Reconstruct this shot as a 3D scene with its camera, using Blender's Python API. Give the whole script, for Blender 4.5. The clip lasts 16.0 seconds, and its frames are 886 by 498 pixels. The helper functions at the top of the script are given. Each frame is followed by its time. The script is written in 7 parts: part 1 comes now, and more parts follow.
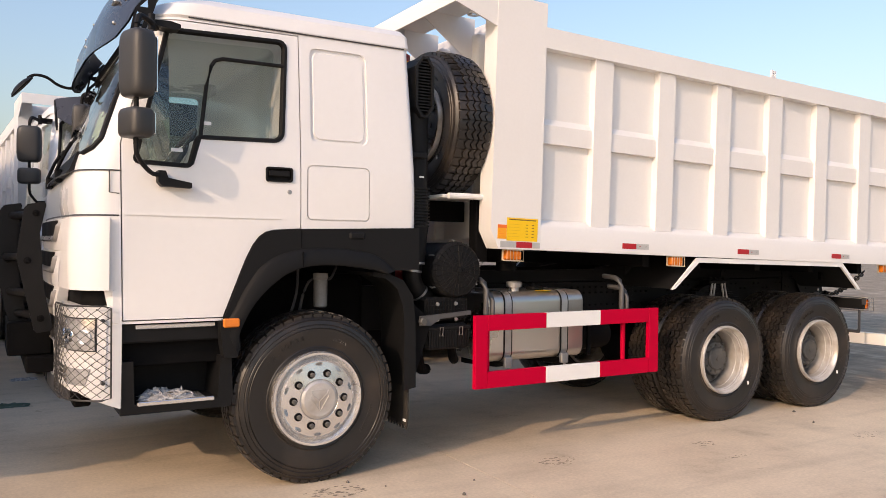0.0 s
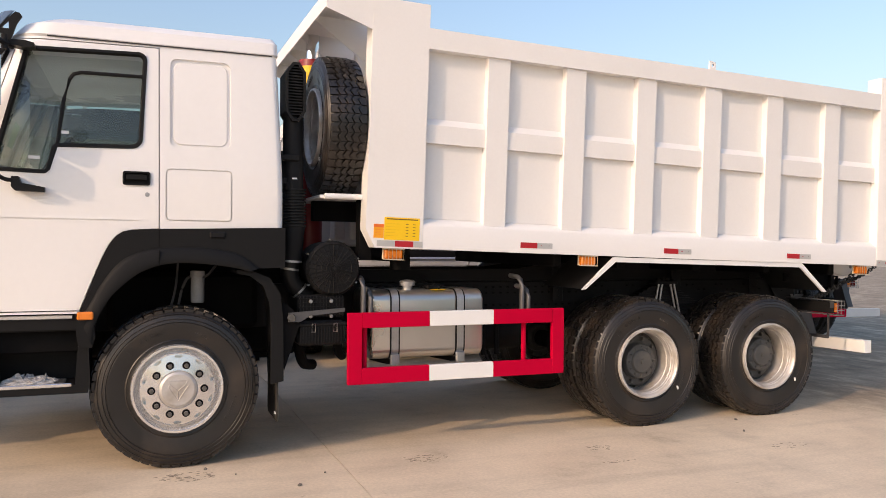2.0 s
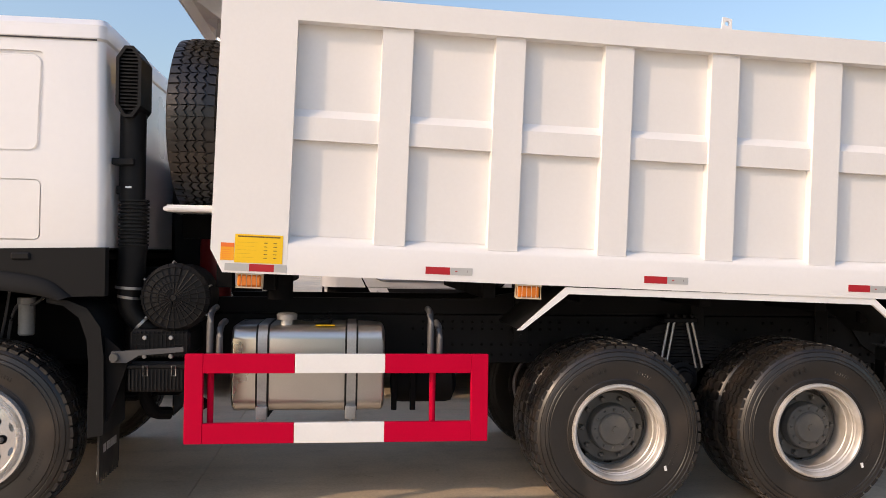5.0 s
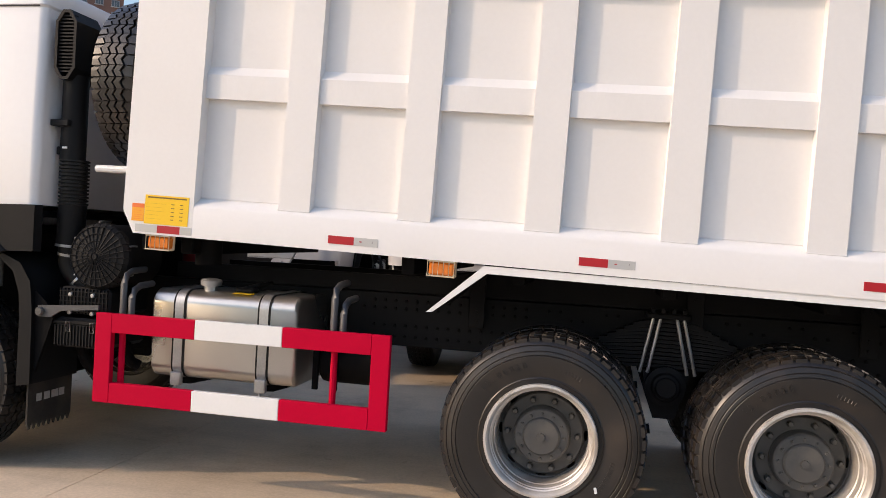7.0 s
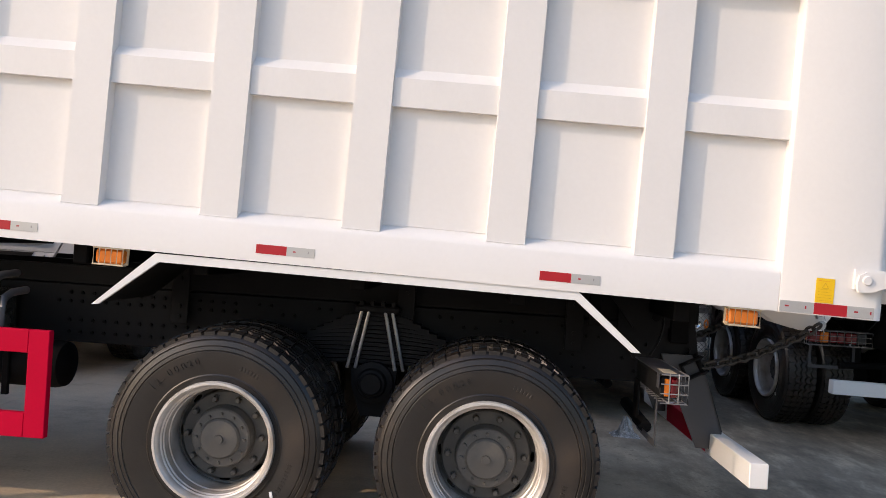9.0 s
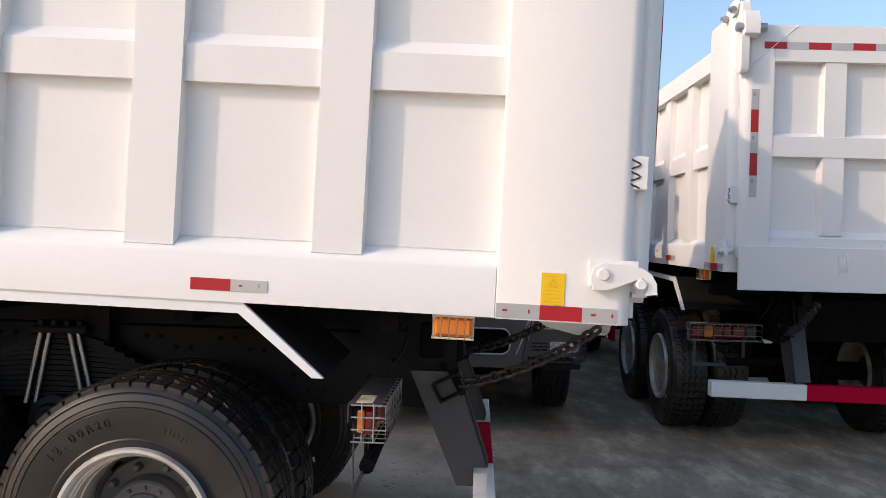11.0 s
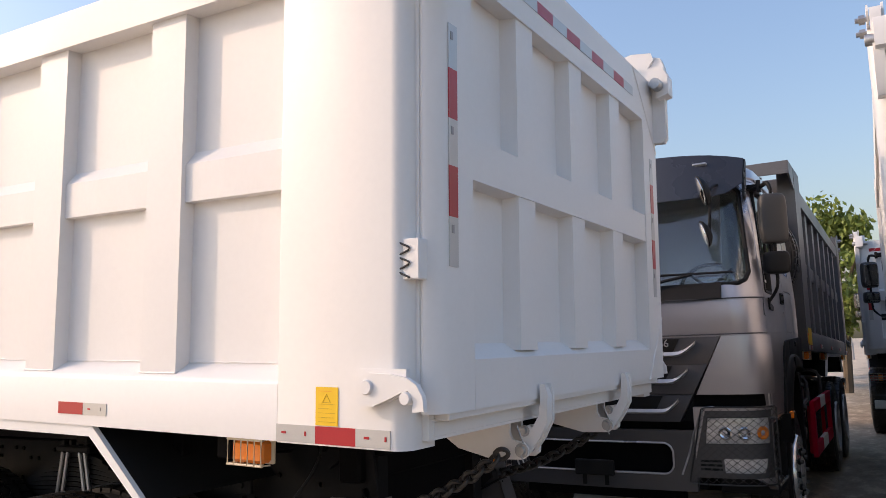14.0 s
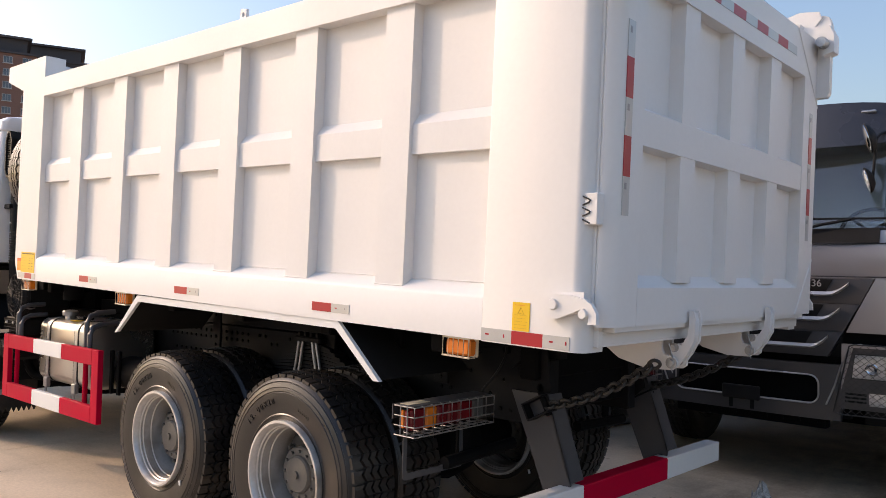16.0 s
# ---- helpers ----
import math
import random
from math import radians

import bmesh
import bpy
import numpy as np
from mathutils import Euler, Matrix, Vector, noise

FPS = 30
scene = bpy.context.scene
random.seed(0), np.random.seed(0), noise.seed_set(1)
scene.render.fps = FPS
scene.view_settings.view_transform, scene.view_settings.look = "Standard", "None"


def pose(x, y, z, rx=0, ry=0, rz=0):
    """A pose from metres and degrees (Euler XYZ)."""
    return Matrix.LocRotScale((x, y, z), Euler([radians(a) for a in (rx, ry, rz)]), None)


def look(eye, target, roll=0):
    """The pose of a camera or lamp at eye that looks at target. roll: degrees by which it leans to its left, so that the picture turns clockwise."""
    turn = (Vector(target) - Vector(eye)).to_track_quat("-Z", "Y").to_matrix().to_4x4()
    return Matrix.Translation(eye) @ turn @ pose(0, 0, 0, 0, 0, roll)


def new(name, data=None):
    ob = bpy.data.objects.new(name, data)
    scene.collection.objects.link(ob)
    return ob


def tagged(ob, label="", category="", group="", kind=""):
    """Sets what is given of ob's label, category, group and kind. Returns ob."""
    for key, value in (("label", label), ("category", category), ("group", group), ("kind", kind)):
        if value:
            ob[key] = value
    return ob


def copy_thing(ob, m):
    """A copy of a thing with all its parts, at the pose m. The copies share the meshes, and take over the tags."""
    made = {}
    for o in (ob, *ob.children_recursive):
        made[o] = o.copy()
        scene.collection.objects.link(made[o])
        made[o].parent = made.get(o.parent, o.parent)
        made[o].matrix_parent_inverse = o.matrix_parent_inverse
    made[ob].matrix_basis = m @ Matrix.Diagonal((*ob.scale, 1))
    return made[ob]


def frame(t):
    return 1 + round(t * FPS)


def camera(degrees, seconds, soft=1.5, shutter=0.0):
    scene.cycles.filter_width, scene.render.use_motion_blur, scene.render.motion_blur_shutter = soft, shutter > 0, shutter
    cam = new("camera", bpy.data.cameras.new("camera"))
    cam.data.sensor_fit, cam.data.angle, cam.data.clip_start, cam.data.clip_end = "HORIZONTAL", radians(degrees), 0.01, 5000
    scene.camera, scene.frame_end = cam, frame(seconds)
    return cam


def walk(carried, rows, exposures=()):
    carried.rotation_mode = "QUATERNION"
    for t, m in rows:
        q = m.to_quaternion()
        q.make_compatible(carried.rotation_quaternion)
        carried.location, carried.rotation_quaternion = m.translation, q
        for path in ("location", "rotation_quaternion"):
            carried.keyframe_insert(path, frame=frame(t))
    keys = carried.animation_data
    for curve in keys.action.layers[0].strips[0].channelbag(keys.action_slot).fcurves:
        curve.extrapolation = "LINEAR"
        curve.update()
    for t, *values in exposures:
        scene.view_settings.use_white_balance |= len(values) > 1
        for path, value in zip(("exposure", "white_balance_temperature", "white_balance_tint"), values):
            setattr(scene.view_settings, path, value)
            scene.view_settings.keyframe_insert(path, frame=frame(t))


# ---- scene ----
cam = camera(59.0, 16.0, 0.85)
PATH = [
    (0, (-1.828, -4.654, 1.53), (-0.816, -2.929, 1.516), 0.6),
    (0.5, (-1.444, -4.943, 1.546), (-0.491, -3.184, 1.525), 0.4),
    (1, (-1.027, -5.108, 1.536), (-0.128, -3.322, 1.514), 0.3),
    (1.5, (-0.64, -5.389, 1.544), (0.196, -3.573, 1.524), 0.4),
    (2, (-0.261, -5.525, 1.526), (0.468, -3.663, 1.514), 0.5),
    (2.5, (0.108, -5.582, 1.531), (0.7, -3.672, 1.532), 0.8),
    (3, (0.489, -5.625, 1.575), (0.908, -3.67, 1.588), 1.1),
    (3.5, (0.749, -5.377, 1.567), (1.024, -3.397, 1.596), 1.3),
    (4, (1.112, -5.136, 1.58), (1.305, -3.145, 1.622), 1.0),
    (4.5, (1.559, -4.921, 1.598), (1.754, -2.931, 1.638), 0.7),
    (5, (2.114, -4.689, 1.617), (2.346, -2.703, 1.633), 0.9),
    (5.2, (2.328, -4.671, 1.606), (2.583, -2.688, 1.609), 1.0),
    (7.3, (4.266, -4.068, 1.561), (3.739, -2.139, 1.536), 3.0),
    (7.5, (4.417, -4.066, 1.567), (3.834, -2.152, 1.568), 2.9),
    (8, (4.696, -4.102, 1.578), (4.17, -2.172, 1.587), 2.5),
    (8.5, (4.862, -3.946, 1.548), (4.567, -1.968, 1.549), 3.2),
    (9, (4.993, -3.715, 1.538), (4.9, -1.717, 1.54), 3.7),
    (9.5, (5.37, -3.559, 1.612), (5.346, -1.559, 1.573), 3.7),
    (10, (5.603, -3.336, 1.545), (5.602, -1.336, 1.532), 3.3),
    (10.2, (5.718, -3.223, 1.598), (5.717, -1.224, 1.566), 2.8),
    (12.3, (7.247, -2.093, 1.614), (6.835, -0.138, 1.692), 0.1),
    (12.5, (7.317, -1.95, 1.589), (6.834, -0.011, 1.682), -0.1),
    (13, (7.504, -1.687, 1.615), (6.818, 0.186, 1.761), -1.1),
    (13.5, (7.862, -1.645, 1.647), (6.987, 0.138, 1.876), -2.2),
    (14, (8.119, -1.883, 1.62), (7.117, -0.171, 1.875), -1.8),
    (14.5, (8.402, -2.105, 1.626), (7.291, -0.456, 1.848), -0.6),
    (15, (8.631, -2.227, 1.624), (7.421, -0.644, 1.795), 0.3),
    (15.5, (8.554, -2.392, 1.627), (7.273, -0.86, 1.742), 0.9),
    (16, (8.445, -2.55, 1.633), (7.114, -1.058, 1.692), 1.3),
]
walk(cam, [(t, look(eye, target, roll)) for t, eye, target, roll in PATH],
     exposures=[(0, 0.69, 7200, 22), (5, 0.67, 7000, 20), (8, 0.68, 6650, 18), (10, 0.69, 6600, 18), (12.5, 0.73, 6600, 19), (13.5, 0.70, 6900, 23), (16, 0.66, 7000, 22)])

# ---------------- light ----------------
SUN = Vector((0.46, 0.21, -0.26)).normalized()
world = bpy.data.worlds.new("sky")
scene.world = world
world.use_nodes = True
wn = world.node_tree
sky = wn.nodes.new("ShaderNodeTexSky")
sky.sky_type = "NISHITA"
sky.sun_disc = False
sky.sun_elevation = math.asin(-SUN.z)
sky.sun_rotation = math.atan2(-SUN.x, -SUN.y)
sky.air_density, sky.dust_density, sky.ozone_density = 1.6, 3.0, 5.2
wn.links.new(sky.outputs[0], wn.nodes["Background"].inputs[0])
wn.nodes["Background"].inputs[1].default_value = 0.15
sun = new("sun", bpy.data.lights.new("sun", "SUN"))
sun.data.energy, sun.data.angle, sun.data.color = 1.23, radians(0.6), (1.0, 0.78, 0.54)
sun.matrix_world = look((0, 0, 20), Vector((0, 0, 20)) + SUN)


# ---------------- materials ----------------
def material(name, colour, rough=0.5, metal=0.0, coat=0.0, vary=0.06, scale=3.0, fine=60.0, bump=0.0, dirt=None, dirt_amount=0.0, dirt_scale=2.0, rough_vary=0.08, spec=0.5):
    """Principled surface with a broad and a fine noise in colour, roughness and relief; dirt: a second colour in patches."""
    m = bpy.data.materials.new(name)
    m.use_nodes = True
    nt = m.node_tree
    b = nt.nodes["Principled BSDF"]
    b.inputs["Metallic"].default_value = metal
    b.inputs["Coat Weight"].default_value = coat
    b.inputs["Coat Roughness"].default_value = 0.12
    b.inputs["Specular IOR Level"].default_value = spec
    co = nt.nodes.new("ShaderNodeTexCoord")

    def noise_tex(s, detail):
        n = nt.nodes.new("ShaderNodeTexNoise")
        n.inputs["Scale"].default_value = s
        n.inputs["Detail"].default_value = detail
        nt.links.new(co.outputs["Object"], n.inputs["Vector"])
        return n.outputs["Fac"]

    broad, grain = noise_tex(scale, 5), noise_tex(fine, 3)

    def ramp(fac, lo, hi, a, z):
        r = nt.nodes.new("ShaderNodeMapRange")
        nt.links.new(fac, r.inputs["Value"])
        for k, v in zip(("From Min", "From Max", "To Min", "To Max"), (lo, hi, a, z)):
            r.inputs[k].default_value = v
        return r.outputs["Result"]

    def mul(a, c):
        n = nt.nodes.new("ShaderNodeMath")
        n.operation = "MULTIPLY"
        nt.links.new(a, n.inputs[0])
        nt.links.new(c, n.inputs[1])
        return n.outputs[0]

    val = mul(ramp(broad, 0.3, 0.7, 1 - vary, 1 + vary), ramp(grain, 0.3, 0.7, 1 - vary * 0.6, 1 + vary * 0.6))
    mix = nt.nodes.new("ShaderNodeVectorMath")
    mix.operation = "SCALE"
    mix.inputs[0].default_value = colour
    nt.links.new(val, mix.inputs["Scale"])
    out = mix.outputs[0]
    if dirt:
        d = nt.nodes.new("ShaderNodeMix")
        d.data_type = "RGBA"
        nt.links.new(ramp(noise_tex(dirt_scale, 8), 0.48, 0.72, 0.0, dirt_amount), d.inputs["Factor"])
        nt.links.new(out, d.inputs["A"])
        d.inputs["B"].default_value = (*dirt, 1)
        out = d.outputs["Result"]
    nt.links.new(out, b.inputs["Base Color"])
    nt.links.new(ramp(broad, 0.3, 0.7, max(0.02, rough - rough_vary), min(1, rough + rough_vary)), b.inputs["Roughness"])
    if bump:
        bp = nt.nodes.new("ShaderNodeBump")
        bp.inputs["Distance"].default_value = bump
        bp.inputs["Strength"].default_value = 0.6
        nt.links.new(grain, bp.inputs["Height"])
        nt.links.new(bp.outputs[0], b.inputs["Normal"])
    return m


M_WHITE = material("white_truck_paint", (0.80, 0.785, 0.77), 0.32, coat=0.35, vary=0.012, scale=1.2, fine=25, dirt=(0.60, 0.56, 0.50), dirt_amount=0.10, dirt_scale=1.5)
M_BOXW = material("white_box_paint", (0.77, 0.755, 0.735), 0.50, coat=0.0, vary=0.015, scale=0.9, fine=40, bump=0.0006, dirt=(0.58, 0.55, 0.50), dirt_amount=0.12, dirt_scale=1.1)
M_GREY = material("grey_metallic_paint", (0.42, 0.405, 0.42), 0.33, metal=0.75, coat=0.6, vary=0.05, scale=2, fine=300)
M_GREYBOX = material("dark_grey_box_paint", (0.10, 0.098, 0.102), 0.45, vary=0.08, scale=1.5, fine=40)
M_DARKGREY = material("dark_grey_trim", (0.05, 0.05, 0.055), 0.45, vary=0.06, fine=120, bump=0.0004)
M_PLASTIC = material("black_plastic", (0.0085, 0.0085, 0.009), 0.55, vary=0.10, scale=4, fine=180, bump=0.0006, dirt=(0.04, 0.036, 0.032), dirt_amount=0.15, dirt_scale=3, spec=0.18)
M_MIRB = material("mirror_shell_plastic", (0.040, 0.038, 0.036), 0.45, vary=0.06, scale=4, fine=200, bump=0.0003, spec=0.45)
M_FENDER = material("charcoal_fender_plastic", (0.0095, 0.0096, 0.0100), 0.6, vary=0.06, scale=3, fine=200, bump=0.0005, spec=0.15)
M_CHASSIS = material("black_chassis_paint", (0.0045, 0.0045, 0.005), 0.72, vary=0.15, scale=5, fine=60, bump=0.001, dirt=(0.022, 0.020, 0.018), dirt_amount=0.12, dirt_scale=4, spec=0.08)
M_RUBBER = material("tyre_rubber", (0.0150, 0.0130, 0.0118), 0.39, vary=0.12, scale=5, fine=90, bump=0.0008, dirt=(0.075, 0.052, 0.036), dirt_amount=0.38, dirt_scale=4.0, rough_vary=0.12, spec=0.5)
M_HOSE = material("black_rubber_hose", (0.008, 0.008, 0.008), 0.5, vary=0.08, spec=0.25)
M_RIM = material("silver_rim_paint", (0.56, 0.54, 0.515), 0.40, metal=0.35, vary=0.10, scale=6, fine=80, dirt=(0.22, 0.165, 0.105), dirt_amount=0.75, dirt_scale=5)
M_RIMF = material("polished_rim_metal", (0.80, 0.79, 0.78), 0.20, metal=0.8, vary=0.05, scale=6, fine=80, dirt=(0.35, 0.32, 0.28), dirt_amount=0.15, dirt_scale=7)
M_TMARK = material("tape_print", (0.30, 0.29, 0.29), 0.5)
M_HUB = material("grey_hub_paint", (0.074, 0.073, 0.070), 0.5, metal=0.1, vary=0.08, scale=8, fine=70, bump=0.0006, dirt=(0.25, 0.22, 0.18), dirt_amount=0.2, dirt_scale=9)
M_STEEL = material("brushed_steel", (0.52, 0.50, 0.47), 0.30, metal=0.95, vary=0.08, scale=2.0, fine=140, rough_vary=0.1)
M_ZINC = material("galvanised_steel", (0.42, 0.42, 0.42), 0.4, metal=0.8, vary=0.12, scale=9, fine=90)
M_TUBE = material("grey_tube_paint", (0.085, 0.085, 0.088), 0.45, metal=0.3, vary=0.06)
M_RED = material("red_guard_paint", (0.50, 0.001, 0.028), 0.55, vary=0.04, scale=3, fine=60, spec=0.08)
M_GUARDW = material("white_guard_paint", (0.78, 0.78, 0.77), 0.4, coat=0.2, vary=0.02)
M_TAPER = material("red_reflective_tape", (0.42, 0.012, 0.02), 0.35, vary=0.05, fine=400)
M_TAPEW = material("white_reflective_tape", (0.50, 0.50, 0.49), 0.35, metal=0.3, vary=0.06, fine=400)
M_INKD = material("black_print", (0.16, 0.09, 0.012), 0.6)
M_YELLOW = material("yellow_sticker", (0.86, 0.53, 0.006), 0.5, vary=0.02)
M_ORANGE = material("orange_sticker", (0.80, 0.16, 0.02), 0.5, vary=0.02)
M_PATCH = material("orange_yellow_paper", (0.85, 0.36, 0.010), 0.5, vary=0.03)
M_INK = material("dark_print", (0.58, 0.34, 0.012), 0.6)
M_AMBER = material("amber_lens", (0.75, 0.20, 0.02), 0.15, vary=0.08, fine=200, coat=0.5)
M_LENSR = material("red_lens", (0.16, 0.004, 0.008), 0.15, vary=0.06, fine=150, coat=0.6)
M_LENSC = material("clear_lens", (0.62, 0.62, 0.62), 0.12, metal=0.4, vary=0.2, scale=30, fine=160, coat=0.8)
M_CHROME = material("chrome", (0.75, 0.75, 0.75), 0.08, metal=1.0, vary=0.02)
M_WIRE = material("wire_guard", (0.05, 0.05, 0.05), 0.45, metal=0.5)
M_CAGE = material("bare_cage_wire", (0.30, 0.29, 0.28), 0.45, metal=0.5, vary=0.1)
M_CREAM = material("cream_guard_paint", (0.62, 0.52, 0.36), 0.45, vary=0.05)
M_MIRROR = material("mirror_glass", (0.85, 0.87, 0.9), 0.02, metal=1.0, vary=0.01)
M_INTERIOR = material("cab_trim_grey", (0.21, 0.225, 0.225), 0.7, vary=0.08)
M_SEAT = material("dark_seat_cloth", (0.05, 0.05, 0.055), 0.9, vary=0.15, fine=200)
M_CYL = material("hoist_cylinder_red", (0.24, 0.010, 0.014), 0.4, coat=0.2, vary=0.06)
M_BAG = material("crumpled_plastic_bag", (0.40, 0.39, 0.38), 0.25, vary=0.3, scale=30, fine=120)
M_LITTER = material("green_litter", (0.05, 0.09, 0.06), 0.5, vary=0.2)
M_PEBBLE = material("stone_chip", (0.16, 0.14, 0.12), 0.9, vary=0.2)
M_LEAF = material("tree_leaf", (0.15, 0.20, 0.035), 0.6, vary=0.35, scale=0.6, fine=3)
M_BARK = material("tree_bark", (0.10, 0.075, 0.05), 0.9, vary=0.2)
M_BRICK = material("apartment_brown_render", (0.22, 0.115, 0.085), 0.85, vary=0.08, scale=0.3, fine=3)
M_BRICK2 = material("apartment_grey_render", (0.075, 0.065, 0.065), 0.85, vary=0.08, scale=0.3, fine=3)
M_BALC = material("apartment_pale_trim", (0.45, 0.43, 0.41), 0.8, vary=0.06)
M_PANE = material("dark_window_pane", (0.10, 0.12, 0.14), 0.15, vary=0.3, scale=0.8)


def glass(name, tint, rough=0.02, ior=1.5):
    m = bpy.data.materials.new(name)
    m.use_nodes = True
    nt = m.node_tree
    nt.nodes.remove(nt.nodes["Principled BSDF"])
    tr, gl, mx, fr = (nt.nodes.new("ShaderNode" + k) for k in ("BsdfTransparent", "BsdfGlossy", "MixShader", "Fresnel"))
    tr.inputs[0].default_value = (*tint, 1)
    gl.inputs["Roughness"].default_value = rough
    fr.inputs[0].default_value = ior
    nt.links.new(fr.outputs[0], mx.inputs[0])
    nt.links.new(tr.outputs[0], mx.inputs[1])
    nt.links.new(gl.outputs[0], mx.inputs[2])
    nt.links.new(mx.outputs[0], nt.nodes["Material Output"].inputs[0])
    return m


M_GLASS = glass("tinted_cab_glass", (0.78, 0.84, 0.83), 0.02)
M_SCREEN = glass("clear_windscreen_glass", (0.88, 0.93, 0.92), 0.02, 2.0)
M_LAMPO = material("outer_lamp_lens", (0.62, 0.62, 0.62), 0.12, metal=0.4, coat=0.8)


# ---------------- mesh helpers ----------------
def part(name, bm, mat, parent=None, label="", smooth=30, m=None):
    me = bpy.data.meshes.new(name)
    bmesh.ops.recalc_face_normals(bm, faces=bm.faces)
    bm.to_mesh(me)
    bm.free()
    me.materials.append(mat)
    if smooth:
        me.polygons.foreach_set("use_smooth", [True] * len(me.polygons))
        me.set_sharp_from_angle(angle=radians(smooth))
    ob = new(name, me)
    ob.parent = parent
    if m is not None:
        ob.matrix_basis = m
    if label:
        ob["label"] = label
    return ob


def again(ob, m, parent=None):
    """Another part on the same mesh."""
    o = ob.copy()
    scene.collection.objects.link(o)
    o.parent = parent or ob.parent
    o.matrix_basis = m
    return o


def box(bm, x0, x1, y0, y1, z0, z1, c=0.0):
    """A block; c: chamfer of all its edges."""
    lo, hi = (min(x0, x1), min(y0, y1), min(z0, z1)), (max(x0, x1), max(y0, y1), max(z0, z1))
    c = min(c, *(0.45 * (h - l) for l, h in zip(lo, hi)))
    if c <= 0:
        v = [bm.verts.new((a, b, d)) for a in (lo[0], hi[0]) for b in (lo[1], hi[1]) for d in (lo[2], hi[2])]
        for f in ((0, 1, 3, 2), (4, 6, 7, 5), (0, 4, 5, 1), (2, 3, 7, 6), (0, 2, 6, 4), (1, 5, 7, 3)):
            bm.faces.new([v[i] for i in f])
        return
    vs = {}
    for i in range(8):
        s = (i & 1, i >> 1 & 1, i >> 2 & 1)
        for ax in range(3):
            p = [(hi[k] - (c if k != ax else 0)) if s[k] else (lo[k] + (c if k != ax else 0)) for k in range(3)]
            vs[s, ax] = bm.verts.new(p)
    for ax in range(3):
        u, w = (ax + 1) % 3, (ax + 2) % 3
        for side in (0, 1):
            q = []
            for a, b in ((0, 0), (1, 0), (1, 1), (0, 1)):
                s = [0, 0, 0]
                s[ax], s[u], s[w] = side, a, b
                q.append(vs[tuple(s), ax])
            bm.faces.new(q)
        for a in (0, 1):
            for b in (0, 1):
                s0, s1 = [0, 0, 0], [0, 0, 0]
                s0[ax], s1[ax] = 0, 1
                s0[u] = s1[u] = a
                s0[w] = s1[w] = b
                bm.faces.new([vs[tuple(s0), u], vs[tuple(s1), u], vs[tuple(s1), w], vs[tuple(s0), w]])
    for i in range(8):
        s = (i & 1, i >> 1 & 1, i >> 2 & 1)
        bm.faces.new([vs[s, 0], vs[s, 1], vs[s, 2]])


def prism(bm, pts, a0, a1, axis="y"):
    """A polygon (two coordinates in the order of the axes left) drawn out along an axis."""
    def place(p, a):
        return {"x": (a, p[0], p[1]), "y": (p[0], a, p[1]), "z": (p[0], p[1], a)}[axis]
    A = [bm.verts.new(place(p, a0)) for p in pts]
    B = [bm.verts.new(place(p, a1)) for p in pts]
    bm.faces.new(A)
    bm.faces.new(B[::-1])
    n = len(pts)
    for i in range(n):
        bm.faces.new([A[i], A[(i + 1) % n], B[(i + 1) % n], B[i]])


def band(bm, outer, inner, a0, a1, axis="y"):
    """The area between two open lines of as many points, drawn out along an axis."""
    def place(p, a):
        return {"x": (a, p[0], p[1]), "y": (p[0], a, p[1]), "z": (p[0], p[1], a)}[axis]
    rows = [[bm.verts.new(place(p, a)) for p, a in ((o, a0), (i, a0), (i, a1), (o, a1))] for o, i in zip(outer, inner)]
    shut = (Vector(outer[0]) - Vector(outer[-1])).length < 1e-6
    for A, B in zip(rows, rows[1:]):
        for k in range(4):
            bm.faces.new([A[k], A[(k + 1) % 4], B[(k + 1) % 4], B[k]])
    if shut:
        bmesh.ops.remove_doubles(bm, verts=bm.verts, dist=1e-5)
    else:
        bm.faces.new(rows[0])
        bm.faces.new(rows[-1])


def tube(bm, pts, r, n=10, closed=False):
    """A round bar along a line."""
    pts = [Vector(p) for p in pts]
    rings, N = [], len(pts)
    up = Vector((0, 0, 1))
    for i, p in enumerate(pts):
        a, b = pts[(i - 1) % N] if closed or i else p, pts[(i + 1) % N] if closed or i < N - 1 else p
        d = (b - a).normalized()
        ref = up if abs(d.z) < 0.95 else Vector((1, 0, 0))
        u = d.cross(ref).normalized()
        w = u.cross(d)
        rings.append([bm.verts.new(p + (u * math.cos(t) + w * math.sin(t)) * r) for t in (2 * math.pi * k / n for k in range(n))])
    for i in range(N if closed else N - 1):
        A, B = rings[i], rings[(i + 1) % N]
        for k in range(n):
            bm.faces.new([A[k], A[(k + 1) % n], B[(k + 1) % n], B[k]])
    if not closed:
        bm.faces.new(rings[0][::-1])
        bm.faces.new(rings[-1])


def curve_pts(pts, k=5):
    """A smooth line through points (Catmull-Rom)."""
    P = [Vector(p) for p in pts]
    P = [2 * P[0] - P[1]] + P + [2 * P[-1] - P[-2]]
    out = []
    for i in range(1, len(P) - 2):
        for j in range(k):
            t = j / k
            a, b, c, d = P[i - 1:i + 3]
            out.append(0.5 * ((2 * b) + (c - a) * t + (2 * a - 5 * b + 4 * c - d) * t * t + (3 * b - a - 3 * c + d) * t ** 3))
    return out + [P[-2]]


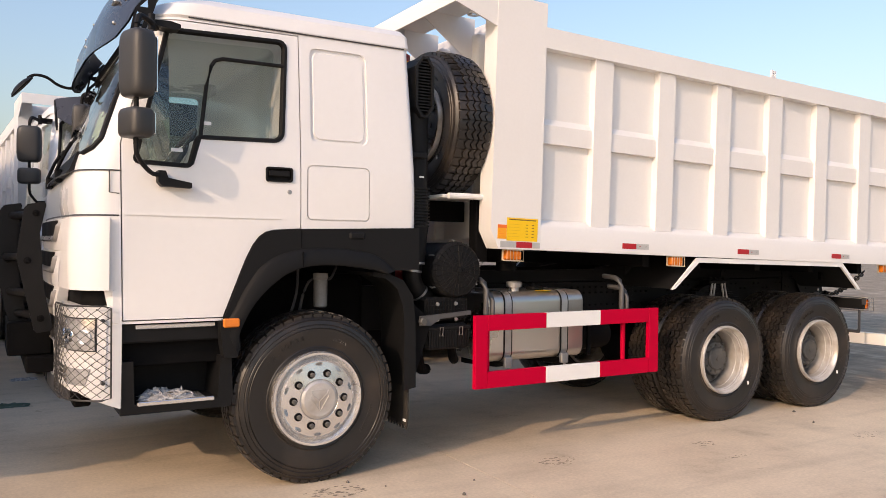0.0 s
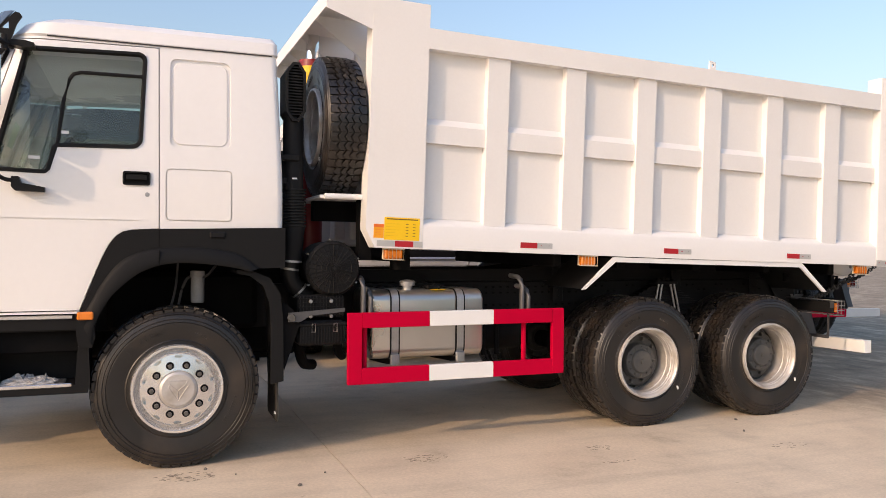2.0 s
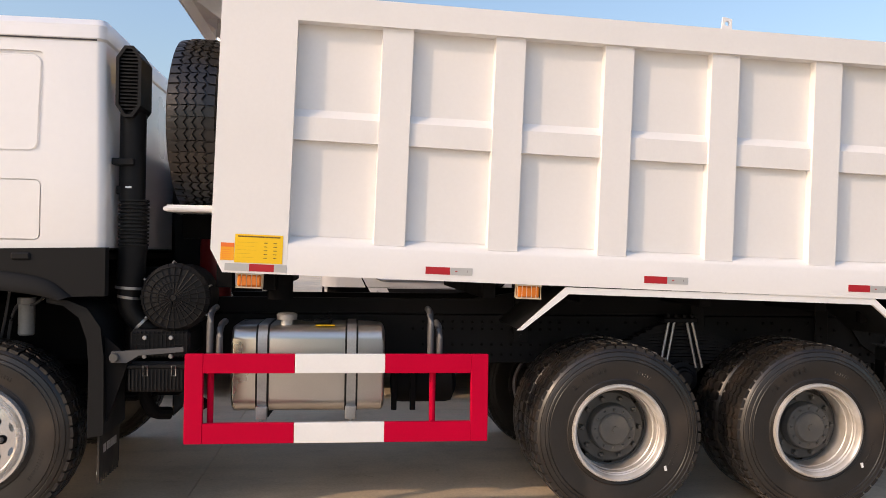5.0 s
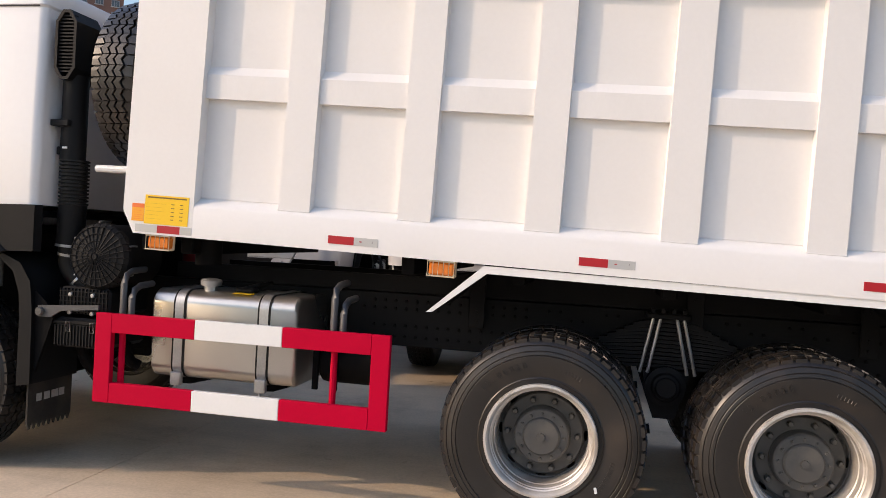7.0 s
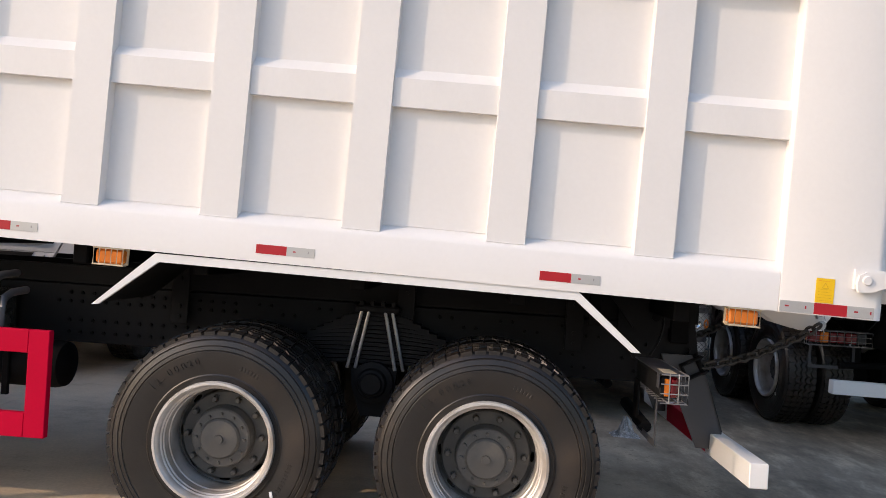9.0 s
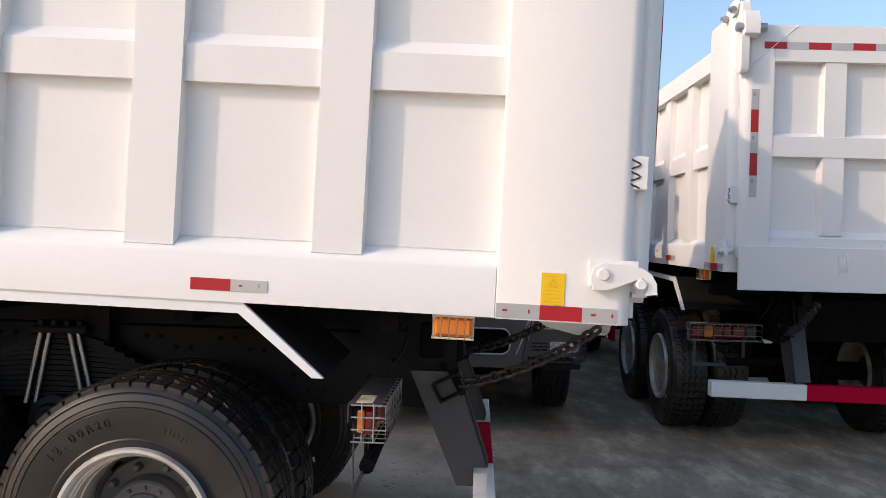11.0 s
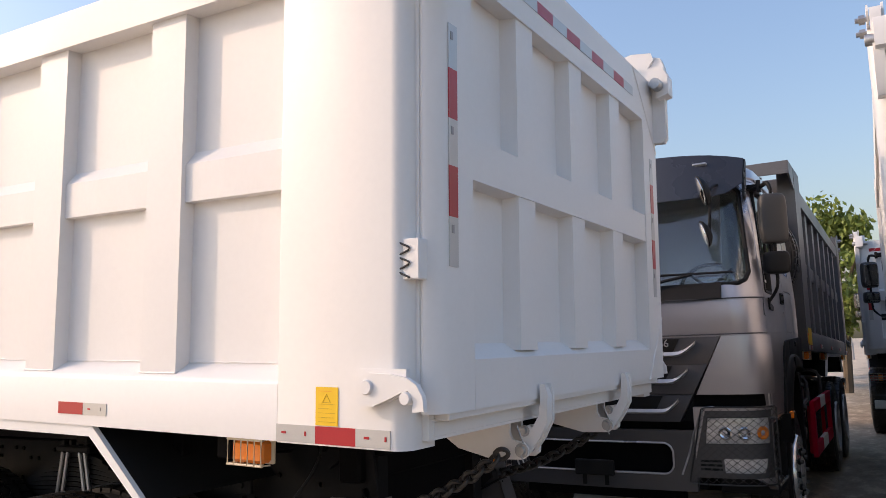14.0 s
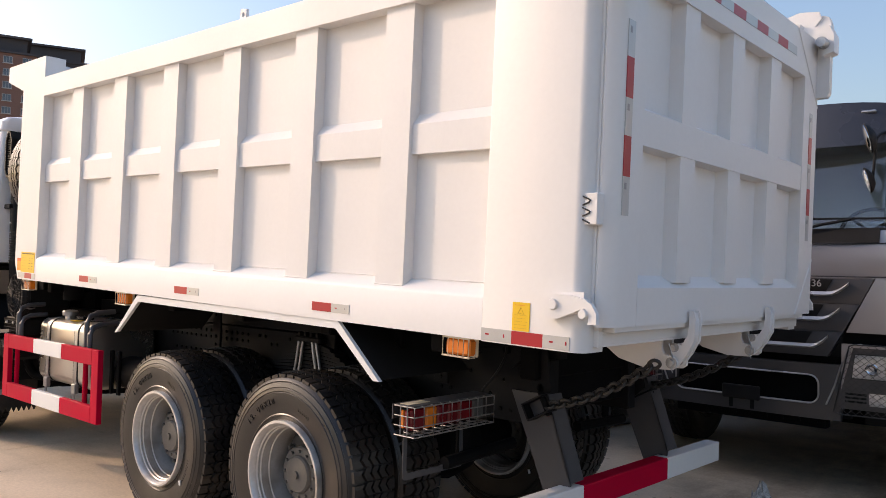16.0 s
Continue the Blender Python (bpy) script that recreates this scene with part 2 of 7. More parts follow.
def lathe(bm, prof, n=48, m=Matrix(), close=False):
    """A profile of (radius, along) turned about the y axis; m places it."""
    rings = []
    for r, a in prof:
        if r < 1e-6:
            rings.append([bm.verts.new(m @ Vector((0, a, 0)))])
        else:
            rings.append([bm.verts.new(m @ Vector((r * math.cos(t), a, r * math.sin(t)))) for t in (2 * math.pi * k / n for k in range(n))])
    pairs = list(zip(rings, rings[1:])) + ([(rings[-1], rings[0])] if close else [])
    for A, B in pairs:
        for k in range(n):
            q = [A[k % len(A)], A[(k + 1) % n % len(A)], B[(k + 1) % n % len(B)], B[k % len(B)]]
            q = list(dict.fromkeys(q))
            if len(q) > 2:
                bm.faces.new(q)
    if not close:
        for R in (rings[0], rings[-1]):
            if len(R) > 2:
                bm.faces.new(R)


def loft(bm, rings):
    R = [[bm.verts.new(p) for p in r] for r in rings]
    n = len(R[0])
    for A, B in zip(R, R[1:]):
        for k in range(n):
            bm.faces.new([A[k], A[(k + 1) % n], B[(k + 1) % n], B[k]])
    bm.faces.new(R[0][::-1])
    bm.faces.new(R[-1])


def bevel(bm, w, seg=2, ang=30):
    ed = [e for e in bm.edges if len(e.link_faces) == 2 and e.calc_face_angle(0) > radians(ang)]
    bmesh.ops.bevel(bm, geom=ed, offset=w, segments=seg, profile=0.5, affect="EDGES", clamp_overlap=True)
    return bm


def combine(a, b, op):
    """a op b as solids; both are used up."""
    obs = []
    for k in (a, b):
        bmesh.ops.recalc_face_normals(k, faces=k.faces)
        me = bpy.data.meshes.new("tmp")
        k.to_mesh(me)
        k.free()
        obs.append(new("tmp", me))
    md = obs[0].modifiers.new("b", "BOOLEAN")
    md.operation, md.object, md.solver = op, obs[1], "EXACT"
    dg = bpy.context.evaluated_depsgraph_get()
    me = bpy.data.meshes.new_from_object(obs[0].evaluated_get(dg))
    out = bmesh.new()
    out.from_mesh(me)
    for o in obs:
        d = o.data
        bpy.data.objects.remove(o)
        bpy.data.meshes.remove(d)
    bpy.data.meshes.remove(me)
    return out


def rounded(x0, x1, z0, z1, r, k=5):
    """A rectangle with round corners, as a line of points."""
    out = []
    for cx, cz, a in ((x1 - r, z1 - r, 0), (x0 + r, z1 - r, 90), (x0 + r, z0 + r, 180), (x1 - r, z0 + r, 270)):
        for j in range(k + 1):
            t = radians(a + 90 * j / k)
            out.append((cx + r * math.cos(t), cz + r * math.sin(t)))
    return out


def lettering(text, size, mat, parent, m, depth=0.003):
    cu = bpy.data.curves.new("t", "FONT")
    cu.body, cu.size, cu.extrude = text, size, depth
    ob = new("t", cu)
    dg = bpy.context.evaluated_depsgraph_get()
    me = bpy.data.meshes.new_from_object(ob.evaluated_get(dg))
    bpy.data.objects.remove(ob)
    me.materials.clear()
    me.materials.append(mat)
    o = new("lettering", me)
    o.parent, o.matrix_basis = parent, m
    return o


# ---------------- the dump truck ----------------
# Local frame: origin on the ground under the front axle at the left side, x to the rear, y to the right side.
W = 2.453
YC = W / 2
HZ = 0.538
TILT_BOX = Matrix.Rotation(radians(1.65), 4, "Y") @ Matrix.Translation((0, 0, -0.063))


def mirrored(y0, y1):
    return W - y1, W - y0


def build_tyre():
    """Tyre with its axis along y, outer sidewall towards -y, standing on the ground."""
    R, w, n = 0.549, 0.30, 100
    bm = bmesh.new()
    b = R - 0.020
    prof = [(0.275, 0.035), (0.29, 0.015), (0.32, 0.006), (0.326, 0.0), (0.332, 0.004), (0.40, -0.008), (0.442, -0.009), (0.446, -0.005), (0.45, -0.009), (0.464, -0.006), (0.468, -0.002), (0.472, -0.005), (0.494, 0.002), (0.498, 0.007), (0.502, 0.004), (0.522, 0.020), (b, 0.034)]
    prof += [(r, w - a) for r, a in reversed(prof)]
    lathe(bm, prof, n, close=True)
    tread = bmesh.new()
    ribs = [(0.016, 0.067), (0.081, 0.119), (0.133, 0.167), (0.181, 0.219), (0.233, 0.284)]
    for i, (a0, a1) in enumerate(ribs):
        edge = i in (0, 4)
        for k in range(n):
            t0, t1 = 2 * math.pi * k / n, 2 * math.pi * (k + (1 if k % 2 == 0 else 0.6 if edge else 0.84)) / n
            z0 = 0.010 * (1, -1)[k % 2]
            z1 = 0.010 * (1, -1)[(k + 1) % 2]
            lo0, hi0 = a0 + (0 if i == 0 else z0), a1 + (0 if i == 4 else z0)
            lo1, hi1 = a0 + (0 if i == 0 else z1), a1 + (0 if i == 4 else z1)
            def v(r, t, a):
                return tread.verts.new((r * math.cos(t), a, r * math.sin(t)))
            top = R - (0.006 if edge else 0)
            q = [v(top - (0.007 if i == 0 else 0), t0, lo0), v(top - (0.007 if i == 4 else 0), t0, hi0), v(top - (0.007 if i == 4 else 0), t1, hi1), v(top - (0.007 if i == 0 else 0), t1, lo1)]
            d = [v(b - 0.012, t0, lo0), v(b - 0.012, t0, hi0), v(b - 0.012, t1, hi1), v(b - 0.012, t1, lo1)]
            tread.faces.new(q)
            for j in range(4):
                tread.faces.new([q[j], d[j], d[(j + 1) % 4], q[(j + 1) % 4]])
    # raised marks on the sidewall
    for t0, cnt in ((60, 6), (322, 11)):
        for k in range(cnt):
            t = radians(t0 + k * 2.6)
            m = Matrix.Rotation(-t, 4, "Y") @ Matrix.Translation((0.385, -0.0064, 0))
            v0 = len(bm.verts)
            tmp = bmesh.new()
            box(tmp, -0.011, 0.011, -0.0016, 0.003, -0.0055, 0.0055, 0.0008)
            for f in tmp.faces:
                bm.faces.new([bm.verts.new(m @ x.co) for x in f.verts])
            tmp.free()
    for x in (*bm.verts, *tread.verts):
        x.co.z = max(x.co.z, -HZ)
    return bm, tread


def build_wheels(root):
    tyre0 = tread0 = None
    nut_me = None

    def nut(bm, m, r=0.0155, h=0.032):
        c = bmesh.new()
        lathe(c, [(0, -h), (r * 0.75, -h), (r, -h + 0.006), (r, 0), (r * 1.35, -0.002), (r * 1.35, 0.008)], 6)
        for f in c.faces:
            bm.faces.new([bm.verts.new(m @ x.co) for x in f.verts])
        c.free()

    def sit(ob, parent, m=Matrix()):
        ob.parent, ob.matrix_basis = parent, m

    # front wheel: holed silver disc, covered hub
    bm = bmesh.new()
    lathe(bm, [(0.300, -0.012), (0.294, -0.026), (0.280, -0.026), (0.272, -0.006), (0.262, 0.02), (0.25, 0.028), (0.245, -0.01), (0.236, -0.022), (0.130, -0.040), (0.12, -0.03), (0.12, 0.03), (0.25, 0.06), (0.275, 0.25), (0.300, 0.30), (0.306, 0.29), (0.286, 0.22), (0.286, 0.06), (0.302, 0.004)], 72, close=True)
    holes = bmesh.new()
    for k in range(10):
        t = 2 * math.pi * k / 10 + 0.3
        m = Matrix.Rotation(-t, 4, "Y") @ Matrix.Translation((0.222, 0, 0)) @ Matrix.Diagonal((0.55, 1, 1.25, 1))
        lathe(holes, [(0.021, -0.1), (0.021, 0.045)], 16, m)
    rim_f_bm = combine(bm, holes, "DIFFERENCE")
    # rear wheel: deep dish
    bm = bmesh.new()
    lathe(bm, [(0.300, -0.006), (0.296, -0.020), (0.284, -0.021), (0.274, -0.010), (0.269, 0.016), (0.262, 0.022), (0.262, 0.034), (0.256, 0.040), (0.254, 0.085), (0.249, 0.090), (0.246, 0.16), (0.248, 0.20), (0.275, 0.28), (0.302, 0.30), (0.306, 0.28), (0.286, 0.2), (0.292, 0.05)], 72, close=True)
    holes = bmesh.new()
    for k in range(8):
        t = 2 * math.pi * k / 8
        m = Matrix.Rotation(-t, 4, "Y") @ Matrix.Translation((0.232, 0, 0)) @ Matrix.Diagonal((0.5, 1, 1.3, 1))
        lathe(holes, [(0.022, 0.12), (0.022, 0.30)], 14, m)
    rim_r_bm = bm
    disc = bmesh.new()
    lathe(disc, [(0.252, 0.215), (0.244, 0.217), (0.226, 0.211), (0.222, 0.188), (0.214, 0.180), (0.14, 0.178), (0.14, 0.235), (0.252, 0.235)], 72, close=True)
    disc_bm = combine(disc, holes, "DIFFERENCE")
    # hubs
    hub_f = bmesh.new()
    lathe(hub_f, [(0.0, -0.050), (0.104, -0.050), (0.110, -0.047), (0.120, -0.040), (0.124, -0.03), (0.124, 0.2), (0, 0.2)], 48)
    mk = [(-0.060, 0.062), (0.060, 0.062), (0.050, 0.036), (0.062, 0.022), (0.0, -0.075), (-0.062, 0.022), (-0.050, 0.036)]
    for a, b in zip(mk, mk[1:] + mk[:1]):
        tube(hub_f, [(a[0], -0.050, a[1]), (b[0], -0.050, b[1])], 0.0035, 6)
    for b in ((-0.045, 0.03), (0.045, 0.03), (0, -0.065)):
        tube(hub_f, [(0, -0.050, -0.008), (b[0], -0.050, b[1])], 0.004, 6)
    hub_r = bmesh.new()
    lathe(hub_r, [(0.0, 0.068), (0.020, 0.068), (0.022, 0.078), (0.090, 0.080), (0.098, 0.088), (0.102, 0.100), (0.138, 0.103), (0.146, 0.110), (0.150, 0.14), (0.154, 0.15), (0.156, 0.30), (0, 0.30)], 40)
    for k in range(12):
        t = 2 * math.pi * k / 12
        nut(hub_r, Matrix.Rotation(-t, 4, "Y") @ Matrix.Translation((0.120, 0.104, 0)), 0.009, 0.014)
    nutbm = bmesh.new()
    nut(nutbm, Matrix())

    wheels = {}

    def wheel(kind, x, y, flip=False, first=None):
        turn = Matrix.Rotation(math.pi, 4, "Z") if flip else Matrix()
        pos = Matrix.Translation((x, y, HZ)) @ turn
        if first is not None:
            made = {}
            for o in (first, *first.children):
                c = o.copy()
                scene.collection.objects.link(c)
                c.parent = made.get(o.parent, root)
                made[o] = c
            made[first].matrix_basis = pos
            return made[first]
        nonlocal tyre0, tread0
        rim = part("wheel", rim_f_bm if kind == "f" else rim_r_bm, M_RIMF if kind == "f" else M_RIM, root, "silver steel truck wheel with a black ribbed tyre", 35)
        rim.matrix_basis = pos
        if tyre0 is None:
            carcass, blocks = build_tyre()
            tyre0 = part("tyre", carcass, M_RUBBER, rim, "black dusty rubber tyre", 25)
            tread0 = part("tread", blocks, M_RUBBER, rim, "worn black tread blocks", 25)
            tagged(tread0, "worn black tread blocks", kind="stuff")
        else:
            again(tyre0, Matrix(), rim)
            again(tread0, Matrix(), rim)
        if kind == "r":
            part("disc", disc_bm, M_HUB, rim, "dark grey wheel disc", 30)
        part("hub", hub_f if kind == "f" else hub_r, M_RIM if kind == "f" else M_HUB, rim, "", 20)
        first_nut = None
        for k in range(10):
            t = 2 * math.pi * k / 10
            rad, yy = (0.168, -0.034) if kind == "f" else (0.188, 0.178)
            m = Matrix.Rotation(-t, 4, "Y") @ Matrix.Translation((rad, yy, 0))
            # black disc paints the shade of the round recess about each nut
            if kind == "f":
                if k == 0:
                    bm = bmesh.new()
                    lathe(bm, [(0, -0.008), (0.022, -0.008), (0.026, -0.003), (0.026, 0.01)], 18)
                    washer = part("washer", bm, M_CHASSIS, rim, "", 30, m)
                else:
                    again(washer, m)
            if first_nut is None:
                first_nut = part("wheel_nut", nutbm.copy(), M_HUB, rim, "", 25, m)
            else:
                again(first_nut, m)
        for k, ch in enumerate("12.00R20"):
            t = radians(143 - 5.2 * k)
            c, s = math.cos(t), math.sin(t)
            m = Matrix(((s, c, 0, 0.383 * c), (0, 0, -1, -0.0085), (-c, s, 0, 0.383 * s), (0, 0, 0, 1)))
            lettering(ch, 0.048, M_RUBBER, rim, m, 0.0036).name = "size_mark"
        if kind == "r":
            bm = bmesh.new()
            box(bm, -0.015, 0.015, -0.004, 0.004, -0.007, 0.007)
            part("tyre_label", bm, M_GUARDW, rim, "", 0, Matrix.Rotation(radians(37), 4, "Y") @ Matrix.Translation((0.372, -0.008, 0)) @ Matrix.Rotation(radians(40), 4, "Y"))
        return rim

    f = wheel("f", 0.004, 0.03)
    wheel("f", 0.004, W - 0.03, True, f)
    r = wheel("r", 3.777, 0.0)
    wheel("r", 5.089, 0.0, False, r)
    for x in (3.777, 5.089):
        wheel("r", x, W, True, r)
        for y in (0.65, W - 0.65):          # the inner wheels of the pairs, dish towards the axle
            o = wheel("r", x, y, y < 1, r)
    # spare, upright behind the cab, axis along x
    sp = wheel("r", 0, 0, False, r)
    sp.matrix_basis = Matrix.Translation((1.02, 0.545, 2.43)) @ Matrix.Rotation(radians(-90), 4, "Z") @ Matrix.Rotation(radians(10), 4, "Y")
    sp.name = "spare_wheel"
    return


# ---- cab outline: height, front, rear, side inset, front corner radius ----
CAB = [(1.06, -1.31, 0.70, 0.014, 0.19), (1.30, -1.34, 0.70, 0.010, 0.20), (1.60, -1.375, 0.70, 0.010, 0.20), (1.74, -1.40, 0.70, 0.010, 0.20), (1.86, -1.40, 0.70, 0.011, 0.21), (1.97, -1.375, 0.698, 0.013, 0.22), (2.04, -1.355, 0.695, 0.016, 0.23), (2.40, -1.235, 0.680, 0.042, 0.24), (2.80, -1.06, 0.662, 0.074, 0.24), (2.835, -1.035, 0.660, 0.078, 0.24), (2.85, -1.03, 0.668, 0.066, 0.24), (2.93, -0.965, 0.665, 0.080, 0.25), (2.975, -0.88, 0.645, 0.13, 0.28), (3.005, -0.72, 0.58, 0.26, 0.30)]


def cab_at(z):
    for a, b in zip(CAB, CAB[1:]):
        if z <= b[0]:
            t = max(0, (z - a[0]) / (b[0] - a[0]))
            return [p + (q - p) * t for p, q in zip(a, b)]
    return CAB[-1]


def cab_ring(z, off=0.0, k=7):
    """The cab's outline at a height, off metres inside it."""
    _, xf, xr, ys, rf = cab_at(z)
    xf, xr, y0, y1 = xf + off, xr - off, ys + off, W - ys - off
    rf, rr = max(0.05, rf - off), max(0.02, 0.05 - off)
    out = []
    for cx, cy, r, a in ((xr - rr, y1 - rr, rr, 0), (xf + rf, y1 - rf, rf, 90), (xf + rf, y0 + rf, rf, 180), (xr - rr, y0 + rr, rr, 270)):
        for j in range(k + 1):
            t = radians(a + 90 * j / k)
            out.append(Vector((cx + r * math.cos(t), cy + r * math.sin(t), z)))
    return out


def cab_solid(off=0.0):
    bm = bmesh.new()
    zs = [c[0] for c in CAB]
    rings = []
    for i, z in enumerate(zs):
        r = cab_ring(z, off)
        if i == 0 and off:
            r = [v + Vector((0, 0, off)) for v in r]
        if i == len(zs) - 1 and off:
            r = [v - Vector((0, 0, off)) for v in r]
        if off and i in (9, 10, 11, 12):
            r = [v - Vector((0, 0, off * 0.4)) for v in r]
        rings.append(r)
    loft(bm, rings)
    return bm


def shape(pts, a0, a1, axis="y"):
    bm = bmesh.new()
    prism(bm, pts, a0, a1, axis)
    return bm


def soft(corners, k=5):
    """A polygon with rounded corners, given as (a, b, radius)."""
    out = []
    n = len(corners)
    for i in range(n):
        p, q, r = Vector(corners[i - 1][:2]), Vector(corners[i][:2]), Vector(corners[(i + 1) % n][:2])
        u, v = (p - q).normalized(), (r - q).normalized()
        half = u.angle(v) / 2
        d = corners[i][2] / math.tan(half)
        c = q + (u + v).normalized() * corners[i][2] / math.sin(half)
        a, b = q + u * d - c, q + v * d - c
        for j in range(k + 1):
            w = a.lerp(b, j / k).normalized() * corners[i][2]
            out.append(tuple(c + w))
    return out


WINDOW = soft([(-0.918, 2.757, 0.03), (-0.209, 2.777, 0.045), (-0.239, 2.149, 0.060), (-0.748, 2.136, 0.022), (-0.793, 1.962, 0.034), (-1.104, 1.972, 0.022)])
DOOR = [(-1.157, 1.078), (-0.600, 1.078), (-0.504, 1.330), (-0.465, 1.428), (-0.424, 1.510), (-0.386, 1.560), (-0.347, 1.588), (-0.290, 1.603), (-0.122, 1.612), (-0.128, 2.825), (-0.968, 2.815), (-1.174, 2.07), (-1.168, 1.68)]
ARCH = [(-0.606, 1.0), (-0.594, 1.08), (-0.504, 1.326), (-0.465, 1.425), (-0.424, 1.507), (-0.386, 1.557), (-0.347, 1.585), (-0.290, 1.600), (-0.12, 1.610), (0.80, 1.634), (0.80, 1.0)]
SCREEN = [(0.085, 2.10), (0.105, 2.045), (0.15, 2.02), (W - 0.15, 2.02), (W - 0.105, 2.045), (W - 0.085, 2.10), (W - 0.15, 2.73), (W - 0.20, 2.78), (0.20, 2.78), (0.15, 2.73)]


def grown(pts, d):
    """A polygon pushed outwards by d from its middle line, corner by corner."""
    n = len(pts)
    area = sum(pts[i][0] * pts[(i + 1) % n][1] - pts[(i + 1) % n][0] * pts[i][1] for i in range(n))
    s = 1 if area > 0 else -1
    out = []
    for i in range(n):
        p, q, r = Vector(pts[i - 1]), Vector(pts[i]), Vector(pts[(i + 1) % n])
        a, b = (q - p).normalized(), (r - q).normalized()
        na, nb = Vector((a.y, -a.x)) * s, Vector((b.y, -b.x)) * s
        m = (na + nb)
        m = m / max(0.35, m.length_squared / 2)
        out.append(tuple(q + m * d))
    return out


def fine_line(pts, k):
    """The same line, smoothed through more points."""
    return [(p.x, p.y) for p in curve_pts([(a, b, 0) for a, b in pts], k)]


def build_cab(root):
    shell = combine(cab_solid(), cab_solid(0.045), "DIFFERENCE")
    shell = combine(shell, shape(ARCH, -0.5, W + 0.5), "DIFFERENCE")
    shell = combine(shell, shape(WINDOW, -0.5, W + 0.5), "DIFFERENCE")
    shell = combine(shell, shape(SCREEN, -1.7, -0.9, "x"), "DIFFERENCE")
    # pressed fields of the sleeper side
    cut = bmesh.new()
    fld = rounded(-0.068, 0.350, 2.148, 2.775, 0.06)
    fa = [cut.verts.new((x, -0.2, z)) for x, z in fld]
    fb = [cut.verts.new((x, cab_at(z)[3] + 0.016, z)) for x, z in grown(fld, -0.012)]
    cut.faces.new(fa)
    cut.faces.new(fb[::-1])
    for i in range(len(fa)):
        j = (i + 1) % len(fa)
        cut.faces.new([fa[i], fa[j], fb[j], fb[i]])
    shell = combine(shell, cut, "DIFFERENCE")
    ring = combine(shape(rounded(-0.082, 0.350, 1.666, 2.016, 0.035), -0.1, 0.028), shape(rounded(-0.074, 0.342, 1.674, 2.008, 0.03), -0.2, 0.1), "DIFFERENCE")
    shell = combine(shell, ring, "DIFFERENCE")
    # the near door is cut free of the body, with its joint
    copy = shell.copy()
    door = combine(copy, shape(grown(DOOR, -0.003), -0.5, 0.14), "INTERSECT")
    shell = combine(shell, shape(grown(DOOR, 0.004), -0.5, 0.14), "DIFFERENCE")
    pocket = shape(rounded(-0.345, -0.180, 1.900, 1.985, 0.015), -0.1, 0.045)
    door = combine(door, pocket, "DIFFERENCE")
    body = part("cab_body", shell, M_WHITE, root, "white pressed-steel sleeper cab body", 28)
    dr = part("cab_door", door, M_WHITE, root, "white cab door with a black window seal", 28)
    # raised inner field, 12 mm back from the skin
    bm = bmesh.new()
    inner = rounded(-0.030, 0.312, 2.186, 2.737, 0.045)
    def tilt_y(z):
        return cab_at(z)[3]
    A = [bm.verts.new((x, tilt_y(z) + 0.004, z)) for x, z in inner]
    B = [bm.verts.new((x, tilt_y(z) + 0.030, z)) for x, z in grown(inner, 0.014)]
    bm.faces.new(A)
    for i in range(len(A)):
        bm.faces.new([A[i], A[(i + 1) % len(A)], B[(i + 1) % len(B)], B[i]])
    bm.faces.new(B[::-1])
    part("side_field", bm, M_WHITE, body, "", 40)
    # bottom plate, so that the cab is closed below
    bm = bmesh.new()
    box(bm, -1.30, -0.62, 0.06, W - 0.06, 1.07, 1.10)
    box(bm, -0.62, 0.68, 0.06, W - 0.06, 1.56, 1.60)
    part("cab_floor", bm, M_CHASSIS, body)
    # small stickers inside the glass
    for x, z in ((-0.735, 2.215), (-0.90, 2.045)):
        bm = bmesh.new()
        y = cab_at(z)[3] + 0.018
        box(bm, x, x + 0.065, y - 0.001, y, z, z + 0.020)
        part("glass_sticker", bm, M_GUARDW, dr, "", 0)
    # crease line low on the door
    bm = bmesh.new()
    prism(bm, [(-1.160, 1.672), (-0.25, 1.668), (-0.25, 1.6695), (-1.160, 1.684)], 0.004, 0.02)
    part("crease", bm, M_WHITE, dr)
    # handle and lock
    bm = bmesh.new()
    prism(bm, rounded(-0.346, -0.179, 1.899, 1.986, 0.016), 0.034, 0.046)
    fr = combine(shape(rounded(-0.348, -0.177, 1.897, 1.988, 0.017), 0.002, 0.046), shape(rounded(-0.338, -0.187, 1.907, 1.978, 0.012), -0.1, 0.1), "DIFFERENCE")
    for f in fr.faces:
        bm.faces.new([bm.verts.new(v.co) for v in f.verts])
    fr.free()
    box(bm, -0.330, -0.195, 0.004, 0.02, 1.930, 1.968, 0.006)
    part("door_handle", bm, M_PLASTIC, dr, "recessed black door handle")
    bm = bmesh.new()
    lathe(bm, [(0, -0.003), (0.012, -0.003), (0.015, 0.0), (0.015, 0.012)], 16, Matrix.Translation((-0.196, 0.011, 1.838)))
    part("lock", bm, M_ZINC, dr)
    # glass
    thin = combine(cab_solid(0.020), cab_solid(0.027), "DIFFERENCE")
    t2 = thin.copy()
    t3 = thin.copy()
    g1 = combine(thin, shape(grown(WINDOW, 0.008), -0.5, 0.3), "INTERSECT")
    part("window", g1, M_GLASS, dr, "tinted side window glass", 40).visible_shadow = False
    g2 = combine(t2, shape(grown(WINDOW, 0.008), W - 0.3, W + 0.5), "INTERSECT")
    part("far_window", g2, M_GLASS, body, "tinted side window glass", 40).visible_shadow = False
    g3 = combine(t3, shape(grown(SCREEN, 0.008), -1.7, -0.9, "x"), "INTERSECT")
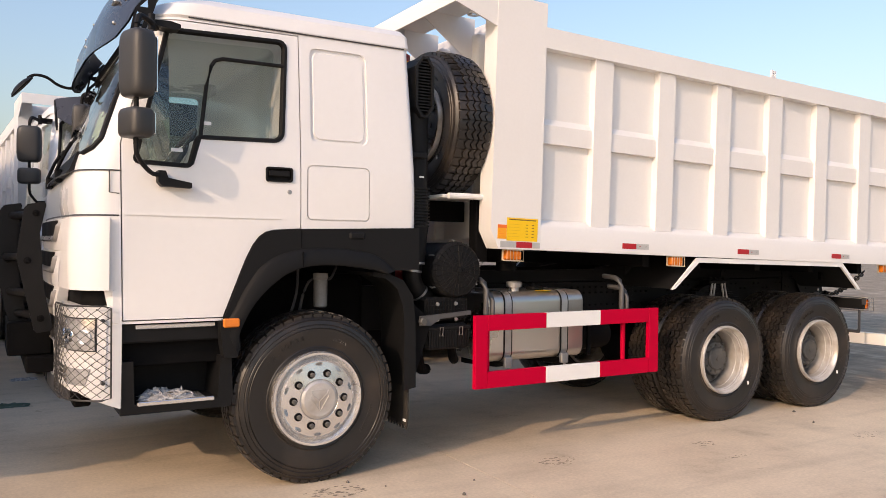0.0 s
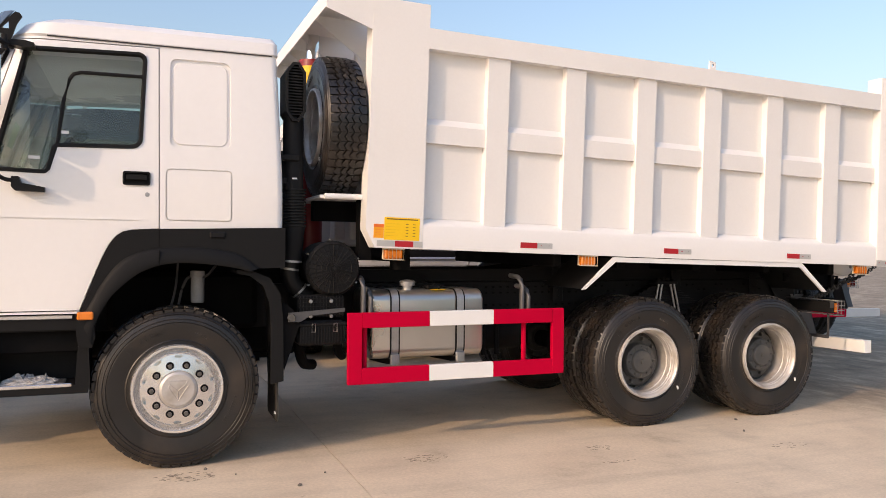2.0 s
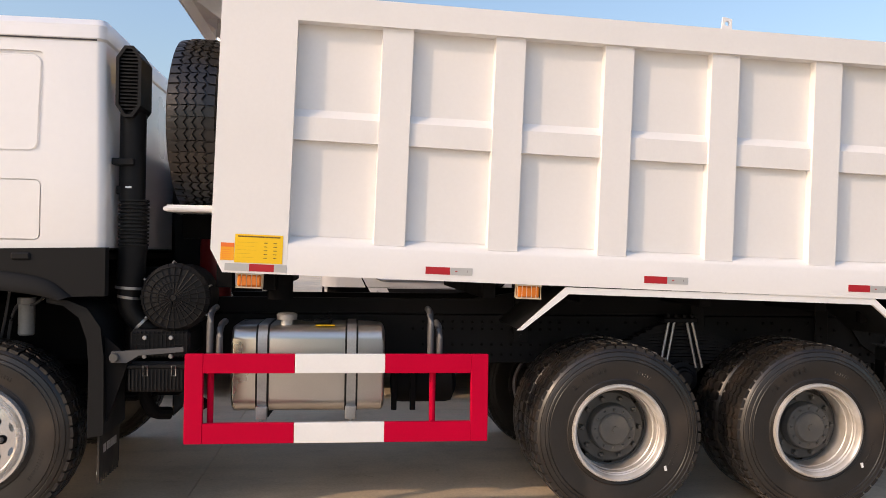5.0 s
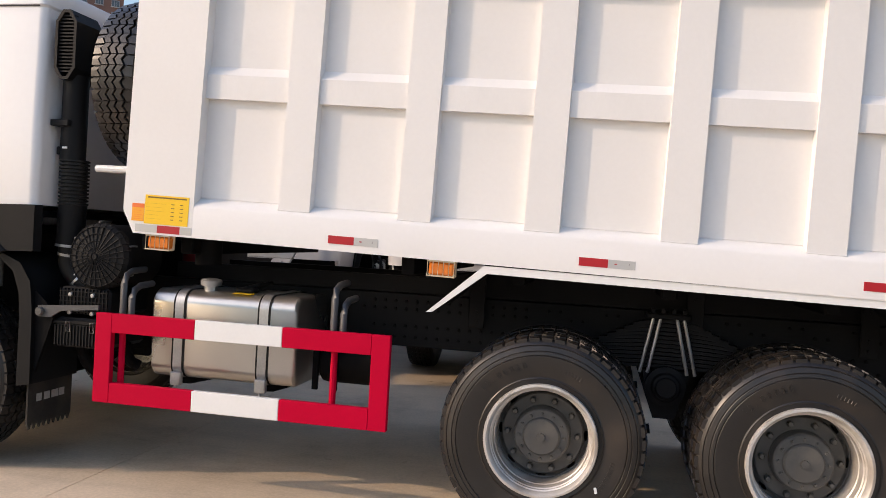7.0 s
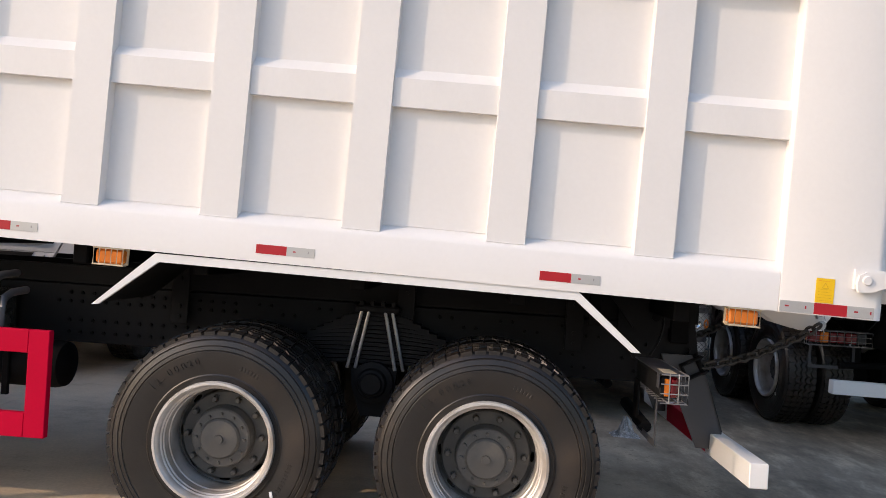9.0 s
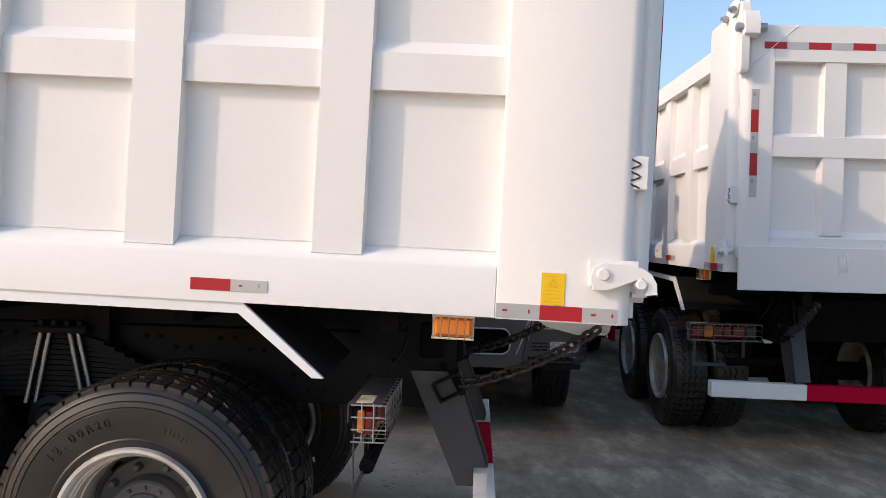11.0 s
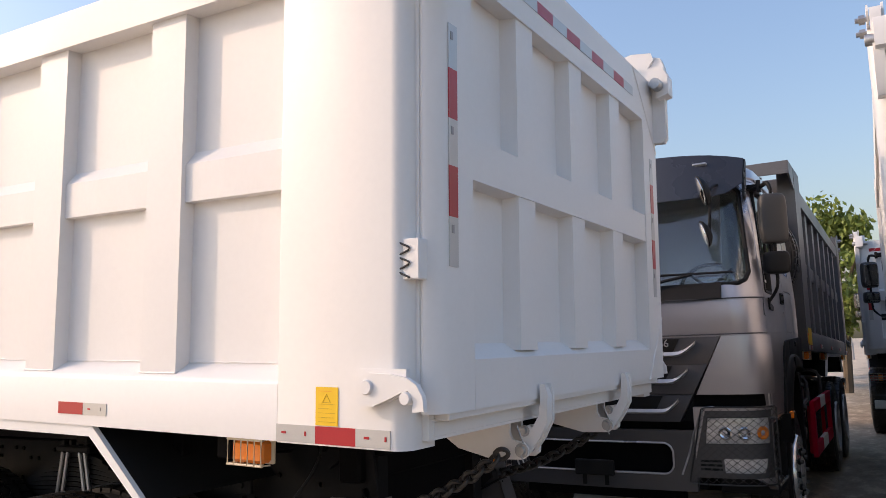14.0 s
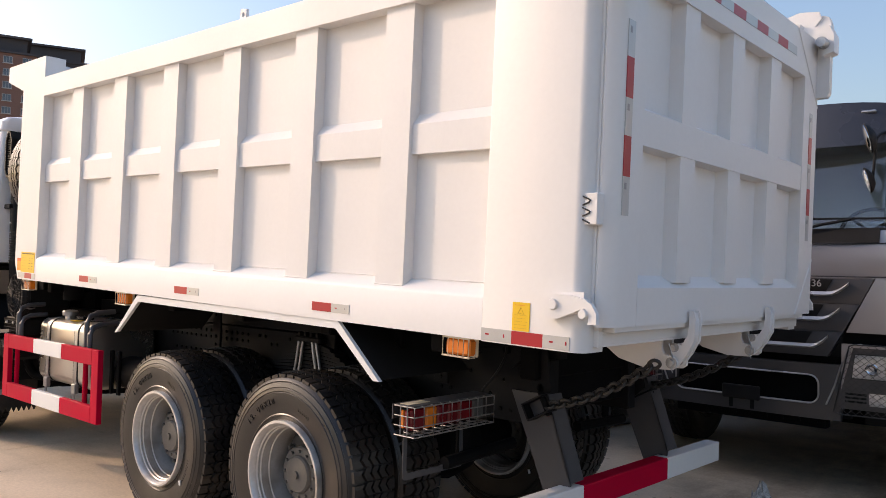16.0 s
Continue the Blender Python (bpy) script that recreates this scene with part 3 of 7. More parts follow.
    part("windscreen", g3, M_SCREEN, body, "large curved windscreen", 40).visible_shadow = False
    # seals: window frame on the skin, division bars
    def on_skin(pts, r, closed=True):
        bm = bmesh.new()
        tube(bm, [(x, cab_at(z)[3] + 0.006, z) for x, z in pts], r, 8, closed)
        return bm
    bm = bmesh.new()
    loops = []
    for d, y in ((0.013, 0.006), (0.009, -0.008), (-0.008, -0.008), (-0.016, 0.004), (-0.017, 0.030), (0.013, 0.030)):
        loops.append([bm.verts.new((x, cab_at(z)[3] + y, z)) for x, z in grown(WINDOW, d)])
    for A, B in zip(loops, loops[1:] + loops[:1]):
        for i in range(len(A)):
            j = (i + 1) % len(A)
            bm.faces.new([A[i], A[j], B[j], B[i]])
    part("window_seal", bm, M_PLASTIC, dr, "black rubber window seal", 50)
    bm = on_skin([(-0.785, 1.975), (-0.735, 2.15), (-0.700, 2.44), (-0.668, 2.57), (-0.645, 2.605), (-0.60, 2.62), (-0.214, 2.622)], 0.012, False)
    part("window_divider", bm, M_PLASTIC, dr, "black window divider")
    # screen seal
    bm = bmesh.new()
    pts = []
    n = len(SCREEN)
    for i in range(n):
        a, b = Vector(SCREEN[i]), Vector(SCREEN[(i + 1) % n])
        for j in range(8):
            p = a + (b - a) * j / 8
            y, z = p
            _, xf, xr, ys, rf = cab_at(z)
            d = max(0, ys + rf - min(y, W - y))
            x = xf + rf - math.sqrt(max(0, rf * rf - d * d)) if d < rf else xf + rf
            pts.append((x, y, z))
    tube(bm, pts, 0.016, 8, True)
    part("windscreen_seal", bm, M_PLASTIC, body)
    # roof seam
    for y in (0, 1):
        bm = bmesh.new()
        tube(bm, [(x, (0.074 if not y else W - 0.074), 2.842) for x in (-0.80, 0.62)], 0.006, 6)
        part("roof_seam", bm, M_DARKGREY, body)
    # black wheel-arch trim on both sides
    outer = [(-0.612, 1.07), (-0.594, 1.085), (-0.504, 1.328), (-0.465, 1.426), (-0.424, 1.508), (-0.386, 1.558), (-0.347, 1.586), (-0.290, 1.602), (-0.12, 1.612), (0.15, 1.618), (0.45, 1.626), (0.712, 1.632)]
    inner = [(-0.52, 0.90), (-0.50, 1.00), (-0.45, 1.10), (-0.41, 1.17), (-0.36, 1.225), (-0.31, 1.272), (-0.25, 1.315), (-0.18, 1.347), (-0.06, 1.380), (0.15, 1.383), (0.44, 1.349), (0.712, 1.352)]
    for side in (0, 1):
        bm = bmesh.new()
        a0, a1 = (-0.004, 0.07) if not side else mirrored(-0.004, 0.07)
        band(bm, fine_line(outer, 6), fine_line(inner, 6), a0, a1)
        ob = part("arch_trim", bm, M_FENDER, root, "charcoal plastic wheel-arch trim", 20)
        # the flared lip
        bm = bmesh.new()
        lip_o = [(-0.602, 1.04), (-0.555, 1.10), (-0.47, 1.26), (-0.36, 1.40), (-0.20, 1.475), (0.0, 1.495), (0.20, 1.490), (0.40, 1.447), (0.535, 1.350)]
        lip_i = [(-0.525, 0.86), (-0.505, 1.00), (-0.41, 1.17), (-0.25, 1.315), (-0.10, 1.375), (0.08, 1.385), (0.25, 1.37), (0.38, 1.350), (0.46, 1.326)]
        prof = ((0.0, 0.002), (0.10, -0.016), (0.30, -0.028), (0.62, -0.036), (0.92, -0.040), (1.0, -0.036), (1.0, 0.03), (0.0, 0.03))
        rows = []
        for p, q in zip(fine_line(lip_o, 6), fine_line(lip_i, 6)):
            p, q = Vector(p), Vector(q)
            rows.append([bm.verts.new((*p.lerp(q, u), 0)) for u, y in prof])
            for v, (u, y) in zip(rows[-1], prof):
                v.co = (v.co.x, W - y if side else y, v.co.y)
        for A, B in zip(rows, rows[1:]):
            for i in range(len(prof)):
                j = (i + 1) % len(prof)
                bm.faces.new([A[i], A[j], B[j], B[i]])
        bm.faces.new(rows[0])
        bm.faces.new(rows[-1])
        part("arch_lip", bm, M_FENDER, ob, "", 50)
        for z0, z1, ya, yb in ((1.492, 1.606, -0.0058, 0.0), (1.374, 1.470, -0.0410, -0.03)):
            bm = bmesh.new()
            box(bm, -0.124, -0.118, *((ya, yb) if not side else mirrored(ya, yb)), z0, z1)
            part("arch_seam", bm, M_CHASSIS, ob, "", 0)
        bm = bmesh.new()
        c0, c1 = (-0.03, 0.06) if not side else mirrored(-0.03, 0.06)
        prism(bm, [(-0.625, 1.06), (-0.52, 1.06), (-0.505, 0.90), (-0.525, 0.84), (-0.60, 0.84), (-0.615, 0.92)], c0, c1)
        bevel(bm, 0.01, 2)
        part("arch_foot", bm, M_FENDER, ob)
        bm = bmesh.new()
        d0, d1 = (-0.052, -0.02) if not side else mirrored(-0.052, -0.02)
        box(bm, -0.612, -0.515, d0, d1, 1.022, 1.075, 0.008)
        part("side_marker", bm, M_AMBER, ob, "orange side marker lamp")
        bm = bmesh.new()
        e0, e1 = (-0.017, 0.01) if not side else mirrored(-0.017, 0.01)
        box(bm, 0.200, 0.306, e0, e1, 1.552, 1.598, 0.010)
        part("grip", bm, M_PLASTIC, ob)
    build_front(root, body)
    build_mirrors(root)
    build_interior(body)
    return body


# ---- outline of the bumper; s runs from its rear edge along the side, round the corner and over the front ----
def bump_at(s, off=0.0, front=-1.410, ys=0.02, r=0.22, rear=-1.16):
    side = rear - (front + r)
    if s <= side:
        return Vector((rear - s, ys - off, 0)), Vector((0, -1, 0))
    a = (s - side) / r
    if a <= math.pi / 2:
        d = Vector((-math.sin(a), -math.cos(a), 0))
        return Vector((front + r, ys + r, 0)) + d * (r + off), d
    y = ys + r + (s - side - r * math.pi / 2)
    bow = 0.05 * (1 - ((y - YC) / (YC - ys - r)) ** 2)
    return Vector((front - off - bow, y, 0)), Vector((-1, 0, 0))


def wrap(bm, s0, s1, z0, z1, off, thick=0.02, n=14, skew=0.0, flip=False, lean=0.0, rise=0.0, **kw):
    """A curved slab that follows the bumper's outline."""
    rows = []
    for i in range(n + 1):
        s = s0 + (s1 - s0) * i / n
        sk = skew * i / n
        row = []
        for o in (off, off - thick):
            p, d = bump_at(s, o, **kw)
            for z in (z0 + sk + rise * min(1, 2 * i / n), z1 + sk):
                q = Vector((p.x + lean * (z - z0), p.y, z))
                if flip:
                    q.y = W - q.y
                row.append(bm.verts.new(q))
        rows.append(row)
    for A, B in zip(rows, rows[1:]):
        for i, j in ((0, 1), (1, 3), (3, 2), (2, 0)):
            bm.faces.new([A[i], A[j], B[j], B[i]])
    for R in (rows[0], rows[-1]):
        bm.faces.new([R[0], R[1], R[3], R[2]])


def skin(bm, lo, hi, z0, z1, off, thick=0.03, n=18, m=4, flip=False, swell=0.0, **kw):
    """A curved plate on the bumper's outline; lo and hi: its ends as (s at z0, s at z1)."""
    rows = []
    for j in range(m + 1):
        v = j / m
        a, b = lo[0] + (lo[1] - lo[0]) * v, hi[0] + (hi[1] - hi[0]) * v
        row = []
        for i in range(n + 1):
            s = a + (b - a) * i / n
            pair = []
            for o in (off + swell * math.sin(math.pi * v), off - thick):
                p, d = bump_at(s, o, **kw)
                pair.append(bm.verts.new((p.x, W - p.y if flip else p.y, z0 + (z1 - z0) * v)))
            row.append(pair)
        rows.append(row)
    for A, B in zip(rows, rows[1:]):
        for i in range(n):
            for k in (0, 1):
                bm.faces.new([A[i][k], A[i + 1][k], B[i + 1][k], B[i][k]])
        for i in (0, n):
            bm.faces.new([A[i][0], A[i][1], B[i][1], B[i][0]])
    for R in (rows[0], rows[-1]):
        for i in range(n):
            bm.faces.new([R[i][0], R[i + 1][0], R[i + 1][1], R[i][1]])


FRONT = dict(front=-1.405, ys=-0.005, r=0.205)


def s_of(y, front=-1.410, ys=0.02, r=0.22, rear=-1.16):
    """The length along the outline at which the front reaches a given y."""
    return rear - (front + r) + r * math.pi / 2 + y - ys - r


def build_front(root, body):
    for side in (False, True):
        def flipped(bm):
            if side:
                for v in bm.verts:
                    v.co.y = W - v.co.y
            return bm
        # bumper corner: lower edge rises towards the front
        bm = bmesh.new()
        wrap(bm, 0.0, s_of(0.50), 0.585, 1.165, 0.0, 0.05, 24, flip=side, rise=0.125)
        bp = part("bumper_corner", bm, M_WHITE, root, "painted bumper corner with headlamp")
        bm = bmesh.new()
        skin(bm, (0.085, 0.075), (s_of(0.53), s_of(0.42)), 0.685, 1.140, 0.006, 0.02, 22, 3, side)
        part("lamp_surround", bm, M_SURR, bp)
        bm = bmesh.new()
        skin(bm, (0.127, 0.127), (s_of(0.432), s_of(0.412)), 0.911, 1.098, 0.010, 0.02, 20, 3, side)
        hl = part("headlamp", bm, M_SEALB, bp, "clear headlamp with chrome reflectors and dark seal")
        bm = bmesh.new()
        skin(bm, (0.135, 0.135), (s_of(0.425), s_of(0.405)), 0.918, 1.091, 0.014, 0.02, 20, 3, side, 0.006)
        part("lens", bm, M_LENSC, hl)
        for k, s in enumerate((0.19, 0.31, 0.43)):
            bm = bmesh.new()
            p, d = bump_at(s, 0.018)
            t = d.cross(Vector((0, 0, 1)))
            m = Matrix.Translation((p.x, p.y, 0.99)) @ Matrix(((t.x, -d.x, 0, 0), (t.y, -d.y, 0, 0), (0, 0, 1, 0), (0, 0, 0, 1)))
            lathe(bm, [(0, 0.004), (0.022, -0.002), (0.036, -0.009), (0.044, -0.006), (0.046, 0.004)], 24, m)
            part("lamp_bowl", flipped(bm), M_LAMPO if k == 0 else M_CHROME, hl)
        bm = bmesh.new()
        skin(bm, (0.19, 0.16), (s_of(0.31), s_of(0.315)), 0.722, 0.815, 0.011, 0.02, 12, 2, side, 0.004)
        part("fog_lamp", bm, M_LENSC, bp, "clear fog lamp")
        for k in range(3):
            bm = bmesh.new()
            skin(bm, (s_of(0.33), s_of(0.33)), (s_of(0.47), s_of(0.47)), 0.735 + 0.028 * k, 0.750 + 0.028 * k, 0.009, 0.01, 6, 1, side)
            part("vent_slot", bm, M_PLASTIC, bp)
        # wire guard
        bm = bmesh.new()
        s0, z0, z1 = 0.055, 0.645, 1.165
        def P(s, z):
            p, d = bump_at(s, 0.036 - 0.02 * max(0, (s - s0) / 0.62 - 0.9) * 10)
            return (p.x, W - p.y if side else p.y, z)
        def end(z):
            return s_of(0.55) + (s_of(0.44) - s_of(0.55)) * (z - z0) / (z1 - z0)
        step = 0.052
        for k in range(-16, 28):
            for sg in (1, -1):
                line = []
                for j in range(0, 29):
                    s = s0 + (s_of(0.55) - s0) * j / 28
                    z = z0 + 0.12 + step * k * 0.9 + sg * (s - s0) * 0.85 - (0 if sg > 0 else -0.2)
                    if z0 <= z <= z1 and s <= end(z):
                        line.append(P(s, z))
                if len(line) > 1:
                    tube(bm, line, 0.0019, 4)
        rim = []
        for u in range(17):
            rim.append(P(s0 + (end(z1) - s0) * u / 16, z1 - (0.012 if u in (0, 16) else 0)))
        for u in range(17):
            rim.append(P(end(z0) + (s0 - end(z0)) * u / 16, z0 + (0.012 if u in (0, 16) else 0)))
        tube(bm, rim, 0.0055, 6, True)
        lg = part("lamp_guard", bm, M_WIRE, bp, "black diamond wire lamp guard")
        for z in (0.74, 1.085):
            bm = bmesh.new()
            p, d = bump_at(0.10, 0.0)
            tube(bm, [(p.x, p.y, z), (p.x, p.y - 0.045, z)], 0.010, 10)
            part("guard_screw", flipped(bm), M_WIRE, lg)
        # corner panel of the cab above the lamp, proud of the body
        bm = bmesh.new()
        skin(bm, (0.070, 0.070), (s_of(0.467, **FRONT), s_of(0.275, **FRONT)), 1.252, 1.655, 0.016, 0.05, 22, 6, side, 0.008, **FRONT)
        part("corner_panel", bm, M_WHITE, body, "painted cab corner panel")
        bm = bmesh.new()
        skin(bm, (0.02, 0.02), (s_of(0.50, **FRONT), s_of(0.50, **FRONT)), 1.165, 1.250, -0.045, 0.03, 14, 1, side, **FRONT)
        part("corner_gap", bm, M_CHASSIS, body)
        bm = bmesh.new()
        box(bm, -1.215, -1.166, 0.018, 0.05, 1.06, 1.252, 0.006)
        part("corner_foot", flipped(bm), M_WHITE, body)
    # bumper middle with its dark air intake
    a = s_of(0.502)
    bm = bmesh.new()
    skin(bm, (a, a), (a + W - 2 * 0.502, a + W - 2 * 0.502), 0.585, 1.005, 0.004, 0.06, 26, 6)
    mid = combine(bm, shape(rounded(0.655, W - 0.655, 0.70, 0.915, 0.07, 5), -2.0, -1.0, "x"), "DIFFERENCE")
    bp = part("bumper_middle", mid, M_TRIMF, root, "front bumper middle with a dark air intake")
    bm = bmesh.new()
    edge = []
    q = rounded(0.655, W - 0.655, 0.70, 0.915, 0.07, 5)
    for (ya, za), (yb, zb) in zip(q, q[1:] + q[:1]):
        for j in range(6):
            y, z = ya + (yb - ya) * j / 6, za + (zb - za) * j / 6
            edge.append((bump_at(s_of(y), 0.006)[0].x, y, z))
    tube(bm, edge, 0.007, 6, True)
    part("intake_edge", bm, M_LIP, bp)
    for sg in (0, 1):
        bm = bmesh.new()
        line = [(bump_at(s_of(y), 0.008)[0].x, W - y if sg else y, z) for y, z in ((0.60, 0.70), (0.545, 0.84), (0.50, 1.0), (0.46, 1.10), (0.43, 1.158), (0.36, 1.168))]
        tube(bm, line, 0.007, 6)
        part("corner_edge", bm, M_LIP, bp)
    bm = bmesh.new()
    box(bm, -1.375, -1.31, 0.45, W - 0.45, 0.60, 1.06)
    part("intake", bm, M_CHASSIS, root)
    bm = bmesh.new()
    box(bm, -1.495, -1.470, 1.08, 1.38, 0.672, 0.783, 0.006)
    box(bm, -1.470, -1.445, 1.13, 1.16, 0.60, 0.70)
    box(bm, -1.470, -1.445, 1.30, 1.33, 0.60, 0.70)
    part("plate_holder", bm, M_PLASTIC, bp)
    bm = bmesh.new()
    box(bm, -1.35, -1.25, 0.62, W - 0.62, 0.50, 0.60, 0.01)
    for k in range(9):
        tube(bm, [(-1.36, 0.70 + 0.125 * k, 0.545), (-1.33, 0.70 + 0.125 * k, 0.545)], 0.015, 8)
    part("bumper_beam", bm, M_CHASSIS, root)
    # grille: three slanted tiers, each with a slot over a curled bright lip
    bm = bmesh.new()
    box(bm, -1.375, -1.31, 0.40, W - 0.40, 1.00, 1.66)
    gr = part("grille", bm, M_PLASTIC, root, "front grille of three painted tiers with slots")
    for k, (z0, z1, ya, yb, slot, off) in enumerate(((1.464, 1.652, 0.375, 0.285, 0.56, 0.008), (1.255, 1.461, 0.486, 0.378, 0.62, 0.016), (1.062, 1.252, 0.592, 0.490, 0.70, 0.010))):
        bm = bmesh.new()
        A, B = s_of(ya, **FRONT), s_of(yb, **FRONT)
        skin(bm, (A, B), (A + W - 2 * ya, B + W - 2 * yb), z0, z1, off, 0.05, 30, 4, False, 0.010, **FRONT)
        tier = part("grille_tier", bm, M_TIER, gr, "", 40)
        S = s_of(slot, **FRONT)
        bm = bmesh.new()
        skin(bm, (S + 0.05, S), (S + W - 2 * slot - 0.05, S + W - 2 * slot), z1 - 0.105, z1 - 0.008, off + 0.010, 0.03, 20, 2, False, 0.004, **FRONT)
        part("grille_slot", bm, M_PLASTIC, tier)
        bm = bmesh.new()
        h = W / 2 - slot + 0.11
        rows = []
        for j in range(41):
            u = -1 + 2 * j / 40
            y = YC + h * u
            up = max(0.0, abs(u) - 0.82) / 0.18
            x = bump_at(s_of(y, **FRONT), off + 0.020, **FRONT)[0].x
            zb = z1 - 0.135 + 0.085 * up ** 1.6
            zt = zb + 0.035 - 0.012 * up
            rows.append([bm.verts.new(p) for p in ((x, y, zb), (x - 0.012, y, zb + 0.012), (x, y, zt), (x + 0.04, y, zt), (x + 0.04, y, zb))])
        for Rw, Q in zip(rows, rows[1:]):
            for i in range(5):
                bm.faces.new([Rw[i], Rw[(i + 1) % 5], Q[(i + 1) % 5], Q[i]])
        bm.faces.new(rows[0])
        bm.faces.new(rows[-1])
        part("grille_lip", bm, M_LIP, tier, "silver curled grille lip", 50)
    # hood joint and flap, cowl, wipers
    bm = bmesh.new()
    line = [bump_at(s, 0.002, front=-1.395, ys=0.012, r=0.20)[0] for s in [0.02 + 0.06 * j for j in range(46)]]
    tube(bm, [(p.x, p.y, 1.668) for p in line if p.y < W - 0.3], 0.005, 6)
    part("hood_joint", bm, M_DARKGREY, body)
    bm = bmesh.new()
    tube(bm, [(-1.232, 0.0085, 1.915), (-1.232, 0.0085, 1.795), (-1.180, 0.0085, 1.790)], 0.0035, 6)
    part("flap_joint", bm, M_DARKGREY, body)
    bm = bmesh.new()
    tube(bm, [(bump_at(s, 0.0, front=-1.398, ys=0.010, r=0.205)[0].x + 0.006, bump_at(s, 0.0, front=-1.398, ys=0.010, r=0.205)[0].y, 1.918) for s in [0.02 + 0.05 * j for j in range(50)] if bump_at(s, 0.0, front=-1.398, ys=0.010, r=0.205)[0].y < W - 0.3], 0.004, 6)
    part("hood_joint", bm, M_DARKGREY, body)
    bm = bmesh.new()
    prism(bm, [(-1.415, 1.922), (-1.370, 2.035), (-1.31, 2.035), (-1.34, 1.922)], 0.26, W - 0.26)
    part("cowl", bm, M_PLASTIC, body)
    for y in (0.55, 1.35):
        bm = bmesh.new()
        tube(bm, [(-1.425, y + 0.45, 1.975), (-1.40, y + 0.1, 2.065), (-1.385, y - 0.1, 2.10)], 0.012, 6)
        tube(bm, [(-1.385, y - 0.38, 2.10), (-1.370, y + 0.35, 2.115)], 0.009, 6)
        box(bm, -1.435, -1.39, y + 0.40, y + 0.50, 1.90, 1.985, 0.01)
        part("wiper", bm, M_PLASTIC, body, "black windscreen wiper")
    # sun visor over the windscreen, bowed forwards
    bm = bmesh.new()
    rows = []
    for i in range(21):
        y = 0.10 + (W - 0.20) * i / 20
        u = (y - YC) / (YC - 0.10)
        f = 1 - u ** 4
        rows.append([Vector((-1.00 - 0.165 * f, y, 2.985 + 0.06 * f)), Vector((-1.09 - 0.155 * f, y, 2.86)), Vector((-1.13 - 0.15 * f, y, 2.685 - 0.01 * f + 0.09 * abs(u) ** 14))])
    for th in (0.0, 0.012):
        V = [[bm.verts.new(p + Vector((th, 0, 0))) for p in r] for r in rows]
        for A, B in zip(V, V[1:]):
            for j in (0, 1):
                bm.faces.new([A[j], A[j + 1], B[j + 1], B[j]])
    vz = part("sun_visor", bm, M_VISOR, root, "dark sun visor above the windscreen", 40)
    def on_visor(y, z):
        f = 1 - ((y - YC) / (YC - 0.10)) ** 4
        if z > 2.86:
            u = (z - 2.86) / (0.125 + 0.06 * f)
            return -1.09 - 0.155 * f + (0.09 - 0.01 * f) * u
        u = (2.86 - z) / (0.175 + 0.01 * f)
        return -1.09 - 0.155 * f - (0.04 - 0.005 * f) * u
    for y in (0.28, W - 0.28, 1.0, W - 1.0):
        for z in (2.80, 2.95):
            bm = bmesh.new()
            lathe(bm, [(0, -0.008), (0.009, -0.007), (0.012, -0.002), (0.012, 0.012)], 12, Matrix.Translation((on_visor(y, z), y, z)) @ Matrix.Rotation(radians(-90), 4, "Z"))
            part("visor_bolt", bm, M_ZINC, vz)
    for y in (0.39, W - 0.39):
        bm = bmesh.new()
        x = on_visor(y, 2.945)
        box(bm, x - 0.018, x + 0.03, y - 0.055, y + 0.055, 2.934, 2.958, 0.010)
        part("roof_marker", bm, M_ZINC, vz, "small clear marker lamp")
    for y in (0.10, W - 0.10):
        out = [(-0.985, 2.978), (-1.09, 2.86), (-1.130, 2.665), (-1.122, 2.648), (-1.105, 2.645), (-1.035, 2.735), (-0.998, 2.83), (-0.975, 2.90), (-0.945, 2.950), (-0.960, 2.972)]
        plate = shape(out, y - 0.008, y + 0.008)
        for tri in (((-1.080, 2.840), (-1.094, 2.775), (-1.045, 2.828)), ((-1.088, 2.752), (-1.036, 2.808), (-1.058, 2.745)), ((-1.068, 2.866), (-1.022, 2.915), (-1.020, 2.866)), ((-1.100, 2.735), (-1.112, 2.685), (-1.075, 2.728))):
            plate = combine(plate, shape(tri, y - 0.1, y + 0.1), "DIFFERENCE")
        vb = part("visor_bracket", plate, M_PLASTIC, root, "pierced black visor bracket")
        for x, z in ((-1.10, 2.70), (-1.08, 2.722), (-1.065, 2.745)):
            bm = bmesh.new()
            tube(bm, [(x, y - 0.014, z), (x, y + 0.014, z)], 0.007, 8)
            part("bracket_bolt", bm, M_ZINC, vb)
    # steps below both doors
    for side in (0, 1):
        def Y(a, b):
            return (a, b) if not side else mirrored(a, b)
        bm = bmesh.new()
        box(bm, -1.165, -0.60, *Y(0.045, 0.40), 0.945, 1.062, 0.01)
        st = part("step_unit", bm, M_PLASTIC, root, "black plastic entry steps with metal treads")
        bm = bmesh.new()
        box(bm, -1.15, -0.56, *Y(0.12, 0.40), 0.80, 0.96, 0.01)
        part("step_recess", bm, M_CHASSIS, st)
        low = bmesh.new()
        prism(low, [(-1.165, 0.545), (-0.55, 0.545), (-0.535, 0.60), (-0.545, 0.845), (-1.16, 0.845)], *Y(0.02, 0.40))
        bevel(low, 0.015, 2)
        cut = bmesh.new()
        prism(cut, [(-1.09, 0.60), (-0.625, 0.60), (-0.605, 0.90), (-1.10, 0.90)], *Y(-0.1, 0.33))
        low = combine(low, cut, "DIFFERENCE")
        part("lower_step", low, M_PLASTIC, st, "", 30)
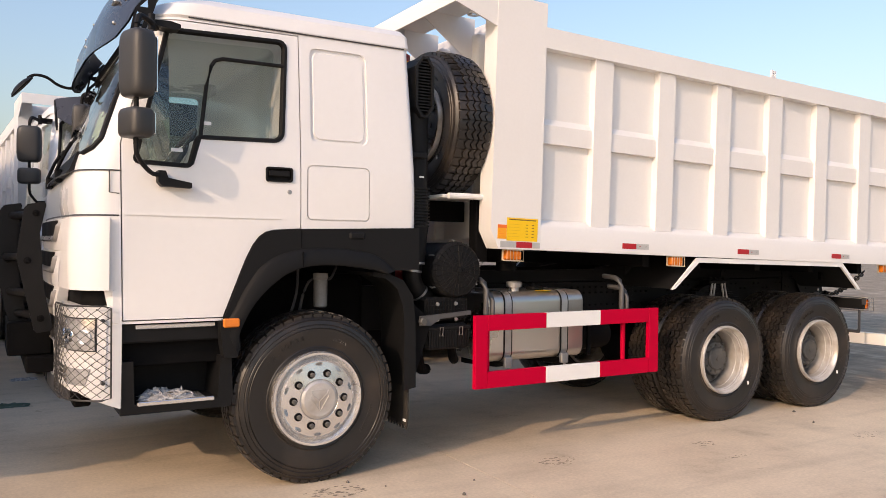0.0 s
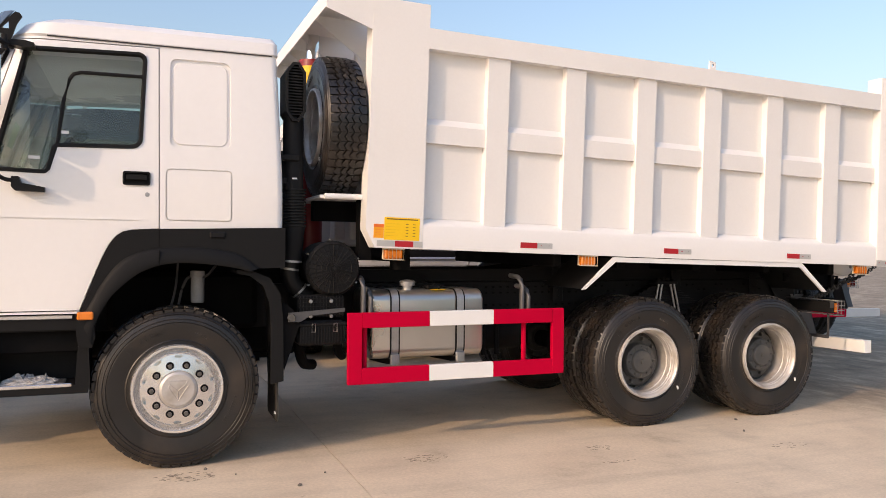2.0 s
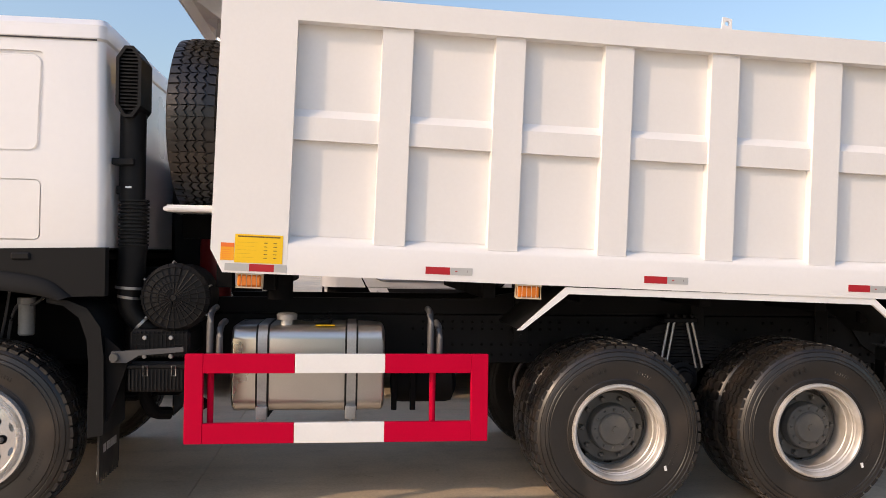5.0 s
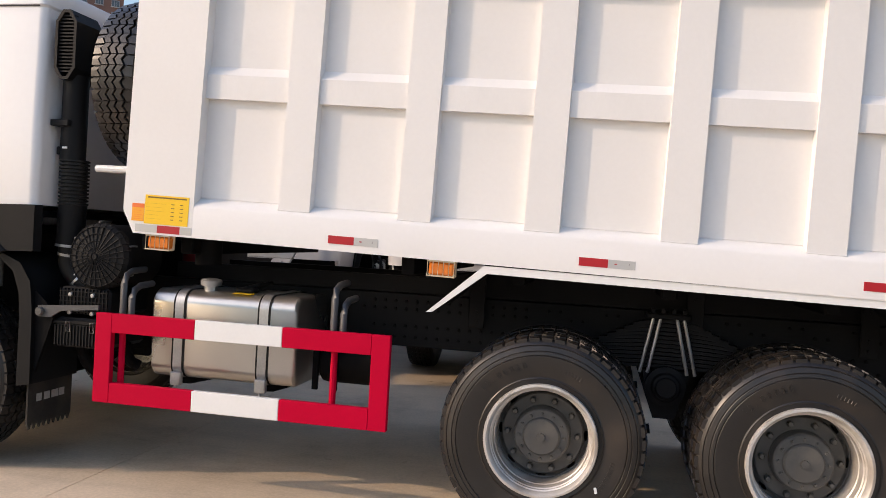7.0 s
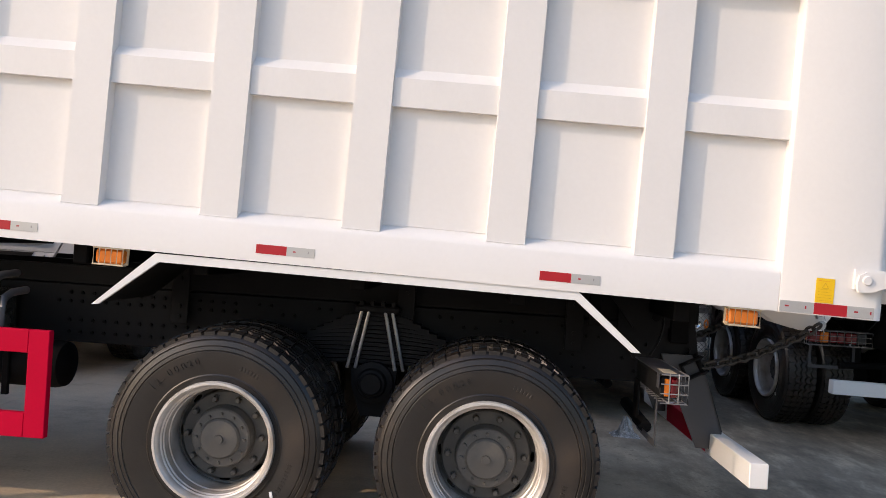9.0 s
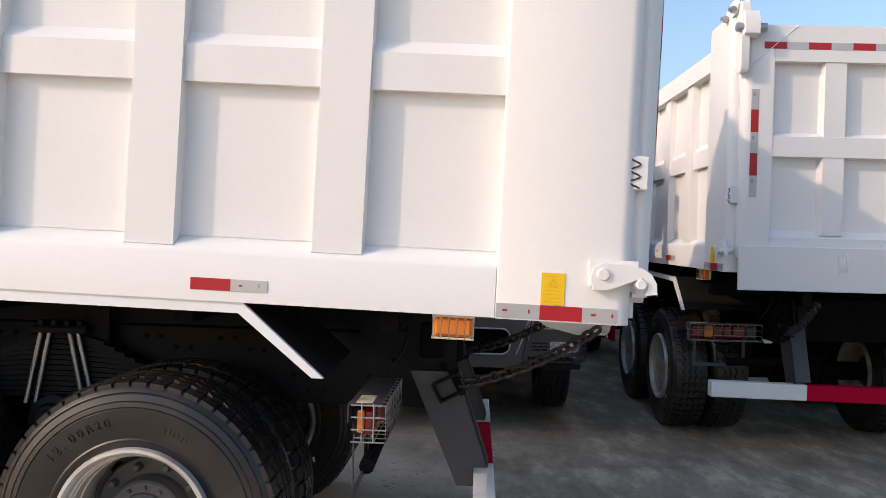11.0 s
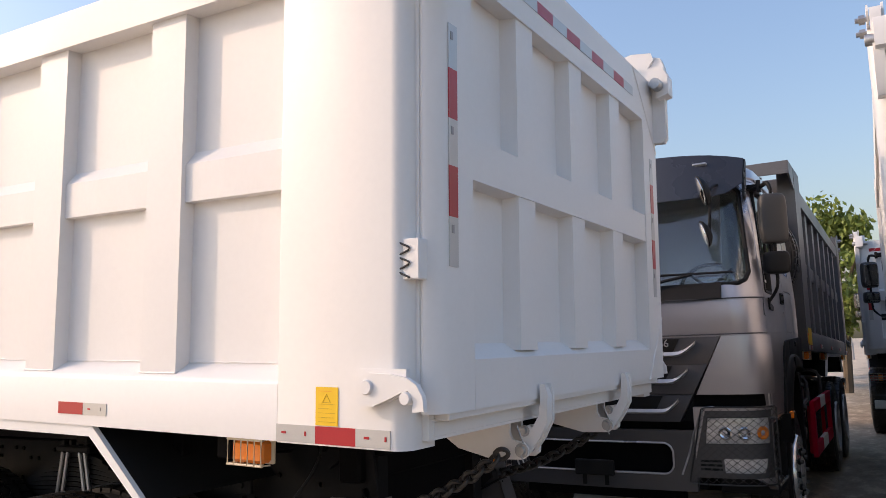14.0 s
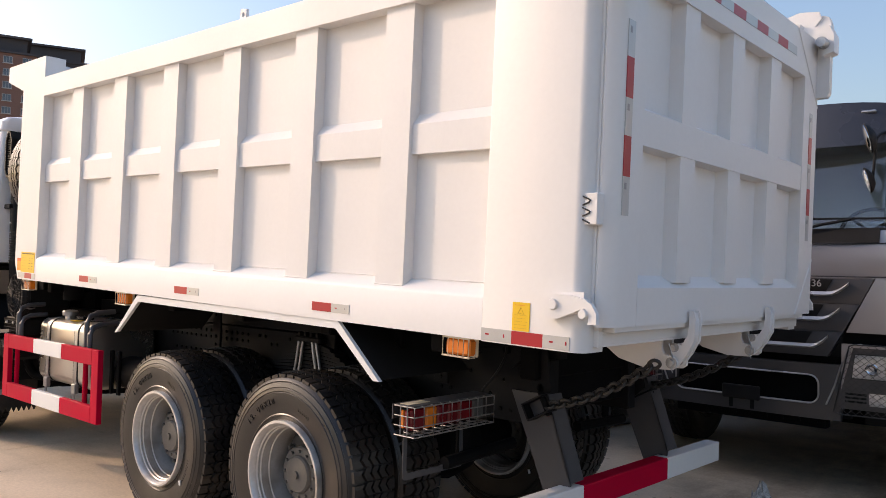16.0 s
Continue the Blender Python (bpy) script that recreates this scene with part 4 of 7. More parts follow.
        for x0, x1, z, y0 in ((-1.085, -0.640, 1.026, 0.028), (-1.075, -0.645, 0.590, 0.012)):
            bm = bmesh.new()
            box(bm, x0, x1, *Y(y0, y0 + 0.022), z, z + 0.024, 0.004)
            part("step_edge", bm, M_RIMF, st, "bright metal step edge")
        for z, y0, y1 in ((1.063, 0.060, 0.135), (0.603, 0.045, 0.240)):
            for x0 in (-0.985, -0.873, -0.762):
                bm = bmesh.new()
                box(bm, x0, x0 + 0.074, *Y(y0, y1), z, z + 0.007, 0.002)
                for j in range(4):
                    box(bm, x0 + 0.010 + 0.016 * j, x0 + 0.018 + 0.016 * j, *Y(y0 + 0.012, y1 - 0.012), z + 0.0065, z + 0.011)
                part("step_tread", bm, M_ZINC, st, "ribbed metal step tread")


def mirror_body(bm, c, sx, sy, sz):
    x, y, z = c
    def sp(v, e):
        return math.copysign(abs(v) ** e, v)
    nu, nv = 28, 14
    rings = []
    for j in range(1, nv):
        b = -math.pi / 2 + math.pi * j / nv
        rings.append([(x + sx * sp(math.cos(b), 0.28) * sp(math.cos(a), 0.55), y + sy * sp(math.cos(b), 0.28) * sp(math.sin(a), 0.55), z + sz * sp(math.sin(b), 0.45)) for a in [2 * math.pi * i / nu for i in range(nu)]])
    loft(bm, rings)


def build_mirrors(root):
    for side in (0, 1):
        def P(x, y, z):
            return (x, y if not side else W - y, z)
        turn = Matrix.Rotation(radians(-20 if side else 20), 4, "Z")
        upper = Matrix.Translation(P(-1.115, -0.15, 2.485)) @ turn
        low = Matrix.Translation(P(-1.12, -0.15, 2.165)) @ turn
        bm = bmesh.new()
        mirror_body(bm, (0, 0, 0), 0.070, 0.112, 0.182)
        bm.transform(upper)
        mb = part("wing_mirror", bm, M_MIRB, root, "large black wing mirror on tubular arms", 40)
        bm = bmesh.new()
        box(bm, 0.062, 0.0715, -0.088, 0.088, -0.150, 0.150, 0.003)
        bm.transform(upper)
        part("mirror_glass", bm, M_MIRROR, mb)
        bm = bmesh.new()
        mirror_body(bm, (0, 0, 0), 0.070, 0.105, 0.080)
        bm.transform(low)
        part("lower_mirror", bm, M_MIRB, mb, "", 40)
        bm = bmesh.new()
        box(bm, 0.062, 0.0715, -0.080, 0.080, -0.058, 0.058, 0.003)
        bm.transform(low)
        part("lower_mirror_glass", bm, M_MIRROR, mb)
        bm = bmesh.new()
        tube(bm, curve_pts([P(-0.99, 0.02, 2.735), P(-1.03, -0.06, 2.745), P(-1.10, -0.125, 2.755), P(-1.12, -0.15, 2.70)], 4), 0.017, 8)
        tube(bm, [P(-1.12, -0.15, 2.70), P(-1.12, -0.15, 2.05)], 0.014, 8)
        tube(bm, curve_pts([P(-1.12, -0.15, 2.09), P(-1.11, -0.14, 1.99), P(-1.03, -0.07, 1.91), P(-0.97, -0.04, 1.90)], 4), 0.013, 8)
        part("mirror_arm", bm, M_PLASTIC, mb, "", 40)
        bm = bmesh.new()
        y0, y1 = sorted((P(0, -0.055, 0)[1], P(0, 0.012, 0)[1]))
        prism(bm, [(-0.985, 1.925), (-0.945, 1.925), (-0.93, 1.885), (-0.80, 1.862), (-0.80, 1.832), (-0.965, 1.838), (-0.985, 1.86)], y0, y1)
        bevel(bm, 0.008, 2)
        part("mirror_foot", bm, M_PLASTIC, mb)
        bm = bmesh.new()
        y0, y1 = sorted((P(0, -0.03, 0)[1], P(0, 0.075, 0)[1]))
        prism(bm, [(-1.01, 2.772), (-1.00, 2.742), (-0.90, 2.730), (-0.862, 2.742), (-0.865, 2.764), (-0.92, 2.776)], y0, y1)
        bevel(bm, 0.008, 2)
        tube(bm, [P(-1.025, -0.045, 2.705), P(-1.025, -0.045, 2.795)], 0.019, 12)
        part("mirror_root", bm, M_PLASTIC, mb)
    # close-range mirror before the windscreen
    bm = bmesh.new()
    tube(bm, curve_pts([(-1.16, 2.04, 2.745), (-1.25, 2.04, 2.700), (-1.34, 2.04, 2.715), (-1.42, 2.04, 2.765), (-1.50, 2.04, 2.775), (-1.55, 2.04, 2.745)], 5), 0.011, 8)
    fm = part("front_mirror", bm, M_PLASTIC, root, "close-range mirror on a bent arm", 40)
    bm = bmesh.new()
    m = Matrix.Translation((-1.585, 2.04, 2.675)) @ Matrix.Rotation(radians(-49), 4, "Y") @ Matrix.Rotation(radians(90), 4, "X") @ Matrix.Diagonal((1, 1, 0.85, 1))
    lathe(bm, [(0, 0.032), (0.05, 0.030), (0.095, 0.014), (0.108, 0.0), (0.104, -0.006), (0, -0.010)], 28, m)
    part("mirror_head", bm, M_PLASTIC, fm)


def build_interior(body):
    for y in (0.42, W - 0.42):
        bm = bmesh.new()
        box(bm, -0.62, -0.12, y - 0.24, y + 0.24, 1.60, 1.78, 0.05)
        s = part("seat", bm, M_SEAT, body, "dark cloth cab seat")
        bm = bmesh.new()
        prism(bm, [(-0.18, 1.72), (-0.02, 1.72), (0.10, 2.36), (0.0, 2.38)], y - 0.23, y + 0.23)
        bevel(bm, 0.03, 2)
        part("backrest", bm, M_SEAT, s)
        bm = bmesh.new()
        box(bm, 0.02, 0.12, y - 0.14, y + 0.14, 2.40, 2.60, 0.03)
        part("headrest", bm, M_SEAT, s)
    bm = bmesh.new()
    prism(bm, [(-1.27, 1.60), (-1.27, 2.00), (-1.20, 2.04), (-0.98, 1.98), (-0.94, 1.80), (-1.02, 1.60)], 0.10, W - 0.10)
    bevel(bm, 0.03, 2)
    part("dashboard", bm, M_INTERIOR, body, "grey moulded dashboard")
    for y, z, dx in ((0.95, 2.26, 0), (1.30, 2.33, 0.03)):
        bm = bmesh.new()
        prism(bm, [(-1.205 + dx, z - 0.09), (-1.150 + dx, z + 0.09), (-1.148 + dx, z + 0.09), (-1.203 + dx, z - 0.09)], y - 0.13, y + 0.13)
        part("paper_form", bm, M_PAPER, body, "pale green paper form behind the windscreen", 0)
    bm = bmesh.new()
    c = Vector((-0.80, 0.46, 2.04))
    ring = []
    for k in range(28):
        t = 2 * math.pi * k / 28
        ring.append(c + Vector((0.12 * math.cos(t) , 0.22 * math.sin(t), 0.19 * math.cos(t))))
    tube(bm, ring, 0.016, 8, True)
    for k in (4, 14, 24):
        tube(bm, [c, ring[k]], 0.012, 6)
    tube(bm, [c, c + Vector((-0.25, 0, -0.25))], 0.03, 8)
    part("steering_wheel", bm, M_SEAT, body, "black steering wheel", 40)
    bm = bmesh.new()
    box(bm, 0.56, 0.62, 0.15, W - 0.15, 1.62, 2.75, 0.02)
    box(bm, -0.80, 0.60, 0.22, W - 0.22, 2.88, 2.90)
    box(bm, 0.18, 0.58, 0.16, W - 0.16, 1.75, 1.92, 0.03)
    lining = part("cab_lining", bm, M_INTERIOR, body)
    for x in (-0.55, -0.25, 0.05, 0.35):
        bm = bmesh.new()
        tube(bm, [(x, 0.24, 2.877), (x, W - 0.24, 2.877)], 0.005, 6)
        part("lining_seam", bm, M_GUARDW, lining)


M_TRIMF = material("front_trim_grey", (0.075, 0.072, 0.075), 0.38, metal=0.35, coat=0.3, vary=0.05, fine=200)
M_LIP = material("silver_lip_paint", (0.50, 0.49, 0.49), 0.32, metal=0.6, coat=0.3, vary=0.03)
M_TIER = material("grille_tier_paint", (0.76, 0.75, 0.74), 0.35, coat=0.3, vary=0.02)
M_SEALB = material("black_lamp_seal", (0.02, 0.02, 0.02), 0.5)
M_PAPER = material("pale_green_paper", (0.55, 0.66, 0.50), 0.8, vary=0.05)
M_SURR = material("lamp_surround_white", (0.78, 0.765, 0.75), 0.35, coat=0.3, vary=0.015)
M_VISOR = material("dark_visor_plastic", (0.030, 0.029, 0.034), 0.30, vary=0.05, coat=0.3)


M_CHASSIS2 = material("dark_bracket_paint", (0.0080, 0.0080, 0.0090), 0.6, vary=0.12, scale=5, fine=60, bump=0.001, spec=0.16)
M_FLAP = material("dusty_flap_rubber", (0.030, 0.028, 0.026), 0.75, vary=0.15, scale=6, fine=90, dirt=(0.10, 0.085, 0.065), dirt_amount=0.35, dirt_scale=5, spec=0.15)
M_FLAPM = material("worn_flap_print", (0.30, 0.30, 0.29), 0.7, vary=0.2)
RIBS = (2.387, 3.079, 3.770, 4.467, 5.164, 5.864)     # right edges, box frame


def sheet(name, mat, parent, x0, x1, z0, z1, y, th=0.002, label=""):
    bm = bmesh.new()
    box(bm, x0, x1, y - th, y + 0.001, z0, z1)
    return part(name, bm, mat, parent, label, 0)


def build_box(root):
    T = TILT_BOX
    P1 = 0.080                        # depth of the side sheet behind the outer plane
    bm = bmesh.new()
    box(bm, 1.60, 6.86, P1, W - P1, 1.62, 1.68)
    body = part("cargo_box", bm, M_BOXW, root, "white welded steel tipper body with ribbed sides", 30, T)
    for a in (P1, W - P1 - 0.03):
        bm = bmesh.new()
        box(bm, 1.60, 6.86, a, a + 0.03, 1.681, 3.20)
        part("side_sheet", bm, M_BOXW, body, "", 0)
    # head wall, with a recessed field and stiffeners
    bm = bmesh.new()
    box(bm, 1.52, 1.60, 0.10, W - 0.10, 1.62, 3.40, 0.01)
    for y in (0.62, 1.20, 1.78):
        box(bm, 1.42, 1.53, y - 0.09, y + 0.09, 1.66, 3.30, 0.015)
    box(bm, 1.40, 1.53, 0.14, W - 0.14, 2.42, 2.56, 0.015)
    part("head_wall", bm, M_BOXW, body, "", 30)
    for side in (0, 1):
        def Y(a, b):
            return (a, b) if not side else mirrored(a, b)
        bm = bmesh.new()
        prism(bm, [(1.249, 1.733), (1.322, 1.600), (1.692, 1.600), (1.692, 3.436), (1.249, 3.436)], *Y(0.0, 0.16))
        bevel(bm, 0.012, 3)
        part("front_post", bm, M_BOXW, body, "", 35)
        bm = bmesh.new()
        box(bm, 1.692, 6.354, *Y(0.0, 0.14), 3.108, 3.262, 0)
        bevel(bm, 0.018, 3)
        part("upper_rail", bm, M_BOXW, body, "", 35)
        bm = bmesh.new()
        q = [(0.0, 1.600), (0.0, 1.772), (0.010, 1.790), (0.088, 1.838), (0.16, 1.838), (0.16, 1.600)]
        if side:
            q = [(W - a, b) for a, b in q]
        prism(bm, q, 1.693, 6.352, "x")
        bevel(bm, 0.008, 2, 50)
        part("lower_sill", bm, M_BOXW, body, "", 35)
        first = None
        for x in RIBS:
            if first is None:
                bm = bmesh.new()
                prism(bm, [(-0.196, 0.10), (-0.190, 0.022), (-0.006, 0.022), (0.0, 0.10)] if not side else [(-0.196, W - 0.10), (-0.190, W - 0.022), (-0.006, W - 0.022), (0.0, W - 0.10)], 1.800, 3.112, "z")
                bevel(bm, 0.010, 3)
                first = part("side_rib", bm, M_BOXW, body, "", 35, Matrix.Translation((x, 0, 0)))
            else:
                again(first, Matrix.Translation((x, 0, 0)))
        edges = [1.692] + list(RIBS) + [6.548]
        y0b = 0.020 if not side else W - 0.020
        first = None
        for a, b in zip(edges, edges[1:]):
            L = b - 0.196 - a
            if first is None:
                bm = bmesh.new()
                q = [(0.10, 2.407), (0.040, 2.407), (0.040, 2.545), (0.044, 2.550), (0.081, 2.598), (0.10, 2.598)]
                if side:
                    q = [(W - u, v) for u, v in q]
                prism(bm, q, 0.0, 1.0, "x")
                first = part("cross_bar", bm, M_BOXW, body, "", 30)
                ob = first
            else:
                ob = again(first, Matrix())
            ob.matrix_basis = Matrix.Translation((a - 0.004, 0, 0)) @ Matrix.Diagonal((L + 0.008, 1, 1, 1))
            for y, z in ((P1 - 0.001, 1.8385),):
                bead = bmesh.new()
                rnd = random.Random(int(a * 1000 + z * 10))
                tube(bead, [(a + L * k / 14, y if not side else W - y, z + rnd.uniform(-0.0012, 0.0012)) for k in range(15)], 0.0028, 6)
                part("weld_bead", bead, M_BOXW, body, "", 40)
            if b < 6.4:
                bead = bmesh.new()
                tube(bead, [(b - 0.192, y0b, 1.801), (b - 0.100, y0b, 1.7995), (b - 0.004, y0b, 1.801)], 0.0036, 6)
                part("weld_bead", bead, M_BOXW, body, "", 40)
        bm = bmesh.new()
        arc = [radians(90 * k / 9) for k in range(10)]
        q = [(6.352, 0.15), (6.352, 0.010), (6.356, -0.002), (6.366, -0.006)] + [(6.784 + 0.054 * math.sin(t), -0.006 + 0.060 * (1 - math.cos(t))) for t in arc] + [(6.838, 0.15)]
        if side:
            q = [(a, W - b) for a, b in q]
        prism(bm, q, 1.598, 3.42, "z")
        part("rear_post", bm, M_BOXW, body, "", 35)
        bm = bmesh.new()      # gate hinge on top of the post
        prism(bm, [(6.70, 3.40), (6.99, 3.40), (7.02, 3.34), (7.02, 3.24), (6.96, 3.22), (6.94, 3.30), (6.70, 3.30)], *Y(0.02, 0.12))
        bevel(bm, 0.012, 2)
        part("hinge_plate", bm, M_BOXW, body, "", 35)
        bm = bmesh.new()
        lathe(bm, [(0, -0.045), (0.028, -0.045), (0.032, -0.035), (0.032, 0.16)], 20, Matrix.Translation((6.965, 0.02 if not side else W - 0.14, 3.29)))
        part("hinge_pin", bm, M_ZINC, body)
        # gate latch low on the post: plate with two pins
        bm = bmesh.new()
        yy = (-0.022, -0.004) if not side else mirrored(-0.022, -0.004)
        prism(bm, [(6.680, 1.735), (6.680, 1.828), (6.850, 1.830), (6.850, 1.765), (6.782, 1.735)], *yy)
        part("latch_plate", bm, M_BOXW, body, "", 30)
        bm = bmesh.new()
        yy = (-0.040, -0.020) if not side else mirrored(-0.040, -0.020)
        hook = [(6.694, 1.722), (6.684, 1.760), (6.694, 1.800), (6.727, 1.818), (6.802, 1.816), (6.862, 1.806), (6.894, 1.788), (6.914, 1.755), (6.918, 1.716), (6.880, 1.712), (6.884, 1.742), (6.867, 1.772), (6.840, 1.764), (6.816, 1.752), (6.747, 1.724)]
        prism(bm, hook, *yy)
        bevel(bm, 0.005, 2)
        part("latch_hook", bm, M_BOXW, body, "", 35)
        for x, z, r in ((6.727, 1.778, 0.022), (6.860, 1.750, 0.019)):
            bm = bmesh.new()
            y0 = -0.050 if not side else W - 0.02
            lathe(bm, [(0, 0), (r * 0.85, 0), (r, 0.006), (r, 0.08), (0, 0.08)], 20, Matrix.Translation((x, y0, z)))
            part("latch_pin", bm, M_BOXW, body, "", 35)
        # lifting lug on the rail
        bm = bmesh.new()
        yy = (0.07, 0.09) if not side else mirrored(0.07, 0.09)
        lug = combine(shape([(4.35, 3.26), (4.42, 3.26), (4.42, 3.35), (4.36, 3.36)], *yy), shape(rounded(4.374, 4.404, 3.305, 3.335, 0.012), -1, W + 1), "DIFFERENCE")
        part("lifting_lug", lug, M_BOXW, body)
    # cab guard in front of the head wall: sloped roof with side gussets
    bm = bmesh.new()
    prism(bm, [(1.30, 3.415), (1.30, 3.438), (0.90, 3.438), (0.896, 3.31), (0.91, 3.31), (0.914, 3.415)], 0.02, W - 0.02)
    guard = part("cab_guard", bm, M_BOXW, body, "white cab guard over the spare wheel", 30)
    for y0, y1 in ((0.003, 0.020), (W - 0.020, W - 0.003)):
        bm = bmesh.new()
        prism(bm, [(1.2495, 3.437), (0.898, 3.437), (0.902, 3.306), (1.2495, 3.195)], y0, y1)
        part("gusset", bm, M_BOXW, guard)
    for y in (0.62, 1.20, 1.78):
        bm = bmesh.new()
        prism(bm, [(1.44, 3.42), (0.95, 3.42), (0.95, 3.38), (1.44, 3.05)], y - 0.006, y + 0.006)
        part("stiffener", bm, M_BOXW, guard)
    bm = bmesh.new()
    lathe(bm, [(0.05, 0), (0.05, 0.012), (0.03, 0.012), (0.03, 0)], 20, Matrix.Translation((1.26, 0.35, 3.36)) @ Matrix.Rotation(radians(90), 4, "X"), close=True)
    part("cable_eye", bm, M_BOXW, guard)
    # reflective tape, red and white, along the sill
    for x in (2.513, 3.879, 5.240):
        for m, a, b in ((M_TAPER, 0.0, 0.148), (M_TAPEW, 0.150, 0.285)):
            sheet("reflective_tape", m, body, x + a, x + b, 1.640, 1.684, -0.0005)
        sheet("tape_mark", M_TAPER, body, x + 0.180, x + 0.193, 1.659, 1.665, -0.0036, 0.0006)
        sheet("tape_mark", M_TMARK, body, x + 0.252, x + 0.256, 1.658, 1.670, -0.0036, 0.0006)
    for x0, x1, m in ((1.335, 1.475, M_TAPEW), (1.475, 1.618, M_TAPER), (1.618, 1.690, M_TAPEW)):
        sheet("reflective_tape", m, body, x0, x1, 1.612, 1.655, -0.0005)
    for x0, x1, m in ((6.357, 6.513, M_TAPEW), (6.513, 6.664, M_TAPER), (6.664, 6.786, M_TAPEW)):
        sheet("reflective_tape", m, body, x0, x1, 1.603, 1.655, -0.0068)
    for x, w in ((6.380, 0.024), (6.695, 0.024)):
        sheet("tape_mark", M_TAPER, body, x, x + w * 0.75, 1.627, 1.634, -0.0098, 0.0006)
    for x in (6.472, 6.768):
        sheet("tape_mark", M_TAPER, body, x, x + 0.006, 1.623, 1.637, -0.0098, 0.0006)
    # yellow notices with unreadable lines
    n1 = sheet("notice", M_YELLOW, body, 1.388, 1.664, 1.661, 1.828, -0.0008, 0.002, "yellow notice with small dark print")
    np = sheet("notice_patch", M_PATCH, body, 1.308, 1.385, 1.672, 1.774, -0.0008, 0.002, "yellow paper patch with an orange head")
    sheet("patch_head", M_ORANGE, np, 1.308, 1.385, 1.750, 1.774, -0.0032, 0.0005)
    for k in range(5):
        sheet("print_line", M_ORANGE, np, 1.316, 1.316 + (0.055, 0.048, 0.058, 0.040, 0.052)[k], 1.684 + 0.012 * k, 1.6855 + 0.012 * k, -0.0032, 0.0005)
    sheet("print_line", M_INKD, n1, 1.405, 1.648, 1.811, 1.819, -0.0032, 0.0005)
    for k in range(5):
        z = 1.780 - k * 0.022
        sheet("print_line", M_INK, n1, 1.398, 1.398 + (0.12, 0.10, 0.11, 0.08, 0.10)[k], z - 0.0007, z + 0.0007, -0.0032, 0.0005)
        for x in (1.555, 1.610):
            sheet("print_line", M_INKD, n1, x, x + 0.020, z - 0.0022, z + 0.0022, -0.0032, 0.0005)
    n2 = sheet("notice", M_YELLOW, body, 6.514, 6.598, 1.658, 1.772, -0.0068, 0.002, "yellow warning label with small print")
    for k in range(8):
        z = 1.760 - k * 0.013
        if k not in (1, 2):
            sheet("print_line", M_INK if k else M_ORANGE, n2, 6.524, 6.524 + (0.05, 0, 0, 0.062, 0.055, 0.065, 0.06, 0.066)[k], z - 0.0005, z + 0.0005, -0.0093, 0.0005)
    bm = bmesh.new()
    tri = [(6.541, 1.726), (6.571, 1.726), (6.556, 1.751)]
    for a, b in zip(tri, tri[1:] + tri[:1]):
        tube(bm, [(a[0], -0.0095, a[1]), (b[0], -0.0095, b[1])], 0.0008, 4)
    part("warning_triangle", bm, M_INK, n2)
    # caged amber lamps under the sill
    for x in (1.400, 3.078, 6.130):
        bm = bmesh.new()
        box(bm, x + 0.008, x + 0.146, 0.018, 0.07, 1.520, 1.591, 0.010)
        lamp = part("marker_lamp", bm, M_AMBER, body, "orange marker lamp in a cream wire cage")
        bm = bmesh.new()
        c = 0.006
        for k in range(6):
            xx = x + 0.004 + k * 0.0292
            tube(bm, [(xx, 0.05, 1.596), (xx, 0.008, 1.594), (xx, 0.008, 1.516), (xx, 0.05, 1.514)], c * 0.5, 6)
        for z in (1.595, 1.515):
            tube(bm, [(x, 0.010, z), (x + 0.154, 0.010, z)], c * 0.7, 6)
        part("lamp_cage", bm, M_CREAM, lamp)
        bm = bmesh.new()
        box(bm, x + 0.0, x + 0.154, 0.06, 0.075, 1.515, 1.600, 0.004)
        part("lamp_base", bm, M_CREAM, lamp)
    build_gate(root)


